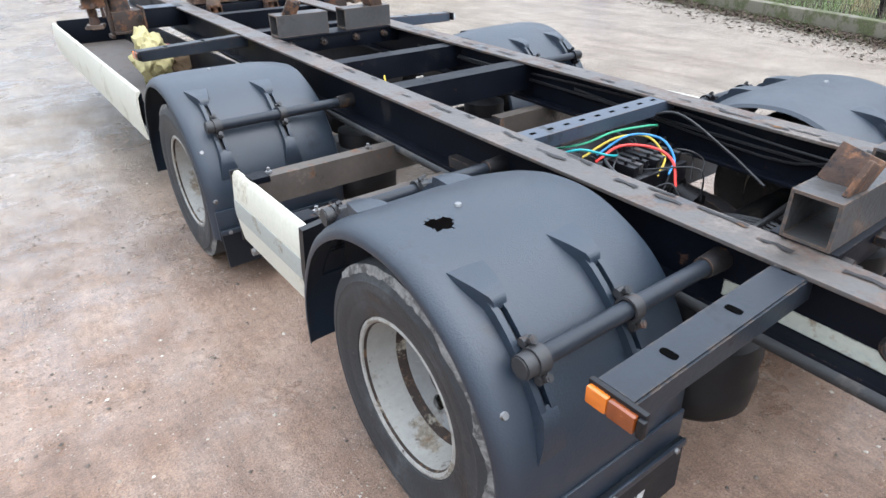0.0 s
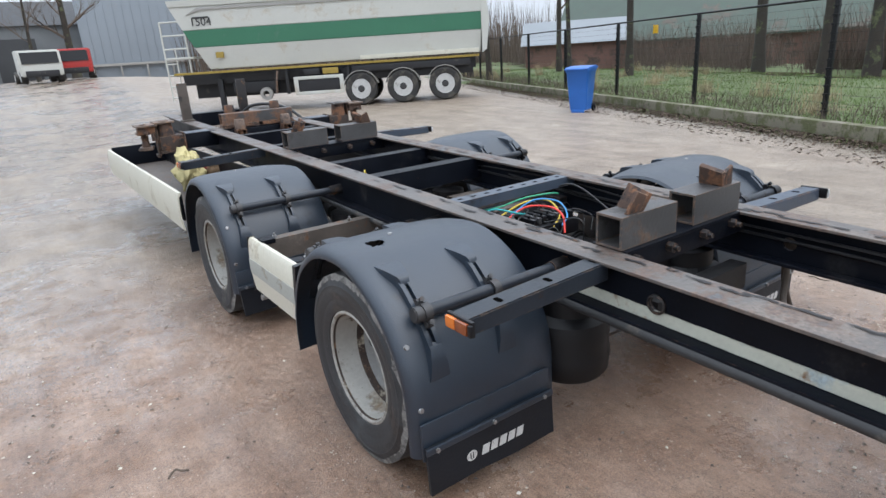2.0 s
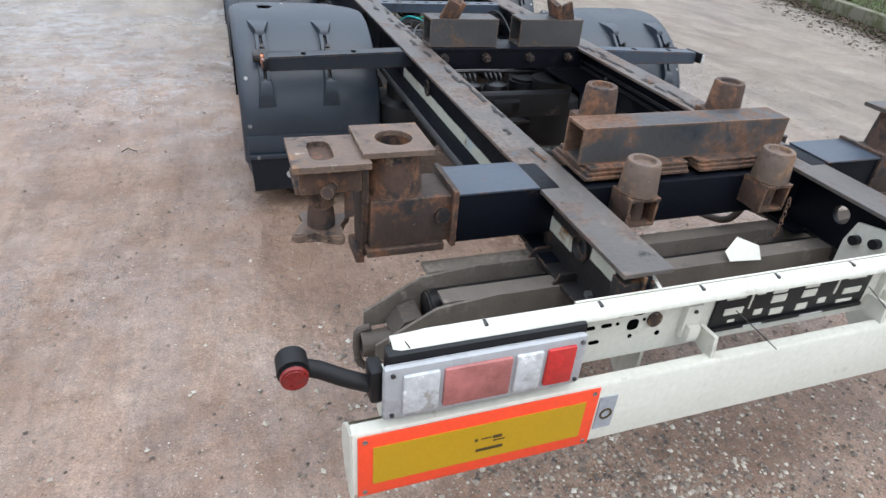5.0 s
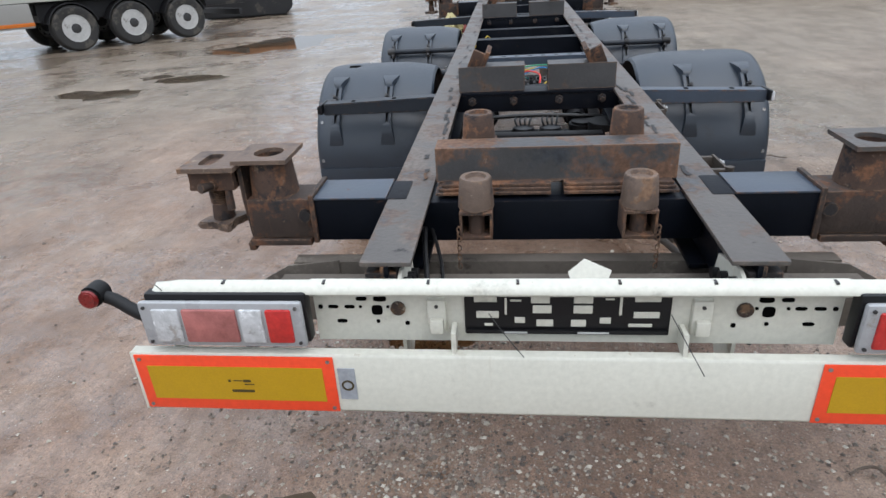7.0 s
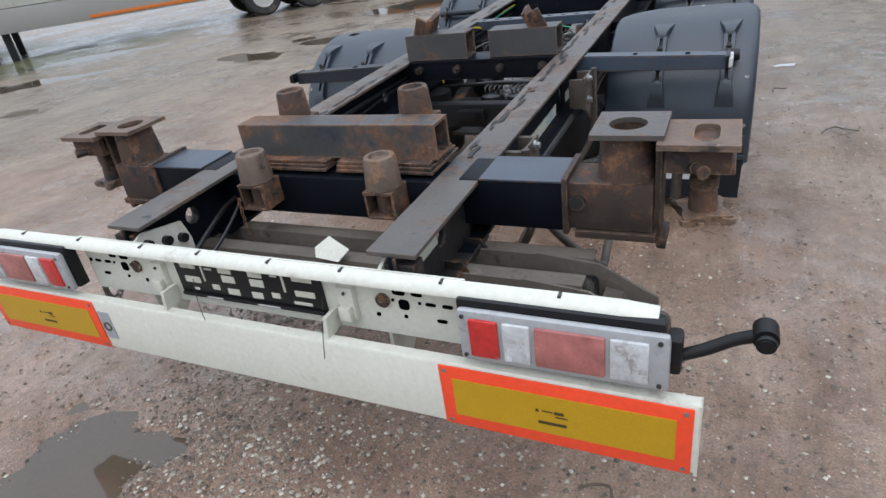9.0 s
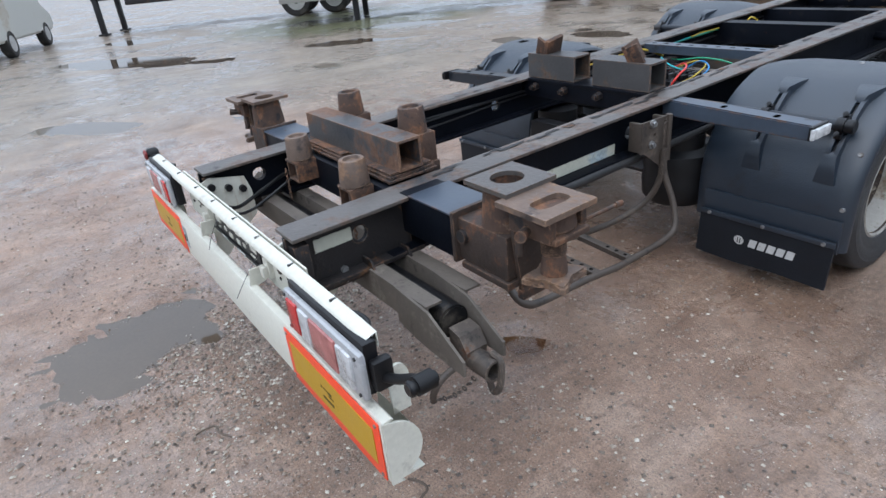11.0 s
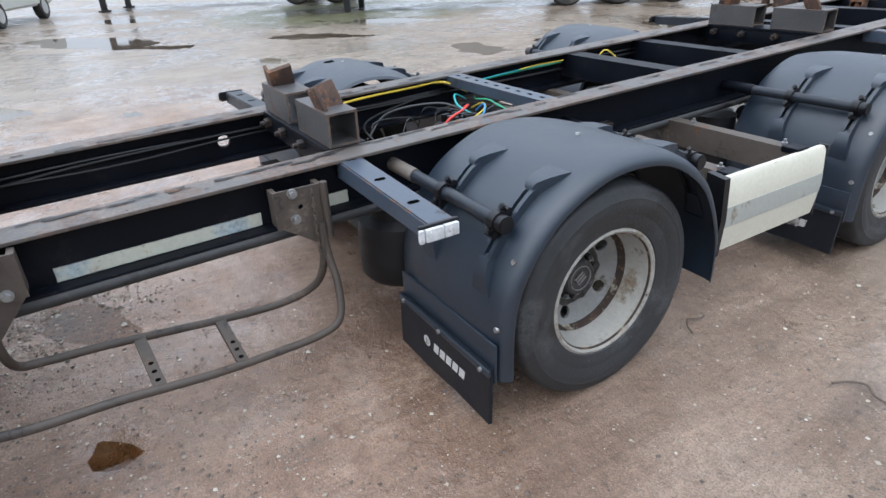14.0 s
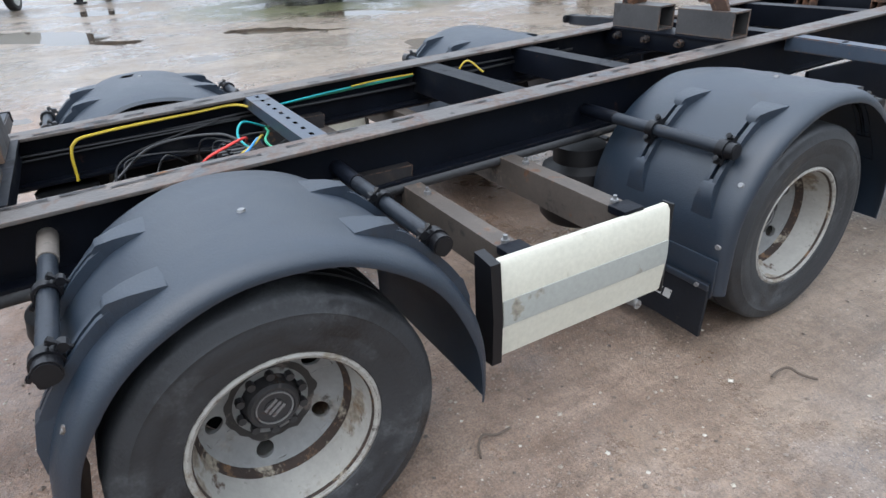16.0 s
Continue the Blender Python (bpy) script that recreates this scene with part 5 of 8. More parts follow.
# short boxes with welded stops, on the middle of the chassis
def stop_pair(yc):
    bm = bmesh.new()
    box(bm, -0.465, 0.465, yc - 0.07, yc + 0.07, -0.1, -0.013, 0.004)
    box(bm, -0.4, 0.4, yc - 0.08, yc + 0.09, -0.012, 0.004, 0.003)
    cm = part("cross_member", bm, M["chassis"], trailer, "black cross member under the support boxes", 1, True)
    for s in (-1, 1):
        bm = bmesh.new()
        hollow(bm, "x", 0.062, 0.41, yc - 0.062, yc + 0.062, 0.006, 0.136, 0.009)
        b = part("support_box", bm, M["stop_box"], trailer, "short rusty square tube with a welded stop", s, True)
        bm = bmesh.new()
        m = Matrix.Translation((0.27, yc - 0.005, 0.165)) @ Matrix.Rotation(radians(-24), 4, "Y") @ Matrix.Rotation(radians(12), 4, "X")
        box(bm, -0.012, 0.012, -0.055, 0.055, -0.045, 0.058, 0.004)
        box(bm, 0.008, 0.075, -0.055, -0.04, -0.055, 0.045, 0.004)
        bmesh.ops.transform(bm, matrix=m, verts=bm.verts)
        part("stop", bm, M["rust"], b, "tilted rusty stop plate", s, True)
        for x in (0.12, 0.34):
            bm = bmesh.new()
            cyl(bm, (x, yc - 0.1, -0.04), (x, yc - 0.07, -0.04), 0.022, seg=6)
            cyl(bm, (x, yc - 0.12, -0.04), (x, yc - 0.1, -0.04), 0.011, seg=10)
            part("bolt", bm, M["rust_dark"], cm, "", s, True)


stop_pair(2.06)
stop_pair(5.35)


# cross bars between the rails
def cross_bar(y, w, h0, h1, mat, label, holes=False):
    bm = bmesh.new()
    prism(bm, [(y - w, h0), (y - w, h1), (y + w, h1), (y + w, h1 - 0.01), (y - w + 0.008, h1 - 0.01), (y - w + 0.008, h0 + 0.008), (y + w, h0 + 0.008), (y + w, h0)], "x", -0.463, 0.463)
    c = part("cross_bar", bm, mat, trailer, label, 1, True)
    if holes:
        # the bar stays solid; thin black boxes paint the shade of its slots
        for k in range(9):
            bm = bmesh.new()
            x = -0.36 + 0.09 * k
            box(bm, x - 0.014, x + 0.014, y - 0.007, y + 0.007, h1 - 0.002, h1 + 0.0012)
            part("slot", bm, M["painted_void"], c, "", 1, True)
    return c


cross_bar(3.08, 0.045, -0.055, -0.002, M["blue_grey"], "grey cross bar with painted-on black slots", True)
cross_bar(3.98, 0.055, -0.15, -0.012, M["chassis"], "black channel cross bar")
cross_bar(4.62, 0.05, -0.15, -0.02, M["chassis"], "black channel cross bar")
cross_bar(5.75, 0.05, -0.12, -0.02, M["chassis"], "black channel cross bar")
cross_bar(6.6, 0.05, -0.15, -0.015, M["chassis"], "black channel cross bar")
cross_bar(9.16, 0.06, -0.19, -0.015, M["chassis"], "black channel cross bar")


# axles, arms, bellows
for ya in AXLES:
    bm = bmesh.new()
    cyl(bm, (-0.98, ya, HUB_Z), (0.98, ya, HUB_Z), 0.066, seg=24)
    ax = part("axle", bm, M["tank"], trailer, "dirty black axle tube")
    for s in (-1, 1):
        bm = bmesh.new()
        cyl(bm, (0.86, ya, HUB_Z), (0.98, ya, HUB_Z), 0.2, 0.19, 32)
        part("brake_drum", bm, M["tank"], ax, "", s)
        bm = bmesh.new()
        prism(bm, [(ya + 0.62, 0.55), (ya + 0.62, 0.47), (ya + 0.1, 0.36), (ya - 0.42, 0.26), (ya - 0.42, 0.31), (ya + 0.1, 0.5)], "x", 0.39, 0.47)
        part("trailing_arm", bm, M["rust_dark"], ax, "", s)
        bm = bmesh.new()
        prism(bm, [(ya + 0.5, 0.44), (ya + 0.72, 0.44), (ya + 0.76, 0.74), (ya + 0.46, 0.74)], "x", 0.4, 0.52)
        part("spring_hanger", bm, M["rust_dark"], ax, "", s)
        bm = bmesh.new()
        y = ya - 0.385
        lathe(bm, [(0.1, 0.255), (0.15, 0.262), (0.172, 0.29), (0.178, 0.37), (0.17, 0.42), (0.176, 0.46), (0.165, 0.52), (0.12, 0.545), (0.12, 0.62)], Matrix.Translation((0.43, y, 0)) @ Matrix.Rotation(radians(-90), 4, "Y"), 36)
        part("air_bellows", bm, M["black_rubber"], ax, "black rubber air suspension bellows", s)
        bm = bmesh.new()
        cyl(bm, (0.3, ya + 0.22, 0.52), (0.3, ya + 0.36, 0.54), 0.085, seg=28, bev=0.012)
        cyl(bm, (0.3, ya + 0.12, 0.5), (0.3, ya + 0.22, 0.52), 0.062, seg=20)
        bc = part("brake_chamber", bm, M["tank"], ax, "", s)
        bm = bmesh.new()
        box(bm, 0.27, 0.33, ya + 0.361, ya + 0.364, 0.535, 0.575)
        part("tag", bm, M["mark"], bc, "small white label", s)
    bm = bmesh.new()
    tube(bm, [(-0.42, ya - 0.2, 0.6), (0, ya - 0.25, 0.63), (0.42, ya - 0.2, 0.6)], 0.012, 8)
    part("air_line", bm, M["hose_black"], ax)
CANS = 2.3
for x in (-0.06, 0.1):
    turn = Matrix.Translation((x, CANS, 0)) @ Matrix.Rotation(radians(-90), 4, "Y")
    bm = bmesh.new()
    lathe(bm, [(0.02, 0.4), (0.075, 0.4), (0.08, 0.42), (0.08, 0.54), (0.06, 0.58), (0.02, 0.59)], turn, 24)
    v = part("valve_can", bm, M["plastic"], trailer, "black round air valve with a bright band")
    bm = bmesh.new()
    lathe(bm, [(0.083, 0.51), (0.083, 0.53), (0.075, 0.53), (0.075, 0.51)], turn, 24, True)
    part("band", bm, M["zinc"], v, "bright steel band")
    for k in range(4):
        bm = bmesh.new()
        tube(bm, [(x - 0.03 + 0.02 * k, CANS, 0.57), (x - 0.05 + 0.03 * k, CANS + 0.04, 0.62), (x + 0.02 * k, CANS + 0.2, 0.6), (x + 0.02 * k, CANS + 0.32, 0.56)], 0.006, 6)
        part("air_line", bm, M["hose_black"], v)
bm = bmesh.new()
box(bm, -0.46, 0.46, 2.16, 2.46, 0.385, 0.402, 0.004)
part("valve_bracket", bm, M["rust_dark"], trailer, "dark rusty bracket plate")
bm = bmesh.new()
cyl(bm, (0.3, CANS + 0.05, 0.4), (0.3, CANS + 0.05, 0.6), 0.09, seg=28, bev=0.015)
part("air_reservoir", bm, M["tank"], trailer, "dusty black air reservoir")
for y in (3.3,):
    bm = bmesh.new()
    cyl(bm, (-0.4, y, 0.56), (0.4, y, 0.56), 0.11, seg=32, bev=0.03)
    part("air_reservoir", bm, M["tank"], trailer, "dusty black air reservoir")
bm = bmesh.new()
box(bm, -0.3, 0.35, 1.9, 1.98, 0.52, 0.64, 0.006)
box(bm, -0.1, 0.05, 1.86, 1.92, 0.56, 0.62, 0.01)
cyl(bm, (0.02, 1.86, 0.59), (0.02, 1.9, 0.59), 0.025, seg=16)
part("valve_block", bm, M["tank"], trailer, "dark dirty valve block")


# hoses and the wiring nest
nest = bmesh.new()
box(nest, -0.12, 0.22, 2.78, 3.0, 0.64, 0.72, 0.006)
nest = part("valve_manifold", nest, M["plastic"], trailer, "black valve manifold with loose coloured hoses")
for k in range(7):
    bm = bmesh.new()
    box(bm, -0.1 + 0.045 * k, -0.075 + 0.045 * k, 2.8 + 0.01 * (k % 3), 2.95, 0.7205, 0.76, 0.003)
    cyl(bm, (-0.0875 + 0.045 * k, 2.85, 0.758), (-0.0875 + 0.045 * k, 2.85, 0.775), 0.008, seg=8)
    part("valve_block", bm, M["hub"] if k % 3 == 1 else M["plastic"], nest)
for col, r, pts in (
    ("green", 0.007, [(-0.3, 3.14, 0.8), (-0.15, 3.06, 0.82), (0.02, 3.03, 0.85), (0.2, 2.97, 0.86), (0.3, 2.98, 0.84)]),
    ("yellow", 0.007, [(-0.18, 3.04, 0.76), (0.0, 3.0, 0.83), (0.14, 2.92, 0.83), (0.12, 2.8, 0.76), (0.02, 2.76, 0.7)]),
    ("blue", 0.007, [(-0.1, 3.02, 0.76), (0.06, 2.97, 0.84), (0.19, 2.88, 0.82), (0.17, 2.78, 0.75), (0.08, 2.74, 0.7)]),
    ("red", 0.008, [(-0.18, 2.96, 0.76), (-0.05, 2.93, 0.82), (0.05, 2.82, 0.82), (0.06, 2.72, 0.78), (0.02, 2.66, 0.68)]),
    ("teal", 0.007, [(-0.34, 3.1, 0.78), (-0.28, 2.98, 0.84), (-0.15, 2.92, 0.8), (0.0, 2.96, 0.75)]),
    ("yellow", 0.009, [(-0.36, 2.3, 0.66), (-0.39, 2.32, 0.8), (-0.4, 2.44, 0.83), (-0.41, 2.8, 0.845), (-0.4, 3.0, 0.85), (-0.3, 3.1, 0.8)]),
    ("black", 0.009, [(-0.2, 2.42, 0.67), (-0.3, 2.6, 0.76), (-0.2, 2.85, 0.79), (-0.05, 2.95, 0.75)]),
    ("black", 0.008, [(0.3, 2.5, 0.68), (0.36, 2.7, 0.75), (0.36, 2.95, 0.85), (0.3, 3.1, 0.8)]),
    ("black", 0.007, [(-0.08, 2.42, 0.67), (-0.36, 2.5, 0.72), (-0.4, 2.9, 0.8)]),
    ("green", 0.007, [(-0.41, 3.2, 0.82), (-0.43, 3.5, 0.83), (-0.42, 3.9, 0.85)]),
    ("teal", 0.006, [(-0.4, 3.15, 0.82), (-0.42, 3.5, 0.84), (-0.42, 3.9, 0.855)]),
    ("yellow", 0.006, [(-0.4, 3.55, 0.85), (-0.42, 3.7, 0.855), (-0.41, 3.9, 0.86)]),
    ("yellow", 0.007, [(-0.36, 4.12, 0.82), (-0.33, 4.18, 0.9), (-0.28, 4.25, 0.84)]),
    ("black", 0.01, [(-0.44, 0.75, 0.7), (-0.45, 1.2, 0.74), (-0.44, 1.9, 0.77), (-0.44, 2.6, 0.78), (-0.44, 3.8, 0.8), (-0.44, 5.0, 0.85)]),
    ("black", 0.007, [(-0.42, 0.75, 0.72), (-0.43, 1.3, 0.715), (-0.43, 1.9, 0.75), (-0.43, 3.0, 0.78)]),
    ("black", 0.01, [(0.44, 0.75, 0.7), (0.45, 1.2, 0.72), (0.44, 1.9, 0.75), (0.44, 3.6, 0.8), (0.44, 5.0, 0.85)]),
    ("black", 0.008, [(0.44, 1.0, 0.75), (0.43, 2.2, 0.79), (0.44, 2.6, 0.74), (0.44, 3.6, 0.82)]),
    ("black", 0.012, [(-0.3, 0.1, 0.7), (-0.37, 0.2, 0.62), (-0.4, 0.35, 0.66), (-0.42, 0.5, 0.7), (-0.44, 0.75, 0.7)]),
    ("black", 0.009, [(-0.25, 0.1, 0.68), (-0.33, 0.22, 0.6), (-0.36, 0.4, 0.65), (-0.42, 0.6, 0.72)]),
):
    if max(p[1] for p in pts) < 3.15 and min(p[1] for p in pts) > 2.65:
        pts = [(0.04 + 0.82 * (p[0] - 0.04), 2.9 + 0.85 * (p[1] - 2.9), 0.72 + 0.8 * (p[2] - 0.72)) for p in pts]
    bm = bmesh.new()
    tube(bm, pts, r * 0.72, 7, 7)
    part("hose", bm, M["hose_" + col], nest, col + " hose")


wires = random.Random(17)
for k in range(15):
    x0, y0 = wires.uniform(-0.3, 0.3), wires.uniform(2.45, 3.0)
    x1, y1 = x0 + wires.uniform(-0.25, 0.25), y0 + wires.uniform(0.1, 0.45)
    bm = bmesh.new()
    tube(bm, [(x0, y0, 0.64), (x0 + wires.uniform(-0.06, 0.06), y0 + 0.03, 0.7 + wires.uniform(0, 0.06)), ((x0 + x1) / 2, (y0 + y1) / 2, 0.72 + wires.uniform(0, 0.05)), (max(-0.42, min(0.42, x1)), y1, 0.7)], 0.0035, 6, 6)
    part("loose_wire", bm, M["hose_black"], nest)
for s in (-1, 1):
    bm = bmesh.new()
    pts = [(s * (0.452 - 0.006 * (j % 2)), 0.7 + 0.6 * j, RAIL_TOP + SLOPE * (0.7 + 0.6 * j) - 0.07 + wires.uniform(-0.025, 0.025)) for j in range(8)]
    tube(bm, pts, 0.0055, 6, 4)
    part("rail_cable", bm, M["hose_black"], nest)


# rear lamp carrier and underrun beam
def rear_gusset(s):
    # white gusset from the rail to the carrier
    bm = bmesh.new()
    prism(bm, [(0.092, 0.6), (0.092, 0.745), (0.13, 0.76), (0.28, 0.73), (0.3, 0.66), (0.3, 0.55), (0.13, 0.392), (0.092, 0.38)], "x", 0.43, 0.44)
    gs = part("gusset", bm, M["stained_white"], trailer, "white gusset plate bolted to the rail", s)
    for y, z in ((0.13, 0.72), (0.2, 0.7), (0.14, 0.62), (0.26, 0.68)):
        bm = bmesh.new()
        cyl(bm, (0.41, y, z), (0.432, y, z), 0.016, seg=12)
        part("bolt", bm, M["plastic"], gs, "", s)
    bm = bmesh.new()
    box(bm, 0.445, 0.53, 0.108, 0.16, 0.56, 0.76, 0.004)
    part("mount", bm, M["rust_dark"], gs, "", s)


def rear_end():
    bm = bmesh.new()
    prof = [(0.031, 0.738), (0.032, 0.744), (0.04, 0.755), (0.06, 0.763), (0.068, 0.763), (0.072, 0.758), (0.072, 0.713), (0.067, 0.713), (0.067, 0.756), (0.06, 0.756), (0.045, 0.75), (0.038, 0.743), (0.037, 0.738)]
    ends = []
    for x, cut in ((-1.1, 1), (-1.03, 0), (-0.5, 0), (0, 0), (0.5, 0), (1.03, 0), (1.1, 1)):
        ends.append([bm.verts.new((x, y, z if not cut else min(z, 0.742 + (y - 0.031) * 0.3))) for y, z in prof])
    for a, b in zip(ends, ends[1:]):
        for k in range(len(prof)):
            j = (k + 1) % len(prof)
            bm.faces.new((a[k], a[j], b[j], b[k]))
    bm.faces.new(ends[0])
    bm.faces.new(ends[-1][::-1])
    bar = part("lamp_carrier", bm, M["white"], trailer, "white painted steel rear lamp carrier")
    # small dark boxes on the top edge paint the shade of slots
    for x in (-0.901, -0.627, -0.352, -0.125, 0.125, 0.352, 0.627, 0.901):
        bm = bmesh.new()
        box(bm, x - 0.0035, x + 0.0035, 0.048, 0.066, 0.7595, 0.7645)
        part("painted_bar_slot", bm, M["hub"], bar)
    bm = bmesh.new()
    box(bm, -0.672, 0.672, 0.082, 0.088, 0.567, 0.755)
    box(bm, -0.672, 0.672, 0.088, 0.13, 0.567, 0.572)
    pan = part("back_panel", bm, M["white"], bar, "white panel with rows of painted-on black holes")
    for s in (-1, 1):
        # black shapes proud of the uncut panel paint the dark of its holes
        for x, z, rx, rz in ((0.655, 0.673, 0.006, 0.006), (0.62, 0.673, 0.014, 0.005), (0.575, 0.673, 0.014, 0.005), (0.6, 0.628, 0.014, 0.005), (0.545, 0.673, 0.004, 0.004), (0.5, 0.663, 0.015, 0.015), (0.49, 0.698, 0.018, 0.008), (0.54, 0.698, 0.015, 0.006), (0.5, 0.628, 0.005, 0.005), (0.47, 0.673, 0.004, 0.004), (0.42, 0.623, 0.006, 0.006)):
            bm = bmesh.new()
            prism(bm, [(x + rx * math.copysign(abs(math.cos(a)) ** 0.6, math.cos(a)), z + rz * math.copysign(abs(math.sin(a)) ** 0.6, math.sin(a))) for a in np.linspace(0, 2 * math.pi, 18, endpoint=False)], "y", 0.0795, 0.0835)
            part("painted_hole", bm, M["painted_void"], pan, "", s)
        bm = bmesh.new()
        lathe(bm, [(0.02, -0.006), (0.02, 0.006), (0.002, 0.006)], Matrix.Translation((0.442, 0.08, 0.67)) @ Matrix.Rotation(radians(90), 4, "Z"), 20)
        part("plug", bm, M["rim_dirt"], pan, "rusty brown round plug", s)
        # number plate lamp
        bm = bmesh.new()
        box(bm, 0.312, 0.362, 0.064, 0.092, 0.602, 0.702, 0.008)
        box(bm, 0.319, 0.356, 0.046, 0.068, 0.607, 0.65, 0.008)
        nl = part("plate_lamp", bm, M["white"], bar, "overpainted white number plate lamp", s)
        bm = bmesh.new()
        cyl(bm, (0.337, 0.06, 0.685), (0.337, 0.066, 0.685), 0.005, seg=8)
        part("screw", bm, M["hub"], nl, "", s)
        # tail lamp
        bm = bmesh.new()
        box(bm, 0.672, 1.116, 0.021, 0.06, 0.597, 0.745, 0.008)
        lamp = part("tail_lamp", bm, M["plastic"], trailer, "long tail lamp with red and clear lenses", s)
        bm = bmesh.new()
        box(bm, 0.679, 1.128, 0.0, 0.021, 0.594, 0.73, 0.011)
        part("lamp_frame", bm, M["lamp_frame"], lamp, "light grey lamp frame", s)
        for x0, x1, mat, lab in ((0.708, 0.776, "bright_red", "bright red reflector"), (0.786, 0.848, "clear_lens", "clear reversing lens"), (0.857, 1.005, "red_lens", "large faded red lens"), (1.014, 1.09, "clear_lens", "clear lens")):
            bm = bmesh.new()
            box(bm, x0, x1, -0.008, 0.005, 0.612, 0.712, 0.006)
            part("lens", bm, M[mat], lamp, lab, s)
        for x in (0.694, 1.11):
            for z in (0.61, 0.715):
                bm = bmesh.new()
                cyl(bm, (x, -0.004, z), (x, 0.002, z), 0.005, seg=10)
                part("screw", bm, M["hub"], lamp, "", s)
        bm = bmesh.new()
        for k in range(4):
            z = 0.62 + 0.03 * k
            tube(bm, [(0.9, 0.055, z), (0.93, 0.094, z + 0.008), (0.99, 0.104, z), (1.03, 0.055, z - 0.005)], 0.0085, 8, 5)
        part("lamp_cable", bm, M["plastic"], lamp, "black corrugated cables", s)
        # outline lamp on a rubber stalk
        bm = bmesh.new()
        box(bm, 1.118, 1.148, 0.026, 0.08, 0.62, 0.705, 0.01)
        tube(bm, [(1.138, 0.054, 0.65), (1.19, 0.064, 0.67), (1.24, 0.074, 0.695), (1.285, 0.074, 0.713)], 0.018 if s < 0 else 0.013, 12, 5)
        st = part("outline_lamp", bm, M["black_rubber"], lamp, "black rubber stalk lamp with a red lens", s)
        bm = bmesh.new()
        cyl(bm, (1.29, 0.042, 0.717), (1.29, 0.104, 0.717), 0.031 if s < 0 else 0.023, seg=24, bev=0.008)
        part("stalk_head", bm, M["black_rubber"], st, "", s)
        bm = bmesh.new()
        cyl(bm, (1.29, 0.03, 0.717), (1.29, 0.043, 0.717), 0.025 if s < 0 else 0.017, 0.028 if s < 0 else 0.02, 24, 0.003)
        part("stalk_lens", bm, M["dull_red"] if s < 0 else M["plastic"], st, "red lens" if s < 0 else "", s)
        rear_gusset(s)
    # number plate holder
    bm = bmesh.new()
    box(bm, -0.264, 0.262, 0.074, 0.082, 0.598, 0.728, 0.002)
    hold = part("plate_holder", bm, M["plastic"], trailer, "empty black number plate holder with cut-outs")
    for x0, x1, z0, z1 in ((-0.24, -0.177, 0.694, 0.714), (-0.235, -0.172, 0.646, 0.666), (-0.161, -0.151, 0.656, 0.706), (-0.093, -0.041, 0.691, 0.718), (-0.088, -0.036, 0.661, 0.684), (-0.135, -0.104, 0.631, 0.648), (-0.078, -0.031, 0.621, 0.641), (0.016, 0.068, 0.691, 0.718), (0.016, 0.068, 0.661, 0.684), (0.011, 0.053, 0.621, 0.641), (0.084, 0.116, 0.631, 0.648), (0.131, 0.142, 0.656, 0.711), (0.168, 0.236, 0.696, 0.714), (0.168, 0.236, 0.648, 0.666), (-0.214, -0.188, 0.621, 0.629), (0.157, 0.22, 0.621, 0.63), (-0.146, -0.114, 0.696, 0.701), (0.095, 0.121, 0.701, 0.706)):
        bm = bmesh.new()
        box(bm, x0 + 0.002, x1 - 0.002, 0.0715, 0.076, z0, z1, 0.001)
        part("cut_out", bm, M["white"], hold)
    bm = bmesh.new()
    box(bm, -0.261, 0.259, 0.066, 0.075, 0.6, 0.611, 0.002)
    part("clip_rail", bm, M["black_rubber"], hold)
    for x0, x1 in ((-0.16, -0.1), (0.03, 0.11)):
        bm = bmesh.new()
        box(bm, x0, x1, 0.0645, 0.067, 0.603, 0.608)
        part("faded_print", bm, M["mark"], hold)
    # underrun beam: a wide channel with rounded ends
    bm = bmesh.new()
    prof = [(0.0, 0.388), (0.0, 0.562), (0.006, 0.57), (0.03, 0.573), (0.035, 0.568), (0.012, 0.562), (0.008, 0.555), (0.008, 0.395), (0.014, 0.388), (0.1, 0.382), (0.102, 0.376), (0.01, 0.376)]
    prism(bm, prof, "x", -1.19, 1.19)
    ub = part("underrun_beam", bm, M["white"], trailer, "white painted steel underrun beam")
    for s in (-1, 1):
        bm = bmesh.new()
        arc = [(0.003, 0.57)] + [(0.003 + 0.1 * math.sin(a), 0.47 - 0.094 * math.cos(a) * 1.0) for a in np.linspace(math.pi * 0.85, 0.25, 14)] + [(0.04, 0.37), (0.003, 0.375)]
        prism(bm, arc, "x", 1.186, 1.194)
        part("end_cap", bm, M["white"], ub, "", s)
        bm = bmesh.new()
        rows = [[bm.verts.new((x, 0.012 + 0.088 * math.sin(a), 0.47 - 0.09 * math.cos(a))) for a in np.linspace(0.15, 2.2, 10)] for x in (0.98, 1.19)]
        for k in range(9):
            bm.faces.new((rows[0][k], rows[0][k + 1], rows[1][k + 1], rows[1][k]))
        bmesh.ops.solidify(bm, geom=bm.faces[:], thickness=0.004)
        part("end_scoop", bm, M["white"], ub, "", s)
        bm = bmesh.new()
        prism(bm, [(0.01, 0.56), (0.07, 0.575), (0.075, 0.63), (0.02, 0.63)], "x", 0.285, 0.297)
        part("spacer", bm, M["white"], ub, "", s)
        bm = bmesh.new()
        ring = [(0.105 + 0.032 * math.cos(a), 0.6 + 0.045 * math.sin(a)) for a in np.linspace(-0.6, math.pi + 0.6, 16)]
        prism(bm, ring + [(0.078, 0.5), (0.132, 0.5)], "x", 1.1, 1.108)
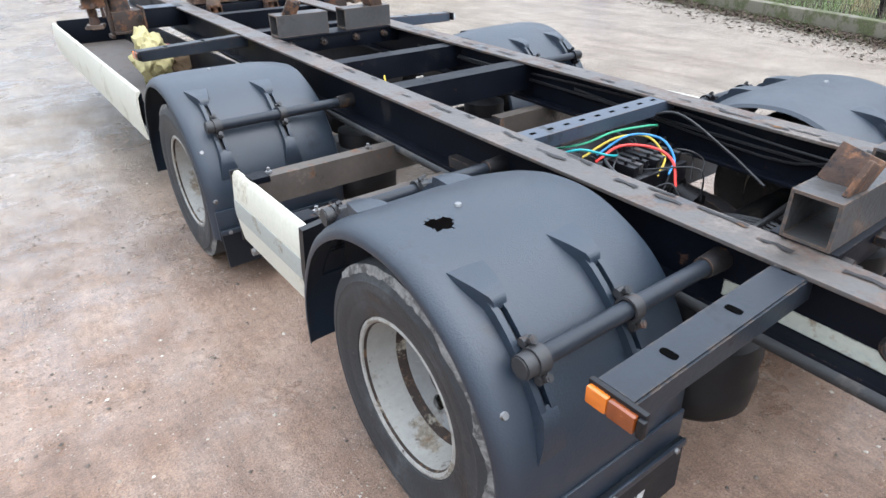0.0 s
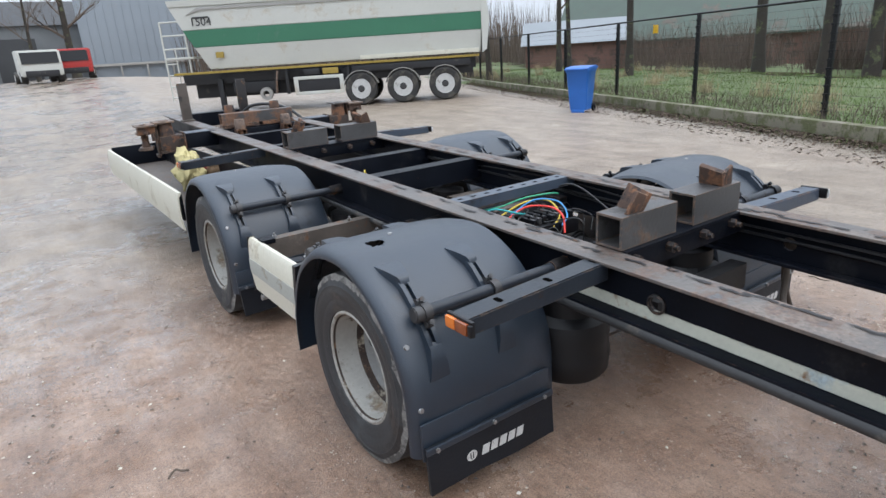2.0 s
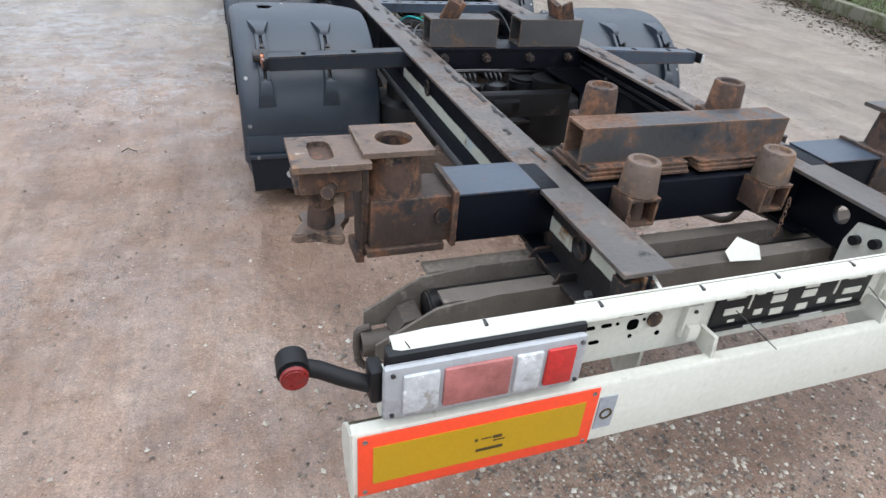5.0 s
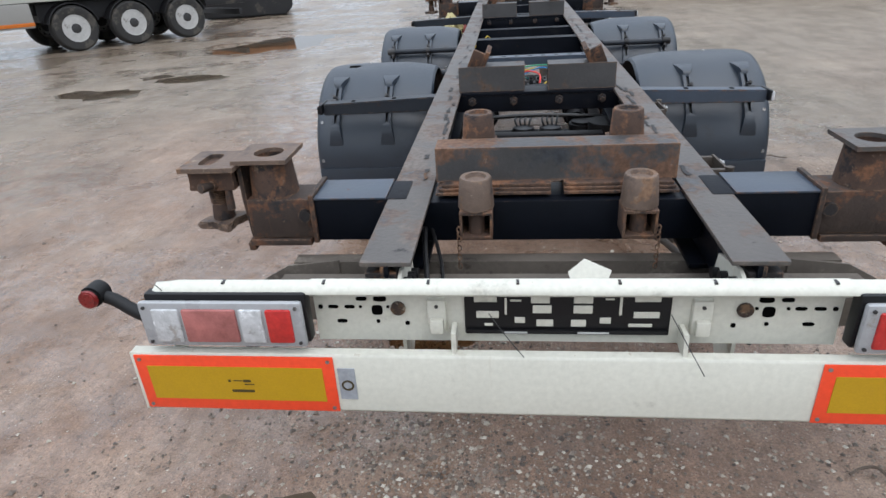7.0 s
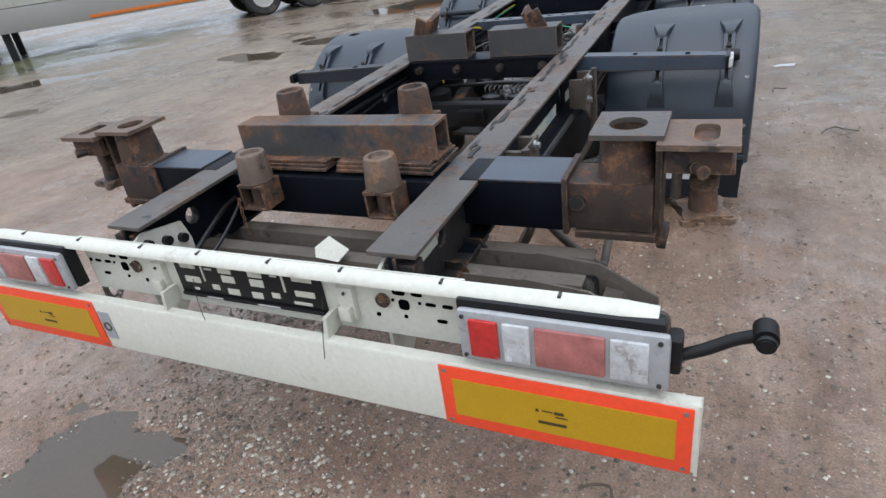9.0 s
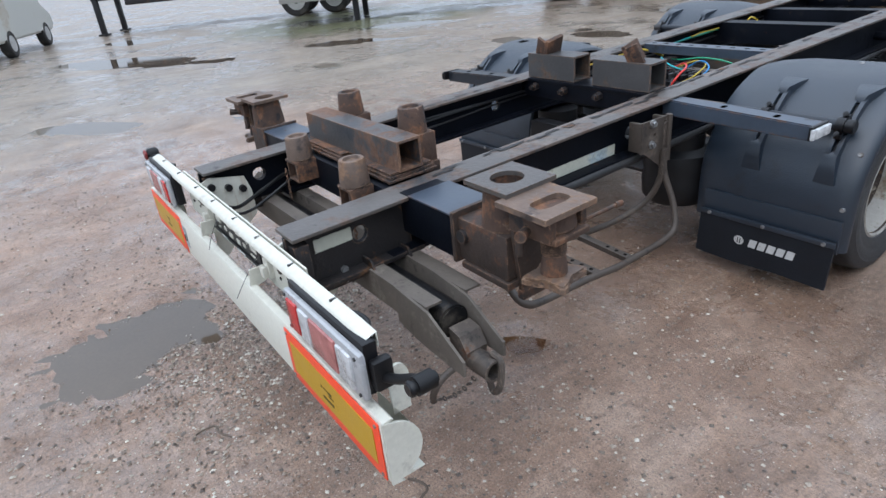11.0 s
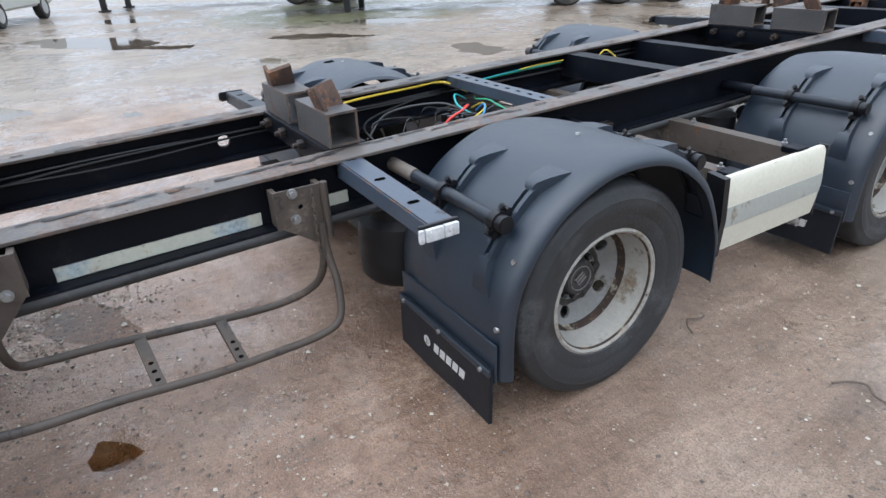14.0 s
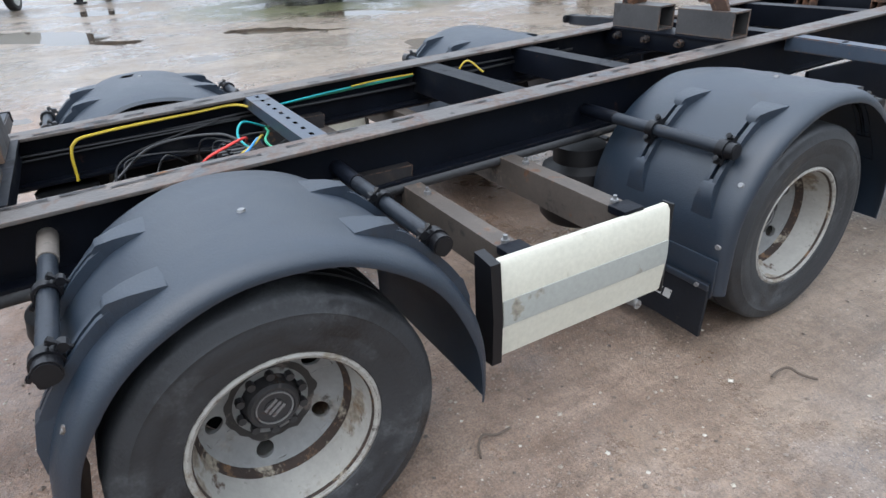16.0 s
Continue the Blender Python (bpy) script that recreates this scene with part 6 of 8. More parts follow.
        ear = part("ear_plate", bm, M["white"], ub, "white ear plate with a painted-on black hole", s)
        # a black disc through the solid plate paints the dark of the hole
        bm = bmesh.new()
        cyl(bm, (1.0985, 0.105, 0.6), (1.1095, 0.105, 0.6), 0.012, seg=14)
        part("painted_ear_hole", bm, M["black_rubber"], ear, "", s)
        # marking plate
        bm = bmesh.new()
        box(bm, 0.615, 1.18, -0.0045, -0.001, 0.385, 0.566, 0.0015)
        pl = part("marking_plate", bm, M["orange"], trailer, "red-bordered yellow reflective marking plate", s)
        bm = bmesh.new()
        box(bm, 0.648, 1.148, -0.0062, -0.004, 0.42, 0.531)
        part("yellow_field", bm, M["yellow"], pl, "plain yellow field", s)
        for x in (0.63, 1.165):
            for z in (0.398, 0.552):
                bm = bmesh.new()
                cyl(bm, (x, -0.007, z), (x, -0.004, z), 0.0055, seg=10)
                part("rivet", bm, M["zinc"], pl, "", s)
        for x0, x1, z0, z1 in ((-0.03, 0.035, 0.448, 0.456), (-0.035, -0.028, 0.482, 0.49), (-0.02, 0.005, 0.485, 0.488), (0.008, 0.03, 0.482, 0.49), (0.01, 0.038, 0.473, 0.476)):
            bm = bmesh.new()
            cxp = 0.885
            lo, hi = (cxp + x0, cxp + x1) if s > 0 else (cxp - x1, cxp - x0)
            box(bm, lo, hi, -0.0075, -0.006, z0, z1)
            part("faded_print", bm, M["print"], pl, "", s)
    bm = bmesh.new()
    box(bm, -0.607, -0.56, -0.003, 0.0, 0.428, 0.53)
    stk = part("sticker", bm, M["sticker"], ub, "grey square type sticker")
    bm = bmesh.new()
    lathe(bm, [(0.017, -0.001), (0.017, 0.001), (0.012, 0.001), (0.012, -0.001)], Matrix.Translation((-0.583, -0.004, 0.475)) @ Matrix.Rotation(radians(90), 4, "Z"), 20, True)
    part("ring_print", bm, M["print"], stk)
    # loose thin wires that stick out
    for x, y1, z1, dx in ((0.262, -0.05, 0.56, 0.06), (-0.2, -0.01, 0.58, 0.09), (-1.02, 0.03, 0.77, -0.06)):
        bm = bmesh.new()
        tube(bm, [(x, 0.07, 0.66), (x + dx * 0.5, 0.03 + y1 * 0.5, (0.66 + z1) / 2), (x + dx, y1, z1)], 0.0013, 5, 5)
        part("stray_wire", bm, M["hose_black"], hold)
    # lower channels behind the beam, with sockets at their ends
    for y, z in ((0.355, 0.6), (0.505, 0.597)):
        bm = bmesh.new()
        prism(bm, [(y - 0.008, z - 0.1), (y - 0.008, z), (y + 0.05, z), (y + 0.05, z - 0.008), (y, z - 0.008), (y, z - 0.092), (y + 0.05, z - 0.092), (y + 0.05, z - 0.1)], "x", -0.88, 0.88)
        ch = part("lower_channel", bm, M["dusty"], trailer, "dusty brown lower channel")
        for s in (-1, 1):
            bm = bmesh.new()
            prism(bm, [(0.72, z + 0.01), (0.9, z - 0.01), (1.06, z - 0.1), (1.06, z - 0.15), (0.98, z - 0.15), (0.82, z - 0.14), (0.72, z - 0.12)], "y", y - 0.018, y - 0.009)
            part("end_cheek", bm, M["dusty"], ch, "", s)
            bm = bmesh.new()
            prism(bm, [(0.47, z), (0.56, z), (0.54, z + 0.03), (0.47, z + 0.03)], "y", y, y + 0.008)
            part("hanger", bm, M["rust_dark"], ch, "", s)
    for s in (-1, 1):
        bm = bmesh.new()
        lathe(bm, [(0.036, -0.05), (0.036, 0.05), (0.028, 0.05), (0.028, -0.05)], Matrix.Translation((1.03, 0.435, 0.43)), 24, True)
        prism(bm, [(0.92, 0.525), (0.97, 0.515), (1.0, 0.47), (0.99, 0.42), (0.92, 0.42)], "y", 0.395, 0.475)
        sk = part("draw_socket", bm, M["brown_steel"], trailer, "brown steel socket tube with a bent hook", s)
        bm = bmesh.new()
        tube(bm, [(1.05, 0.45, 0.475), (1.085, 0.455, 0.455), (1.085, 0.445, 0.37), (1.06, 0.44, 0.345), (1.045, 0.435, 0.4)], 0.011, 8, 5)
        part("hook", bm, M["brown_steel"], sk, "", s)
        bm = bmesh.new()
        tube(bm, [(1.0, 0.37, 0.45), (1.0, 0.3, 0.43), (0.985, 0.275, 0.38), (0.97, 0.28, 0.34)], 0.011, 8, 5)
        part("crank_rod", bm, M["brown_steel"], sk, "", s)
        bm = bmesh.new()
        for k in range(12):
            a = k / 11
            c = Vector((0.97 + 0.08 * a, 0.285 + 0.15 * a, 0.34 - 0.04 * math.sin(math.pi * a) + 0.12 * a))
            m = Matrix.Translation(c) @ Matrix.Rotation(radians(60), 4, "Y") @ Matrix.Rotation(radians(90 * (k % 2)), 4, "Z")
            tube(bm, [m @ Vector(q) for q in ((0, 0, 0.013), (0.007, 0, 0), (0, 0, -0.013), (-0.007, 0, 0), (0, 0, 0.0125))], 0.0026, 5, 3)
        part("chain", bm, M["brown_steel"], sk, "", s)
    bm = bmesh.new()
    cyl(bm, (-0.9, 0.432, 0.52), (0.9, 0.432, 0.52), 0.055, seg=24, bev=0.006)
    part("roller", bm, M["tank"], trailer, "black roller between the lower channels")
    bm = bmesh.new()
    vs = [bm.verts.new(p) for p in ((0.04, 0.34, 0.605), (0.14, 0.32, 0.61), (0.16, 0.36, 0.635), (0.08, 0.38, 0.665), (0.03, 0.36, 0.63))]
    bm.faces.new(vs)
    bmesh.ops.solidify(bm, geom=bm.faces[:], thickness=0.004)
    part("plastic_scrap", bm, M["white"], trailer, "torn piece of white plastic")


rear_end()


# folding access ladder on one side
def ladder():
    lad = None
    for y0, y1 in ((0.79, 0.955), (1.7, 1.88)):
        bm = bmesh.new()
        holed(bm, (y0, y1, 0.665, 0.805), ((y0 + y1) / 2, 0.735, 0.01, 0.01), "x", 0.598, 0.606)
        prism(bm, [(y0 + 0.02, 0.665), (y1, 0.665), (y1, 0.59), (y1 - 0.04, 0.58)] if y0 > 1 else [(y0, 0.665), (y1 - 0.01, 0.665), (y0 + 0.06, 0.55), (y0, 0.5)], "x", 0.598, 0.606)
        box(bm, 0.536, 0.6, y0, y0 + 0.02, 0.67, 0.8, 0.002)
        box(bm, 0.536, 0.6, y1 - 0.02, y1, 0.67, 0.8, 0.002)
        ye = y1 if y0 > 1 else y0
        tube(bm, [(0.61, ye, 0.81), (0.612, ye, 0.6)], 0.014, 10, 1)
        if lad is None:
            lad = part("access_ladder", bm, M["ladder"], trailer, "brown tubular access ladder folded under the rail")
        else:
            part("ladder_bracket", bm, M["ladder"], lad)
    for pts in (
        [(0.61, 0.84, 0.66), (0.6, 0.835, 0.52), (0.56, 0.85, 0.43), (0.53, 0.92, 0.4), (0.51, 1.1, 0.378), (0.48, 1.3, 0.34), (0.47, 1.55, 0.31), (0.49, 1.72, 0.32), (0.56, 1.82, 0.4), (0.61, 1.845, 0.52), (0.612, 1.85, 0.66)],
        [(0.61, 0.83, 0.64), (0.68, 0.79, 0.54), (0.8, 0.75, 0.46), (0.85, 0.77, 0.415), (0.845, 0.86, 0.385), (0.82, 1.1, 0.36), (0.78, 1.35, 0.31), (0.74, 1.6, 0.28), (0.72, 1.76, 0.275), (0.71, 1.84, 0.31), (0.67, 1.865, 0.42), (0.62, 1.86, 0.54), (0.612, 1.855, 0.66)]):
        bm = bmesh.new()
        tube(bm, pts, 0.0145, 12, 5)
        part("ladder_tube", bm, M["ladder"], lad)
    for a, b in (((0.505, 1.19, 0.362), (0.803, 1.21, 0.343)), ((0.474, 1.46, 0.32), (0.762, 1.47, 0.296))):
        a, b = Vector(a), Vector(b)
        bm = bmesh.new()
        d = (b - a)
        m = Matrix.Translation(a) @ d.to_track_quat("X", "Z").to_matrix().to_4x4()
        box(bm, 0, d.length, -0.019, 0.019, -0.004, 0.004, 0.002)
        box(bm, 0, d.length, -0.019, -0.015, -0.018, 0.0)
        box(bm, 0, d.length, 0.015, 0.019, -0.018, 0.0)
        bmesh.ops.transform(bm, matrix=m, verts=bm.verts)
        rg = part("rung", bm, M["ladder"], lad, "flat rung with painted-on black holes")
        # black discs laid on the solid rung paint the dark of holes
        for k in range(3):
            bm = bmesh.new()
            c = m @ Vector((d.length * (0.55 + 0.16 * k), 0, 0.004))
            cyl(bm, c, c + Vector((0, 0, 0.0015)), 0.0085, seg=12)
            part("painted_hole", bm, M["painted_void"], rg)
    for y, z in ((0.9, 0.785), (0.905, 0.685), (1.766, 0.79), (1.766, 0.695)):
        bm = bmesh.new()
        cyl(bm, (0.606, y, z), (0.614, y, z), 0.018, seg=16)
        cyl(bm, (0.612, y, z), (0.626, y, z), 0.012, seg=6)
        part("bolt", bm, M["zinc"], lad)
    bm = bmesh.new()
    for k in range(15):
        c = Vector((0.628, 1.83, 0.79 - 0.017 * k))
        m = Matrix.Translation(c) @ Matrix.Rotation(radians(90 * (k % 2)), 4, "Z")
        tube(bm, [m @ Vector(q) for q in ((0, 0, 0.012), (0.006, 0, 0), (0, 0, -0.012), (-0.006, 0, 0), (0, 0, 0.0115))], 0.0024, 5, 3)
    part("chain", bm, M["ladder"], lad, "thin brown chain")


ladder()


# front end: long side panel, tray, upright posts
def front_end():
    for s in (-1, 1):
        bm = bmesh.new()
        prism(bm, [(1.222, 0.4), (1.24, 0.405), (1.25, 0.5), (1.252, 0.58), (1.244, 0.7), (1.232, 0.742), (1.21, 0.745), (1.21, 0.735), (1.232, 0.7), (1.24, 0.58), (1.238, 0.5), (1.228, 0.41)], "y", 5.66, 9.5)
        for v in bm.verts:
            v.co.z = 0.378 + (v.co.z - 0.4) / 0.345 * 0.312
        p = part("front_side_panel", bm, M["cream"], trailer, "long cream side guard panel", s)
        bm = bmesh.new()
        box(bm, 0.56, 1.21, 5.75, 9.4, 0.44, 0.46, 0.003)
        box(bm, 1.19, 1.209, 5.75, 9.4, 0.46, 0.655, 0.003)
        box(bm, 0.56, 0.58, 5.75, 9.4, 0.46, 0.76, 0.003)
        box(bm, 0.56, 1.2, 9.38, 9.4, 0.46, 0.72, 0.003)
        tray = part("storage_tray", bm, M["chassis"], trailer, "black open storage tray", s)
        bm = bmesh.new()
        box(bm, 0.585, 1.185, 5.77, 9.37, 0.461, 0.47)
        part("tray_floor", bm, M["brown_steel"], tray, "grey dusty floor sheet", s)
    for x in (-0.48, 0.2):
        bm = bmesh.new()
        box(bm, x - 0.055, x + 0.055, 8.18, 8.215, 0.0, 0.43, 0.005)
        box(bm, x - 0.07, x + 0.07, 8.14, 8.25, 0.0, 0.02, 0.004)
        part("stop_post", bm, M["rust_dark"] if x > 0 else M["brown_steel"], trailer, "upright rusty flat steel post", 1, True)
    bm = bmesh.new()
    tube(bm, [(0.1, 8.2, 1.0), (0.25, 8.1, 1.14), (0.45, 7.9, 1.15), (0.6, 7.7, 1.07), (0.7, 7.5, 0.92)], 0.018, 10, 6)
    part("brake_hose", bm, M["hose_black"], nest, "thick black hose")


front_end()


# ---- loose things by the trailer ----
def cloth_bundle():
    rag = thing("rag_bundle", "crumpled yellow cloth with a red glove on the storage tray", "cloth")
    for nm, c, cx, cy, cz, sx, sy, sz, seed in (("yellow_cloth", "rag_yellow", -0.87, 6.85, 0.69, 0.13, 0.16, 0.2, 1), ("red_glove", "rag_red", -0.75, 6.9, 0.68, 0.06, 0.07, 0.07, 2), ("brown_strap", "rag_brown", -0.63, 6.9, 0.6, 0.14, 0.08, 0.13, 3)):
        bm = bmesh.new()
        bmesh.ops.create_icosphere(bm, subdivisions=4, radius=1.0)
        for v in bm.verts:
            d = 1 + 0.5 * noise.noise(v.co * 1.7 + Vector((seed * 9, 0, 0))) + 0.4 * abs(noise.noise(v.co * 3.5 + Vector((seed, 5, 0)))) - 0.1
            v.co = Vector((cx + v.co.x * sx * d, cy + v.co.y * sy * d, cz + v.co.z * sz * d))
        part(nm, bm, M[c], rag)


M["rag_yellow"] = material("yellow_cloth", (0.46, 0.4, 0.2), 0.9, spread=0.2, scale=20, bump=0.3)
M["rag_red"] = material("red_cloth", (0.3, 0.08, 0.07), 0.9, spread=0.3, scale=20, bump=0.3)
M["rag_brown"] = material("brown_strap", (0.14, 0.09, 0.05), 0.9, spread=0.3, scale=20, bump=0.3)
cloth_bundle()


# ---- wheelie bin ----
M["bin"] = material("bin_blue", (0.02, 0.12, 0.42), 0.42, spread=0.1, scale=4, bump=0.05, patches=(((0.05, 0.15, 0.4), 0.2, 3, 0.6),))


def wheelie_bin():
    b = thing("wheelie_bin", "blue plastic wheelie bin standing by the kerb", "bin")
    bm = bmesh.new()
    secs = ((0.06, 0.2, 0.24), (0.5, 0.235, 0.28), (0.93, 0.265, 0.315), (0.96, 0.285, 0.335), (1.0, 0.285, 0.335))
    rings = []
    for z, a, d in secs:
        rings.append([bm.verts.new((sx * (a - (0.03 if c else 0)), sy * (d - (0 if c else 0.03)), z)) for sx, sy, c in ((1, 1, 0), (1, 1, 1), (-1, 1, 1), (-1, 1, 0), (-1, -1, 0), (-1, -1, 1), (1, -1, 1), (1, -1, 0))])
    for p, q in zip(rings, rings[1:]):
        for k in range(8):
            bm.faces.new((p[k], p[(k + 1) % 8], q[(k + 1) % 8], q[k]))
    bm.faces.new(rings[0])
    bm.faces.new(rings[-1])
    part("bin_body", bm, M["bin"], b)
    bm = bmesh.new()
    prism(bm, [(-0.37, 1.0), (-0.37, 1.025), (-0.3, 1.06), (0.2, 1.085), (0.34, 1.06), (0.4, 1.05), (0.4, 1.03), (0.34, 1.0)], "x", -0.3, 0.3)
    bmesh.ops.bevel(bm, geom=bm.edges[:], offset=0.012, segments=2, affect="EDGES")
    part("bin_lid", bm, M["bin"], b)
    bm = bmesh.new()
    cyl(bm, (-0.27, 0.39, 1.03), (0.27, 0.39, 1.03), 0.016, seg=12)
    part("bin_handle", bm, M["bin"], b)
    for s in (-1, 1):
        bm = bmesh.new()
        lathe(bm, [(0.1, -0.025), (0.1, 0.025), (0.05, 0.025), (0.05, -0.025)], Matrix.Translation((s * 0.24, 0.24, 0.1)), 24, True)
        part("bin_wheel", bm, M["black_rubber"], b)
    bm = bmesh.new()
    box(bm, -0.16, 0.16, -0.26, -0.2, 0.0, 0.07, 0.01)
    part("bin_foot", bm, M["bin"], b)
    b.matrix_basis = pose(9.25, 10.98, ground_z(9.25, 10.98), 0, 0, -66)


wheelie_bin()

# ---- parked semi-trailers ----
M["body_white"] = material("tipper_white", (0.5, 0.5, 0.46), 0.45, spread=0.06, scale=0.8, bump=0.05, patches=(((0.45, 0.41, 0.34), 0.28, 0.9, 0.6), ((0.33, 0.24, 0.16), 0.06, 3, 0.8)))
M["body_green"] = material("tipper_green", (0.035, 0.15, 0.085), 0.45, spread=0.1, scale=1, bump=0.05, patches=(((0.08, 0.17, 0.12), 0.2, 1.5, 0.6),))
M["body_grey"] = material("tipper_grey", (0.3, 0.29, 0.27), 0.5, spread=0.1, scale=1, bump=0.05)
M["sill_yellow"] = material("yellow_edge", (0.3, 0.21, 0.04), 0.6, spread=0.2, scale=2, bump=0.1)
M["dark_frame"] = material("trailer_frame", (0.014, 0.014, 0.016), 0.55, spread=0.4, scale=2, bump=0.2, patches=(((0.08, 0.07, 0.06), 0.24, 2, 0.85),))
M["alloy"] = material("dull_alloy", (0.48, 0.475, 0.46), 0.5, metal=0.2, spread=0.15, scale=10, patches=(((0.22, 0.2, 0.18), 0.3, 6, 0.8),))
M["far_tyre"] = material("dusty_tyre", (0.03, 0.029, 0.028), 0.85, spread=0.3, scale=4, patches=(((0.08, 0.072, 0.062), 0.4, 3, 0.9),))


def big_wheel_meshes():
    bm = bmesh.new()
    lathe(bm, [(0.3, -0.17), (0.34, -0.19), (0.47, -0.185), (0.51, -0.15), (0.52, -0.12), (0.52, 0.12), (0.51, 0.15), (0.47, 0.185), (0.34, 0.19), (0.3, 0.17)], seg=40, closed=True)
    t = mesh_of("tyre", bm, M["far_tyre"])
    bm = bmesh.new()
    lathe(bm, [(0.31, 0.18), (0.3, 0.19), (0.285, 0.18), (0.27, 0.1), (0.24, 0.08), (0.17, 0.1), (0.145, 0.1)], seg=36)
    for k in range(10):
        a = 2 * math.pi * k / 10
        cyl(bm, (0.1, 0.165 * math.cos(a), 0.165 * math.sin(a)), (0.125, 0.165 * math.cos(a), 0.165 * math.sin(a)), 0.014, seg=6)
    r = mesh_of("rim", bm, M["alloy"])
    bm = bmesh.new()
    lathe(bm, [(0.144, 0.09), (0.14, 0.11), (0.13, 0.17), (0.1, 0.185), (0.03, 0.185)], seg=28)
    c = mesh_of("hub", bm, M["hub"])
    # a black disc proud of the rim paints the dark of a hand hole
    bm = bmesh.new()
    cyl(bm, (0.084, 0.215, 0), (0.098, 0.215, 0), 0.026, seg=12)
    h = mesh_of("painted_vent", bm, M["black_rubber"])
    return t, r, h, c


BIG = big_wheel_meshes()


def put_wheel(owner, x, y, side):
    """local x along the vehicle, y to the near side"""
    w = shared("wheel", BIG[1], owner, pose(x, y, 0.52, 0, 0, 90 * side))
    shared("tyre", BIG[0], w, Matrix())
    shared("hub", BIG[3], w, Matrix())
    for k in range(10):
        shared("painted_vent", BIG[2], w, Matrix.Rotation(radians(36 * k + 18), 4, "X"))


def wheel_arc(x, y0, y1, r0=0.56, r1=0.585):
    bm = bmesh.new()
    outer = [(x + r1 * math.cos(a), 0.52 + r1 * math.sin(a)) for a in np.linspace(0.25, math.pi - 0.25, 20)]
    inner = [(x + r0 * math.cos(a), 0.52 + r0 * math.sin(a)) for a in np.linspace(math.pi - 0.25, 0.25, 20)]
    prism(bm, outer + inner, "y", y0, y1)
    return bm


def tipper():
    v = thing("tipper_semi_trailer", "white and green tipper semi-trailer parked on the gravel", "semi-trailer")
    # hull: bottom narrower than the top, ends slanting
    def hull(z0, z1, fx0, fx1, rx0, rx1, in0, in1, mat, nm, lab=""):
        bm = bmesh.new()
        lo = [bm.verts.new(p) for p in ((rx0, -in0, z0), (fx0, -in0, z0), (fx0, -2.5 + in0, z0), (rx0, -2.5 + in0, z0))]
        hi = [bm.verts.new(p) for p in ((rx1, -in1, z1), (fx1, -in1, z1), (fx1, -2.5 + in1, z1), (rx1, -2.5 + in1, z1))]
        bm.faces.new(lo)
        bm.faces.new(hi)
        for k in range(4):
            bm.faces.new((lo[k], lo[(k + 1) % 4], hi[(k + 1) % 4], hi[k]))
        bmesh.ops.bevel(bm, geom=bm.edges[:], offset=0.02, segments=2, affect="EDGES")
        return part(nm, bm, mat, v, lab)
    h = hull(1.42, 2.1, 6.15, 6.5, -2.55, -2.6, 0.14, 0.04, M["body_white"], "lower_hull", "white lower hull")
    hull(2.1, 2.62, 6.5, 6.78, -2.6, -2.62, 0.038, 0.03, M["body_green"], "green_band", "green band")
    hull(2.62, 3.3, 6.78, 7.1, -2.62, -2.66, 0.03, 0.02, M["body_white"], "upper_hull", "white upper hull")
    hull(3.3, 3.5, 7.1, 7.15, -2.66, -2.7, 0.0, -0.02, M["body_white"], "top_rim")
    bm = bmesh.new()
    prism(bm, [(6.6, 3.05), (6.2, 3.27), (-2.4, 3.27), (-2.55, 3.1), (-2.4, 3.19), (6.1, 3.19)], "y", -0.02, 0.012)
    part("side_crease", bm, M["body_grey"], v)
    bm = bmesh.new()
    prism(bm, [(-2.6, 1.4), (-2.75, 1.5), (-2.85, 2.4), (-2.72, 3.5), (-2.6, 3.5)], "y", -2.5, 0.0)
    part("tailgate", bm, M["body_white"], v, "white tailgate")
    bm = bmesh.new()
    box(bm, -2.5, 1.3, -0.1, 0.02, 1.42, 1.55, 0.01)
    part("rust_sill", bm, M["cream"], v, "stained sill")
    bm = bmesh.new()
    box(bm, -2.5, 7.3, -0.12, -0.02, 1.29, 1.36, 0.01)
    part("chassis_edge", bm, M["sill_yellow"], v, "faded yellow chassis edge")
    # block at x 3.6 to 7: added dark mass for shade and underbody parts
    for nm, dims in (("chassis_rail", (-2.4, 7.2, -0.63, -0.47, 0.95, 1.3)), ("chassis_rail", (-2.4, 7.2, -2.03, -1.87, 0.95, 1.3)), ("axle_frame", (-2.3, 2.0, -2.2, -0.3, 0.8, 1.2)), ("underside_dark_block", (3.6, 7.0, -2.15, -0.9, 0.5, 1.2)), ("side_frame", (-2.2, 1.6, -0.35, -0.06, 1.05, 1.26))):
        bm = bmesh.new()
        box(bm, *dims, 0.01)
        part(nm, bm, M["dark_frame"], v)
    bm = bmesh.new()
    box(bm, 1.9, 3.5, -0.1, -0.04, 0.45, 1.02, 0.02)
    bx = part("side_guard", bm, M["dark_frame"], v)
    bm = bmesh.new()
    for a in ((1.9, 3.5, 0.45, 0.55), (1.9, 3.5, 0.92, 1.02), (1.9, 2.03, 0.55, 0.92), (3.37, 3.5, 0.55, 0.92)):
        box(bm, a[0], a[1], -0.04, 0.0, a[2], a[3], 0.006)
    part("white_frame", bm, M["body_white"], bx, "white frame")
    for x in (1.35, 1.75, 3.75):
        bm = bmesh.new()
        box(bm, x - 0.05, x + 0.05, -0.25, -0.15, 0.5, 1.28, 0.01)
        part("bracket", bm, M["dark_frame"], v)
    for x, mat in ((2.9, M["dark_frame"]), (2.3, M["sill_yellow"])):
        bm = bmesh.new()
        box(bm, x - 0.25, x + 0.25, -0.09, -0.03, 1.06, 1.24, 0.01)
        part("control_box", bm, mat, v)
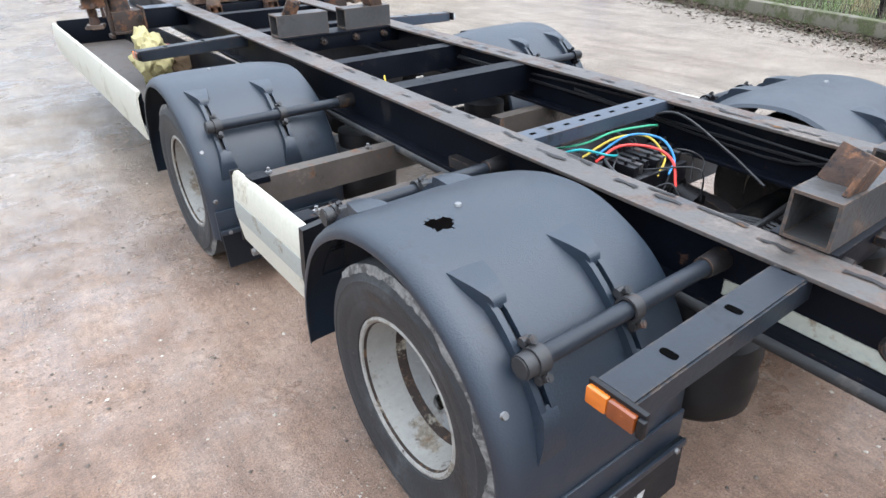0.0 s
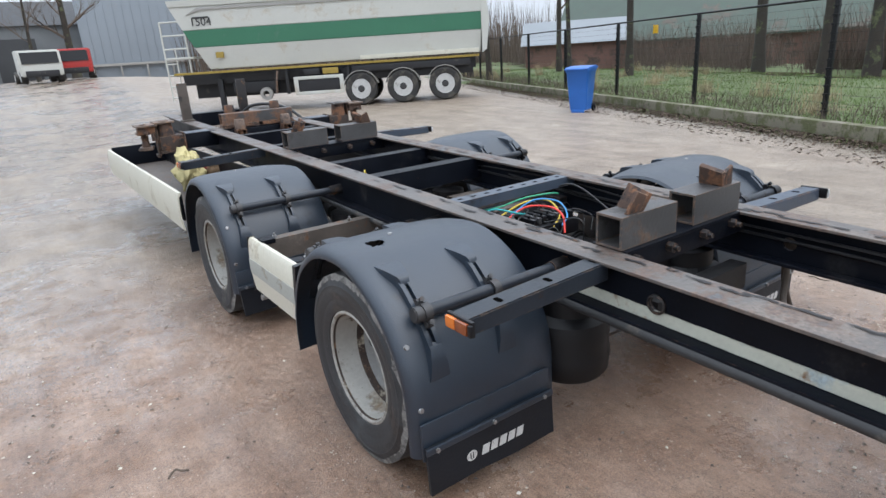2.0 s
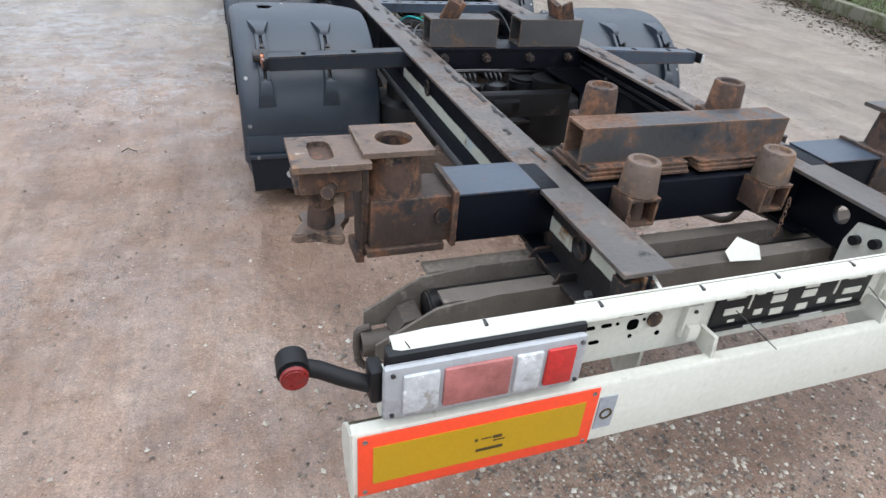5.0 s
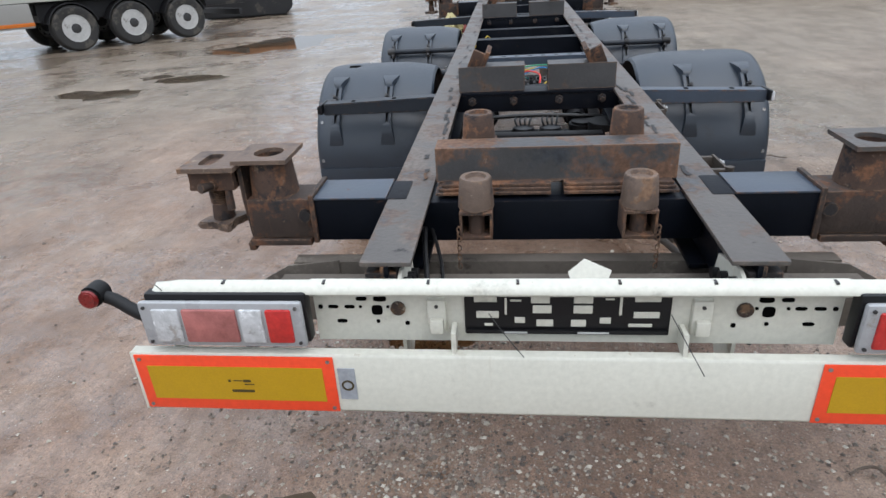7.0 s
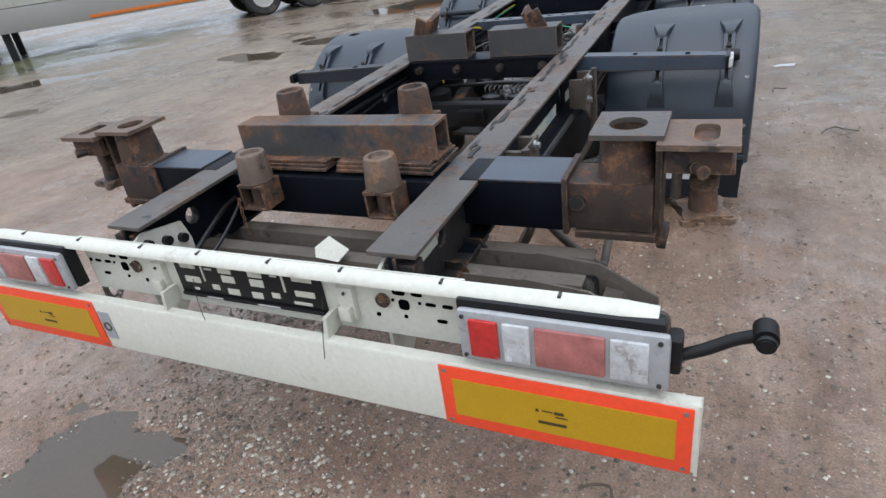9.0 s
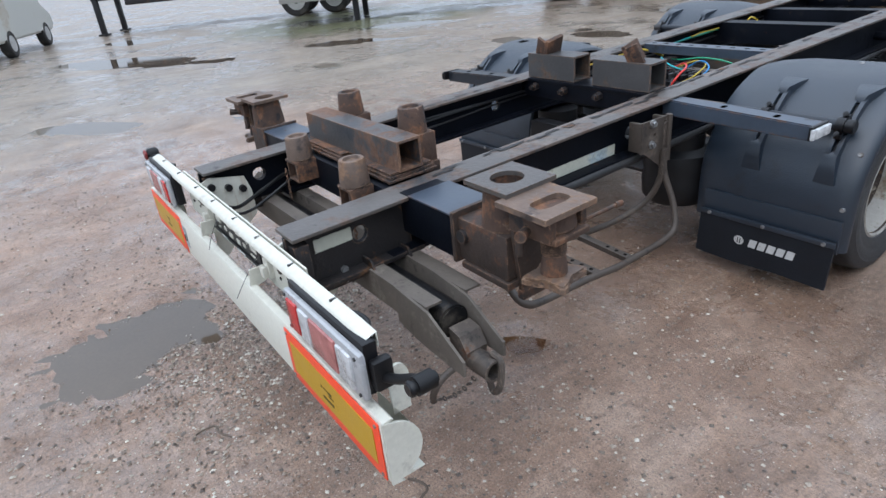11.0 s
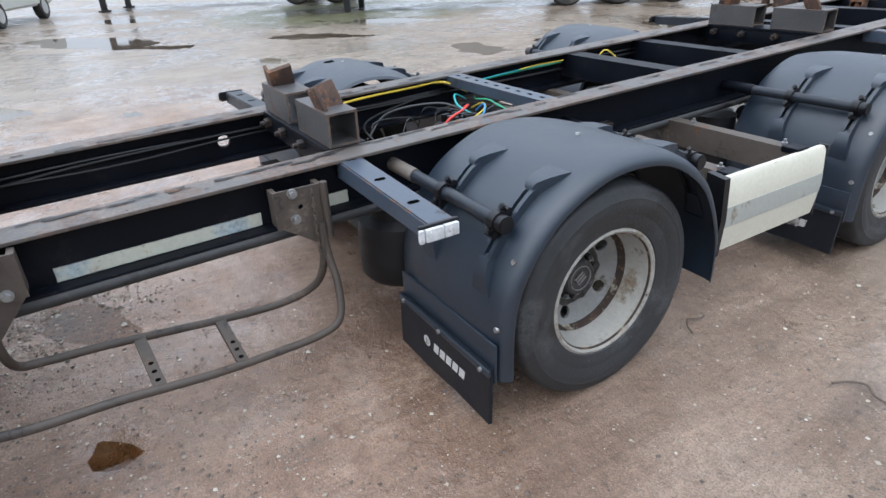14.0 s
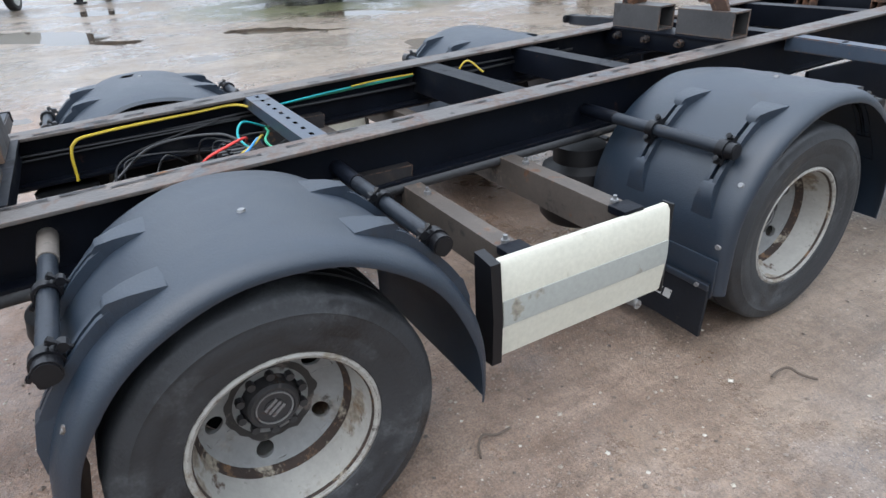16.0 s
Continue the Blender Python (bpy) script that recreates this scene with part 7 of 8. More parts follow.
    for y in (-0.4, -2.1):
        bm = bmesh.new()
        box(bm, 5.9, 6.06, y - 0.08, y + 0.08, 0.06, 1.1, 0.01)
        box(bm, 5.85, 6.11, y - 0.15, y + 0.15, 0.0, 0.06, 0.01)
        part("landing_leg", bm, M["dark_frame"], v)
    bm = bmesh.new()
    box(bm, 4.2, 5.6, -2.1, -0.4, 0.6, 0.95, 0.03)
    part("tool_locker", bm, M["dark_frame"], v)
    bm = bmesh.new()
    lathe(bm, [(0.2, -0.08), (0.2, 0.08), (0.1, 0.09), (0.1, -0.09)], Matrix.Translation((4.5, -0.3, 0.55)) @ Matrix.Rotation(radians(90), 4, "Z"), 24, True)
    part("spare_roller", bm, M["body_grey"], v)
    bm = bmesh.new()
    tube(bm, [(4.0, -0.05, 1.25), (4.05, 0.0, 0.9), (4.1, -0.05, 0.55)], 0.035, 8, 4)
    part("red_hose", bm, M["rust_plate"], v)
    # access platform and ladder ahead of the body
    bm = bmesh.new()
    for x in (6.75, 7.5):
        cyl(bm, (x, -0.1, 1.3), (x, -0.1, 2.9), 0.03, seg=8)
    for z in (2.1, 2.5, 2.9):
        cyl(bm, (6.75, -0.1, z), (7.5, -0.1, z), 0.025, seg=8)
    for z in (0.6, 0.95, 1.3, 1.65):
        cyl(bm, (7.15, -0.1, z), (7.5, -0.1, z), 0.02, seg=8)
    cyl(bm, (7.15, -0.1, 0.5), (7.15, -0.1, 2.1), 0.022, seg=8)
    cyl(bm, (7.5, -0.1, 0.5), (7.5, -0.1, 2.1), 0.022, seg=8)
    box(bm, 6.6, 7.5, -1.0, -0.05, 1.78, 1.84, 0.01)
    part("platform_ladder", bm, M["body_white"], v, "white access platform with ladder")
    bm = bmesh.new()
    box(bm, 5.6, 5.85, -0.02, 0.012, 1.75, 1.93, 0.004)
    part("warning_sign", bm, M["sill_yellow"], h)
    curve = bpy.data.curves.new("fleet_number", "FONT")
    curve.body, curve.size, curve.extrude = "1504", 0.34, 0.004
    tmp = bpy.data.objects.new("fleet_number", curve)
    scene.collection.objects.link(tmp)
    me = bpy.data.meshes.new_from_object(tmp.evaluated_get(bpy.context.evaluated_depsgraph_get()))
    bpy.data.objects.remove(tmp)
    me.materials.append(M["dark_frame"])
    num = shared("fleet_number", me, v, Matrix.Translation((6.5, -0.006, 2.74)) @ Matrix.Rotation(radians(180), 4, "Z") @ Matrix.Rotation(radians(90), 4, "X"))
    bm = bmesh.new()
    box(bm, 5.9, 6.4, -0.02, 0.0, 2.95, 3.0)
    part("name_bar", bm, M["dark_frame"], v)
    for x in (-1.36, 0.0, 1.36):
        put_wheel(v, x, -0.2, 1)
        put_wheel(v, x, -2.3, -1)
        part("wheel_arch", wheel_arc(x, -0.45, -0.02), M["body_grey"], v, "grey metal wheel arch")
    v.matrix_basis = pose(8.36, 17.74, 0.13, 0, 0, 145.2)


tipper()


def flat_semi():
    v = thing("box_semi_trailer", "white box semi-trailer with three axles, parked across the yard", "semi-trailer")
    bm = bmesh.new()
    box(bm, -3.2, 10.2, -2.5, -0.02, 1.15, 3.9, 0.03)
    part("box_body", bm, M["body_white"], v)
    bm = bmesh.new()
    box(bm, 2.2, 9.6, -0.1, 0.0, 0.62, 1.14, 0.02)
    part("side_skirt", bm, M["body_grey"], v, "light grey side skirt")
    bm = bmesh.new()
    box(bm, 2.2, 5.6, 0.0, 0.012, 0.66, 0.74, 0.004)
    part("orange_line", bm, M["amber"], v)
    for nm, dims in (("chassis_rail", (-3.0, 9.8, -0.68, -0.52, 0.85, 1.15)), ("chassis_rail", (-3.0, 9.8, -1.98, -1.82, 0.85, 1.15)), ("axle_frame", (-2.2, 2.0, -2.1, -0.4, 0.7, 1.1))):
        bm = bmesh.new()
        box(bm, *dims, 0.01)
        part(nm, bm, M["dark_frame"], v)
    bm = bmesh.new()
    box(bm, -3.1, -3.0, -2.4, -0.1, 0.45, 0.6, 0.01)
    box(bm, -3.2, -2.0, -0.12, -0.04, 0.75, 1.1, 0.02)
    part("rear_bumper", bm, M["dark_frame"], v)
    for y in (-0.4, -2.1):
        bm = bmesh.new()
        box(bm, 7.4, 7.56, y - 0.08, y + 0.08, 0.0, 0.9, 0.01)
        part("landing_leg", bm, M["dark_frame"], v)
    for x in (-1.4, 0.0, 1.36):
        put_wheel(v, x, -0.2, 1)
        put_wheel(v, x, -2.3, -1)
        part("wheel_arch", wheel_arc(x, -0.45, -0.02, 0.56, 0.58), M["dark_frame"], v)
    return v


semi = flat_semi()
semi.matrix_basis = pose(-9.65, 14.1, 0, 0, 0, 232)


def flat_bed(label, x, y, turn, red):
    v = thing("flatbed_semi_trailer", label, "semi-trailer")
    bm = bmesh.new()
    box(bm, -6, 3.75, -2.45, -0.05, 1.35, 1.55, 0.02)
    part("deck", bm, M["rust_dark"] if red else M["dark_frame"], v)
    for yy in (-0.6, -1.9):
        bm = bmesh.new()
        box(bm, -5.6, 3.7, yy - 0.08, yy + 0.08, 1.1, 1.36, 0.01)
        part("chassis_rail", bm, M["dark_frame"], v)
    for yy in (-0.35, -2.1):
        bm = bmesh.new()
        box(bm, 3.4, 3.56, yy - 0.08, yy + 0.08, 0.05, 1.2, 0.01)
        box(bm, 3.33, 3.63, yy - 0.16, yy + 0.16, 0.0, 0.06, 0.01)
        part("landing_leg", bm, M["dark_frame"], v)
    bm = bmesh.new()
    box(bm, -0.5, 2.4, -0.2, -0.1, 0.9, 1.1, 0.02)
    part("side_guard", bm, M["rust_dark"], v)
    for xx in (-4.6, -3.3):
        put_wheel(v, xx, -0.2, 1)
        put_wheel(v, xx, -2.3, -1)
    v.matrix_basis = pose(x, y, 0, 0, 0, turn)


flat_bed("dark rusty flatbed semi-trailer on its landing legs", -20.5, 5.6, 238, True)


def loader():
    v = thing("white_van", "dirty white van parked at the edge of the yard", "van")
    bm = bmesh.new()
    prism(bm, [(-2.5, 0.42), (2.3, 0.42), (2.5, 0.6), (2.45, 0.95), (1.75, 1.15), (1.2, 1.95), (0.9, 2.1), (-2.4, 2.1), (-2.55, 1.9)], "y", -1.95, 0.0)
    bmesh.ops.bevel(bm, geom=bm.edges[:], offset=0.06, segments=3, affect="EDGES")
    part("van_body", bm, M["body_white"], v)
    bm = bmesh.new()
    prism(bm, [(0.35, 1.2), (1.55, 1.2), (1.1, 1.85), (0.35, 1.85)], "y", 0.002, 0.014)
    part("side_window", bm, M["plastic"], v)
    bm = bmesh.new()
    box(bm, -1.2, 1.2, -0.02, 0.02, 0.42, 0.56, 0.01)
    part("sill", bm, M["plastic"], v)
    for x in (-1.6, 1.55):
        for y, s in ((-0.12, 1), (-1.83, -1)):
            w = shared("wheel", BIG[1], v, pose(x, y, 0.36, 0, 0, 90 * s) @ Matrix.Scale(0.69, 4))
            shared("tyre", BIG[0], w, Matrix())
    v.matrix_basis = pose(-21.0, -1.25, 0, 0, 0, 160)


loader()


M["machine_orange"] = material("dull_orange", (0.3, 0.11, 0.03), 0.6, spread=0.2, scale=2, bump=0.1, patches=(((0.12, 0.07, 0.045), 0.3, 1.5, 0.8),))


def orange_machine():
    v = thing("excavator", "orange tracked machine at the far edge of the yard", "excavator")
    bm = bmesh.new()
    box(bm, -1.6, 1.6, -1.2, 1.2, 0.95, 1.9, 0.12)
    part("upper_body", bm, M["machine_orange"], v)
    bm = bmesh.new()
    box(bm, 0.4, 1.5, 0.1, 1.15, 1.88, 2.9, 0.1)
    part("cab", bm, M["plastic"], v)
    for y in (-1.05, 1.05):
        bm = bmesh.new()
        prism(bm, [(-1.7, 0.25), (-1.4, 0.0), (1.4, 0.0), (1.7, 0.25), (1.7, 0.6), (1.4, 0.85), (-1.4, 0.85), (-1.7, 0.6)], "y", y - 0.25, y + 0.25)
        bmesh.ops.bevel(bm, geom=bm.edges[:], offset=0.05, segments=2, affect="EDGES")
        part("track", bm, M["dark_frame"], v)
    bm = bmesh.new()
    prism(bm, [(1.3, 1.3), (2.6, 2.9), (4.0, 2.6), (4.1, 2.3), (2.7, 2.5), (1.6, 1.0)], "y", -0.3, 0.05)
    prism(bm, [(3.9, 2.6), (4.15, 2.5), (4.4, 0.7), (4.15, 0.7)], "y", -0.25, 0.0)
    part("digger_arm", bm, M["machine_orange"], v)
    v.matrix_basis = pose(-10.2, 22.6, ground_z(-10.2, 22.6), 0, 0, 200)


orange_machine()

# ---- far yard: hall and trucks ----
M["hall"] = material("grey_cladding", (0.23, 0.26, 0.29), 0.6, spread=0.08, scale=0.2, bump=0.05, patches=(((0.24, 0.26, 0.28), 0.3, 0.15, 0.7),))
M["dark_opening"] = material("dark_doorway", (0.04, 0.042, 0.045), 0.7, spread=0.3, scale=0.5, bump=0)
M["cab_red"] = material("red_cab", (0.38, 0.025, 0.02), 0.4, spread=0.1, scale=1, bump=0.02)
M["brick"] = material("far_brick", (0.16, 0.09, 0.07), 0.9, spread=0.25, scale=0.8, bump=0.2, patches=(((0.08, 0.06, 0.05), 0.4, 0.7, 0.95),), detail=6)
M["roof_green"] = material("green_roof", (0.05, 0.072, 0.056), 0.7, spread=0.25, scale=0.5, bump=0.1, patches=(((0.09, 0.075, 0.06), 0.3, 0.4, 0.8),))
M["roof_grey"] = material("grey_roof", (0.2, 0.22, 0.235), 0.6, spread=0.15, scale=0.5, bump=0.1)


M["old_hall"] = material("old_dark_cladding", (0.15, 0.16, 0.165), 0.8, spread=0.3, scale=0.3, bump=0.1, patches=(((0.1, 0.09, 0.075), 0.3, 0.25, 0.9),))


def hall():
    v = thing("warehouse", "large grey clad warehouse at the end of the yard", "building")
    bm = bmesh.new()
    box(bm, 0, 26, 0, 20, 0, 10.5, 0.02)
    w = part("wall", bm, M["hall"], v)
    for k in range(27):
        bm = bmesh.new()
        box(bm, k * 0.98 + 0.02, k * 0.98 + 0.1, -0.06, 0.0, 1.2, 10.4, 0.01)
        part("cladding_rib", bm, M["hall"], w)
    bm = bmesh.new()
    box(bm, -0.2, 26.2, -0.25, 20.2, 10.5, 10.8, 0.05)
    part("roof", bm, M["dark_frame"], v)
    bm = bmesh.new()
    box(bm, 0, 26, -0.5, -0.1, 1.7, 2.0, 0.03)
    for k in range(9):
        box(bm, 0.6 + 2.9 * k, 0.8 + 2.9 * k, -0.5, -0.2, 0.0, 1.7, 0.02)
    part("crash_barrier", bm, M["body_grey"], v, "pale rail on posts along the wall")
    v.matrix_basis = pose(6.6, 86, 0.75, 0, 0, -10)
    w2 = thing("dark_hall", "dark older hall beside the warehouse", "building")
    bm = bmesh.new()
    box(bm, 0, 25, 0, 15, 0, 7, 0.02)
    part("wall", bm, M["old_hall"], w2)
    # a dark slab on the solid wall paints the shade inside the gate
    bm = bmesh.new()
    box(bm, 15.0, 19.5, -0.05, 0.1, 0, 5.5, 0.02)
    part("gate", bm, M["dark_opening"], w2, "dark slab for the unlit inside of an open gate")
    bm = bmesh.new()
    prism(bm, [(-0.5, 7), (7.5, 10.5), (15.5, 7)], "x", -0.3, 25.3)
    part("roof", bm, M["dark_frame"], w2)
    w2.matrix_basis = pose(-17, 96, 0.9, 0, 0, -2)


hall()


def truck(x, y, turn, mat, label):
    v = thing("truck", label, "truck")
    bm = bmesh.new()
    prism(bm, [(-1.1, 0.7), (1.1, 0.55), (1.15, 1.5), (0.95, 2.6), (-1.1, 2.7)], "x", -1.15, 1.15)
    bmesh.ops.bevel(bm, geom=bm.edges[:], offset=0.08, segments=2, affect="EDGES")
    part("cab", bm, mat, v)
    bm = bmesh.new()
    prism(bm, [(1.16, 1.55), (1.2, 1.55), (1.02, 2.45), (0.98, 2.45)], "x", -1.0, 1.0)
    part("windscreen", bm, M["plastic"], v)
    bm = bmesh.new()
    box(bm, -0.9, 0.9, 1.08, 1.2, 0.5, 1.0, 0.03)
    part("bumper", bm, M["dark_frame"], v)
    bm = bmesh.new()
    box(bm, -0.45, 0.45, -5.2, -1.0, 0.7, 1.0, 0.02)
    part("chassis", bm, M["dark_frame"], v)
    for yy in (0.2, -3.4):
        for s in (-1, 1):
            w = shared("wheel", BIG[1], v, pose(s * 0.98, yy, 0.52, 0, 0, 0 if s > 0 else 180))
            shared("tyre", BIG[0], w, Matrix())
    v.matrix_basis = pose(x, y, ground_z(x, y), 0, 0, turn) @ Matrix.Diagonal((1.0, 0.9, 0.75, 1))


truck(2.1, 50, 172, M["cab_red"], "red truck tractor far across the yard")
truck(0.0, 47.5, 184, M["body_white"], "white truck tractor far across the yard")


def barn():
    v = thing("brick_barn", "low brick barn with a wide green roof behind the trees", "barn")
    bm = bmesh.new()
    box(bm, 0, 44, 0, 14, -1.2, 2.2, 0.02)
    w = part("wall", bm, M["brick"], v)
    for x in (5, 12, 24, 33):
        bm = bmesh.new()
        box(bm, x, x + 2.2, -0.06, 0.02, 0.3, 1.6, 0.02)
        part("barn_window", bm, M["dark_opening"], w)
    bm = bmesh.new()
    prism(bm, [(-0.7, 2.05), (7, 7.6), (14.7, 2.05), (14.7, 2.2), (7, 7.8), (-0.7, 2.2)], "x", -0.5, 44.5)
    prism(bm, [(-0.5, 2.1), (7, 7.5), (14.5, 2.1)], "x", 0.02, 43.98)
    part("roof", bm, M["roof_green"], v, "weathered green sheet roof")
    v.matrix_basis = pose(36.5, 38.0, -0.7, 0, 0, -59)
    h = thing("shed", "small shed with a pale grey pitched roof", "shed")
    bm = bmesh.new()
    box(bm, 0, 7, 0, 5, -1.2, 2.2, 0.02)
    part("wall", bm, M["brick"], h)
    bm = bmesh.new()
    prism(bm, [(-0.4, 2.1), (2.5, 3.7), (5.4, 2.1)], "x", -0.3, 7.3)
    part("roof", bm, M["roof_grey"], h)
    h.matrix_basis = pose(28.6, 33.8, -0.5, 0, 0, -48)


barn()

# ---- trees, shrubs, grass, leaves ----
M["bark"] = material("bark", (0.036, 0.03, 0.023), 0.95, spread=0.35, scale=3, bump=0.6, patches=(((0.09, 0.1, 0.05), 0.3, 2, 0.95),), detail=18)
M["twig"] = material("bare_twigs", (0.105, 0.08, 0.062), 0.95, spread=0.3, scale=2, bump=0)
M["grass"] = material("grass_blades", (0.095, 0.145, 0.032), 0.7, spread=0.6, scale=0.7, bump=0, patches=(((0.2, 0.18, 0.09), 0.2, 0.9, 0.85), ((0.045, 0.09, 0.016), 0.4, 1.3, 0.8)))
M["leaf"] = material("fallen_leaves", (0.07, 0.045, 0.03), 0.85, spread=0.5, scale=12, bump=0, patches=(((0.16, 0.115, 0.075), 0.35, 25, 0.9), ((0.03, 0.022, 0.016), 0.35, 18, 0.8)))


def limb(bm, p, d, L, r, depth, rng):
    seg = 5 if r > 0.05 else 3
    steps = 4
    ring = None
    pos, way = Vector(p), Vector(d).normalized()
    for k in range(steps + 1):
        rr = r * (1 - 0.55 * k / steps)
        a = way.orthogonal().normalized()
        b = way.cross(a)
        now = [bm.verts.new(pos + rr * (math.cos(2 * math.pi * i / seg) * a + math.sin(2 * math.pi * i / seg) * b)) for i in range(seg)]
        if ring:
            for i in range(seg):
                bm.faces.new((ring[i], ring[(i + 1) % seg], now[(i + 1) % seg], now[i]))
        ring = now
        if depth > 0 and k > 0:
            for _ in range(2 if depth > 1 else 3):
                side = (way + Vector((rng.uniform(-1, 1), rng.uniform(-1, 1), rng.uniform(-0.2, 0.7)))).normalized()
                limb(bm, pos, side, L * rng.uniform(0.4, 0.62), rr * 0.45, depth - 1, rng)
        pos = pos + way * L / steps
        way = (way + Vector((rng.uniform(-0.16, 0.16), rng.uniform(-0.16, 0.16), 0.06))).normalized()


def tree(x, y, h, r, seed):
    rng = random.Random(seed)
    t = thing("tree", "bare leafless winter tree with a grey-brown trunk", "tree", "row of trees behind the fence")
    z = ground_z(x, y) - 0.1
    bm = bmesh.new()
    ring = None
    steps = 9
    lean = Vector((rng.uniform(-0.03, 0.03), rng.uniform(-0.03, 0.03), 1))
    for k in range(steps + 1):
        f = k / steps
        rr = r * (1.35 - 0.35 * min(1, f * 9)) * (1 - 0.7 * f)
        c = Vector((x, y, z)) + lean * h * f + Vector((0.05 * math.sin(f * 7 + seed), 0.05 * math.cos(f * 5 + seed), 0))
        now = [bm.verts.new(c + rr * (1 + 0.12 * noise.noise((i * 1.7, f * 6, seed))) * Vector((math.cos(2 * math.pi * i / 12), math.sin(2 * math.pi * i / 12), 0))) for i in range(12)]
        if ring:
            for i in range(12):
                bm.faces.new((ring[i], ring[(i + 1) % 12], now[(i + 1) % 12], now[i]))
        ring = now
    bm.faces.new(ring)
    part("trunk", bm, M["bark"], t)
    bm = bmesh.new()
    for k in range(9):
        f = 0.28 + 0.7 * k / 9
        a = k * 2.4 + seed
        limb(bm, Vector((x, y, z)) + lean * h * f, (math.cos(a), math.sin(a), 0.7), h * (0.34 - 0.18 * f), r * 0.42 * (1 - 0.6 * f), 2, rng)
    part("crown", bm, M["twig"], t, "bare branches and twigs")


for k, (x, y, h, r) in enumerate(((18.6, 20.2, 11, 0.14), (19.9, 18.0, 12, 0.2), (22.2, 13.6, 12, 0.28), (23.1, 11.6, 12, 0.24), (23.9, 10.2, 13, 0.32), (24.6, 7.4, 12, 0.22), (25.5, 3.5, 13, 0.3), (17.5, 24.5, 11, 0.18), (19.0, 28.0, 12, 0.2), (21.5, 33.0, 13, 0.22), (24.0, 26.0, 12, 0.2), (25.8, -1.0, 12, 0.26), (18.5, 38.0, 12, 0.2), (13.5, 44.0, 12, 0.22), (0.4, 62.0, 11, 0.2), (3.6, 66.0, 12, 0.45), (-3.5, 64.0, 11, 0.25))):
    tree(x, y, h, r * 0.78, k + 1)


def stems(name, mat, label, cat, n, box_of, h_of, w, seed, bend=0.25):
    """Many thin upright blades or stems as one sheet of triangles."""
    rng = np.random.default_rng(seed)
    verts, faces = [], []
    while len(faces) < n * 2:
        x, y = box_of(rng)
        z = ground_z(x, y) - 0.01
        h = h_of(rng)
        a, b = rng.uniform(0, 2 * math.pi), rng.uniform(0, 2 * math.pi)
        wx, wy = w * math.cos(a), w * math.sin(a)
        dx, dy = h * bend * math.cos(b) * rng.random(), h * bend * math.sin(b) * rng.random()
        i = len(verts)
        verts += [(x - wx, y - wy, z), (x + wx, y + wy, z), (x + dx * 0.4 + wx * 0.7, y + dy * 0.4 + wy * 0.7, z + h * 0.55), (x + dx * 0.4 - wx * 0.7, y + dy * 0.4 - wy * 0.7, z + h * 0.55), (x + dx, y + dy, z + h)]
        faces += [(i, i + 1, i + 2, i + 3), (i + 3, i + 2, i + 4)]
    me = bpy.data.meshes.new(name)
    me.from_pydata(verts, [], faces)
    me.materials.append(mat)
    tagged(new(name, me), label, cat, kind="stuff")


def strip(d0, d1, t0, t1, power=1.0):
    def f(rng):
        d, t = d0 + (d1 - d0) * rng.random() ** power, rng.uniform(t0, t1)
        return KERB_X + ALONG.x * t + ACROSS.x * d, ALONG.y * t + ACROSS.y * d
    return f


M["reed"] = material("dry_reed", (0.3, 0.24, 0.14), 0.85, spread=0.35, scale=1.5, bump=0)
BUSHES = [(random.Random(k).uniform(12.3, 18), random.Random(k + 400).uniform(-10, 60), random.Random(k + 900).uniform(0.5, 1.8)) for k in range(70)]
CLUMPS = [(random.Random(k + 50).uniform(0.5, 8.5), random.Random(k + 450).uniform(-3, 36), 0.25) for k in range(45)]


def scattered(places):
    def f(rng):
        d0, t0, r = places[rng.integers(len(places))]
        d, t = max(0.25, d0 + rng.normal(0, 0.5) * r), t0 + rng.normal(0, 0.8) * r
        return KERB_X + ALONG.x * t + ACROSS.x * d, ALONG.y * t + ACROSS.y * d
    return f


thicket, tufts = scattered(BUSHES), scattered(CLUMPS)
stems("grass", M["grass"], "rough winter grass behind the kerb", "grass", 80000, strip(0.22, 9.5, -3, 40, 1.5), lambda r: 0.03 + 0.09 * r.random() ** 2, 0.0055, 4, 1.4)
def far_wood(rng):
    return rng.uniform(16, 80), rng.uniform(60, 95)


stems("far_woods", M["twig"], "bare far woods at the edge of the fields", "woods", 5000, far_wood, lambda r: 3.0 + 6.0 * r.random() ** 1.5, 0.06, 23, 0.25)
stems("tall_weeds", M["twig"], "dry brown weeds along the fence", "weeds", 7000, strip(0.2, 1.9, -3, 40, 1.6), lambda r: 0.12 + 0.42 * r.random() ** 2, 0.0045, 6, 0.9)
stems("kerb_grass", M["grass"], "thin grass growing along the foot of the kerb", "grass", 9000, strip(-0.55, 0.05, -3, 40, 0.5), lambda r: 0.02 + 0.09 * r.random() ** 2, 0.004, 14, 1.2)
stems("shrubs", M["twig"], "bare brown thicket in front of the barn", "shrubs", 24000, thicket, lambda r: 0.3 + 2.8 * r.random() ** 1.5, 0.011, 9, 0.6)
stems("reeds", M["reed"], "pale dry reeds and tall grass tufts beyond the fence", "reeds", 5000, tufts, lambda r: 0.15 + 0.5 * r.random() ** 1.5, 0.005, 19, 0.8)


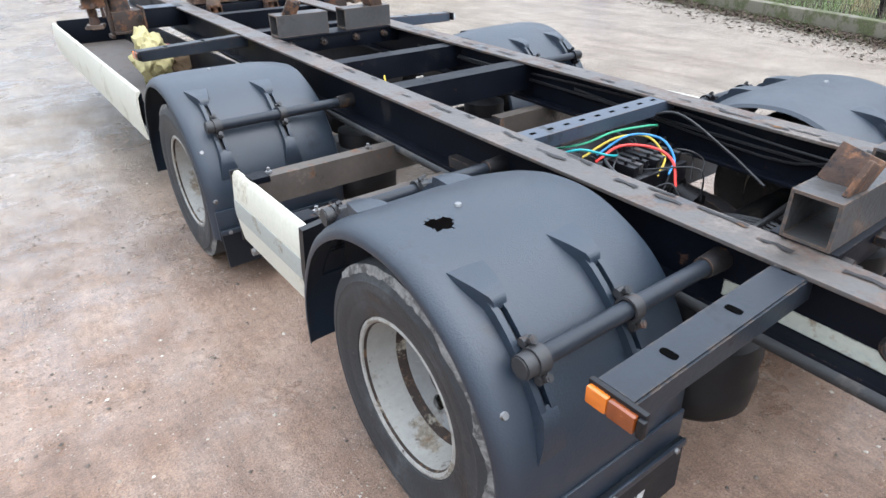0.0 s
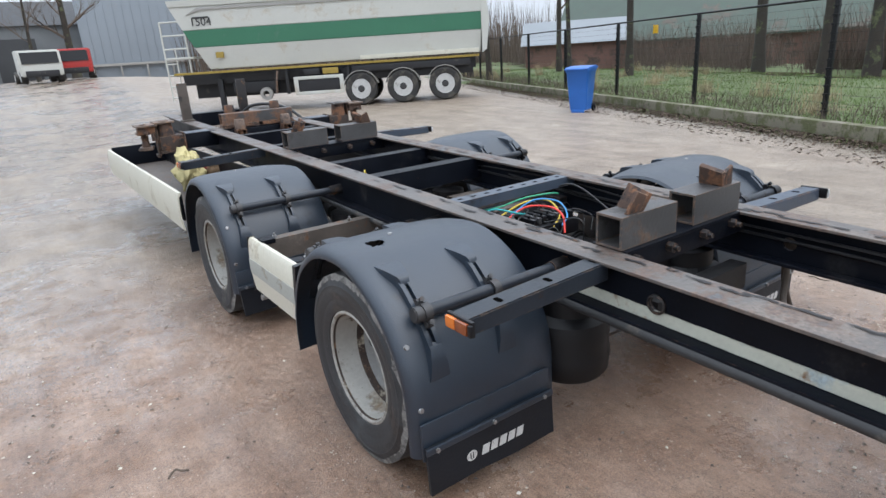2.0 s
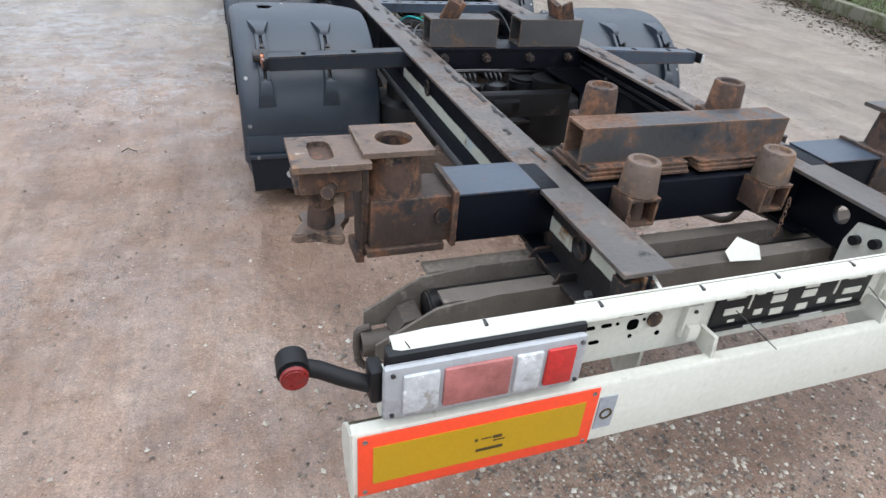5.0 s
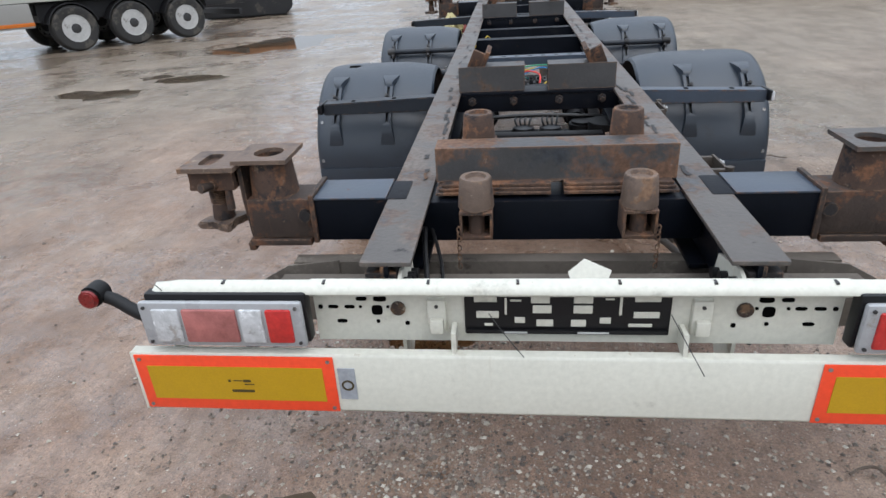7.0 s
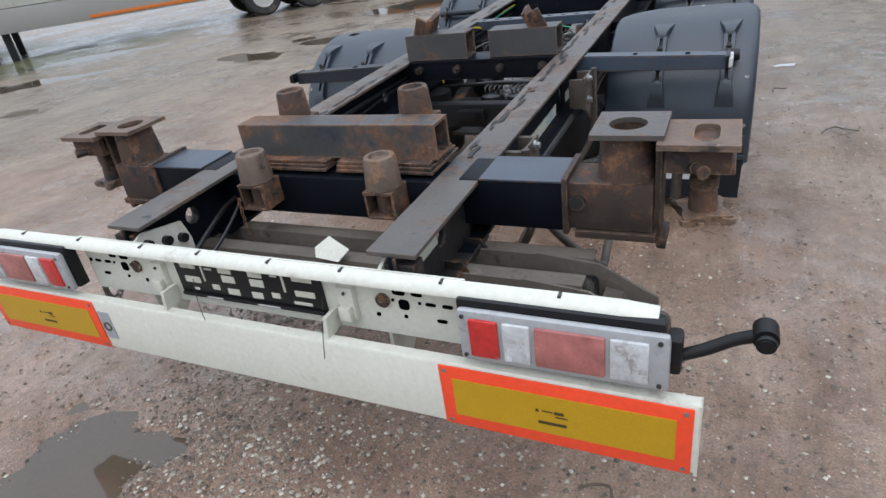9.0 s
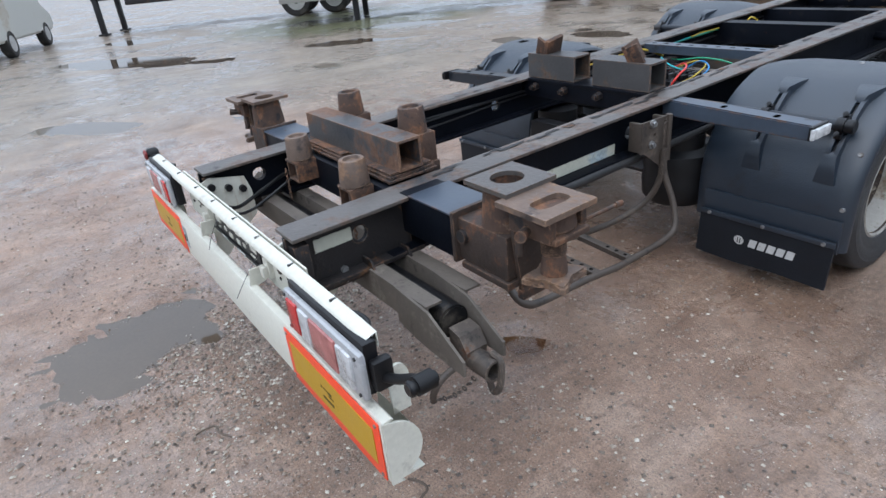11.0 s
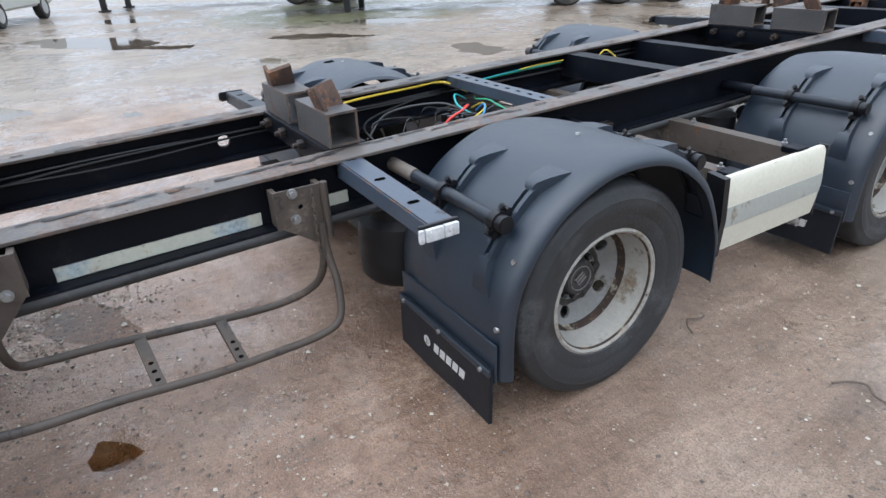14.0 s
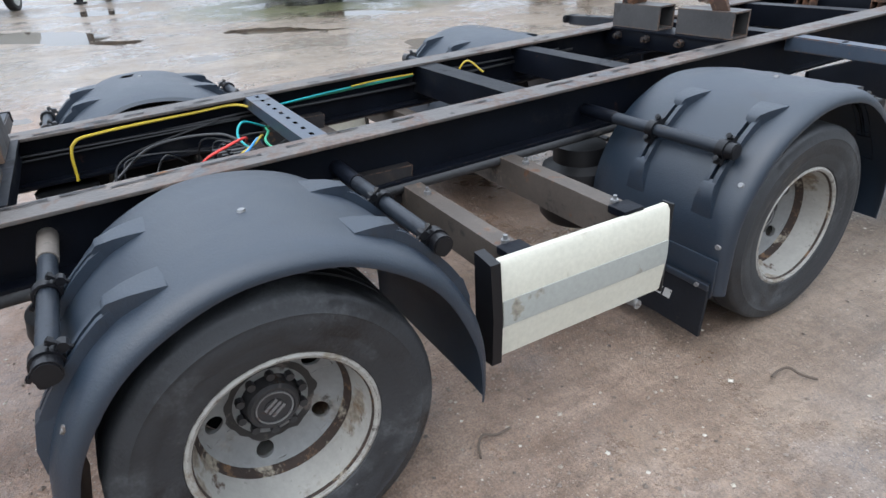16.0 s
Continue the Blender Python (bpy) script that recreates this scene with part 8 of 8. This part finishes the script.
def leaf_litter():
    rng = np.random.default_rng(12)
    verts, faces = [], []
    for k in range(30000):
        t = rng.uniform(-3, 32)
        d = -abs(rng.normal(0, 0.21)) - 0.02 if k % 10 else -rng.uniform(0, 1.3)
        x, y = KERB_X + ALONG.x * t + ACROSS.x * d, ALONG.y * t + ACROSS.y * d
        z = ground_z(x, y) + 0.004 + 0.05 * max(0, 0.5 + d) * rng.random()
        a, s, tilt = rng.uniform(0, 6.28), rng.uniform(0.018, 0.05), rng.uniform(-0.5, 0.5)
        i = len(verts)
        for u, v in ((-1, 0), (0, -0.55), (1, 0), (0, 0.55)):
            verts.append((x + s * (u * math.cos(a) - v * math.sin(a)), y + s * (u * math.sin(a) + v * math.cos(a)), z + s * tilt * u + 0.4 * s * abs(v)))
        faces.append((i, i + 1, i + 2, i + 3))
    me = bpy.data.meshes.new("leaf_litter")
    me.from_pydata(verts, [], faces)
    me.materials.append(M["leaf"])
    tagged(new("leaf_litter", me), "brown fallen leaves against the kerb", "leaves", kind="stuff")


leaf_litter()


def gravel():
    m = bpy.data.materials.new("gravel_stones")
    m.use_nodes = True
    nt = m.node_tree
    g = nt.nodes.new("ShaderNodeNewGeometry")
    r = nt.nodes.new("ShaderNodeValToRGB")
    for e, (p, c) in zip((r.color_ramp.elements[0], r.color_ramp.elements.new(0.55), r.color_ramp.elements.new(0.86), r.color_ramp.elements[-1]), ((0.0, (0.06, 0.046, 0.037)), (0.5, (0.19, 0.15, 0.12)), (0.85, (0.36, 0.31, 0.25)), (1.0, (0.55, 0.51, 0.44)))):
        e.position, e.color = p, (*c, 1)
    nt.links.new(g.outputs["Random Per Island"], r.inputs[0])
    nt.links.new(r.outputs[0], nt.nodes["Principled BSDF"].inputs["Base Color"])
    nt.nodes["Principled BSDF"].inputs["Roughness"].default_value = 0.5
    rng = np.random.default_rng(21)
    verts, faces = [], []
    octa = ((1, 0, 0), (0, 1, 0), (-1, 0, 0), (0, -1, 0), (0, 0, 0.8), (0, 0, -0.5))
    tri = ((0, 1, 4), (1, 2, 4), (2, 3, 4), (3, 0, 4), (1, 0, 5), (2, 1, 5), (3, 2, 5), (0, 3, 5))
    clumps = [(rng.uniform(-3.5, 4.2), rng.uniform(-1.8, 6.5)) for _ in range(60)] + [(rng.uniform(-0.9, 0.5), rng.uniform(-0.5, 0.25)) for _ in range(14)] + [(rng.uniform(0.8, 2.2), rng.uniform(-0.9, 1.2)) for _ in range(10)]
    for k in range(42000):
        if k % 3:
            cx, cy = clumps[rng.integers(len(clumps))]
            x, y = cx + rng.normal(0, 0.36), cy + rng.normal(0, 0.36)
        elif k % 2:
            x, y = rng.uniform(-3.6, 4.4), rng.uniform(-2.0, 7.5)
        else:
            x, y = rng.normal(0, 0.8), rng.normal(0.3, 0.55)
        if k > 38600:
            x, y = (rng.normal(-0.35, 0.32), rng.normal(0.02, 0.2)) if k % 2 else (rng.normal(-0.55, 0.26), rng.normal(0.8, 0.26))
        s = 0.0022 + (0.0025 if k > 38600 else 0) + 0.0085 * rng.random() ** 4 + (0.006 if rng.random() < 0.01 else 0)
        z = ground_z(x, y)
        a = rng.uniform(0, 6.28)
        i = len(verts)
        for px, py, pz in octa:
            f, h = rng.uniform(0.7, 1.3), rng.uniform(0.6, 1.0)
            verts.append((x + s * f * (px * math.cos(a) - py * math.sin(a)), y + s * f * (px * math.sin(a) + py * math.cos(a)), z + s * h * pz + s * 0.2))
        faces += [tuple(i + q for q in t) for t in tri]
    me = bpy.data.meshes.new("gravel")
    me.from_pydata(verts, [], faces)
    me.materials.append(m)
    tagged(new("gravel", me), "small wet pebbles scattered over the yard", "gravel", kind="stuff")


gravel()


def twig(x, y, turn, size):
    bm = bmesh.new()
    z = 0.012
    c, s = math.cos(radians(turn)), math.sin(radians(turn))
    pts = [(x + size * (u * c - v * s), y + size * (u * s + v * c), z + h) for u, v, h in ((0, 0, 0), (0.3, 0.08, 0.006), (0.55, 0.02, 0.012), (0.62, -0.25, 0.008), (0.9, -0.5, 0.0))]
    tube(bm, pts, 0.0045, 6, 4)
    plain("twig", bm, M["twig"], "short dark dead twig lying on the gravel", "twig", "", "dead twigs")


for x, y, turn, size in ((1.75, 3.35, 40, 0.2), (2.0, 2.2, 120, 0.12), (1.5, 4.3, 80, 0.15), (-2.0, 3.0, 30, 0.08), (0.9, 0.2, 10, 0.16), (0.2, -0.3, 75, 0.14), (1.9, -0.2, 100, 0.12), (1.25, 3.2, 140, 0.16)):
    twig(x, y, turn, size)
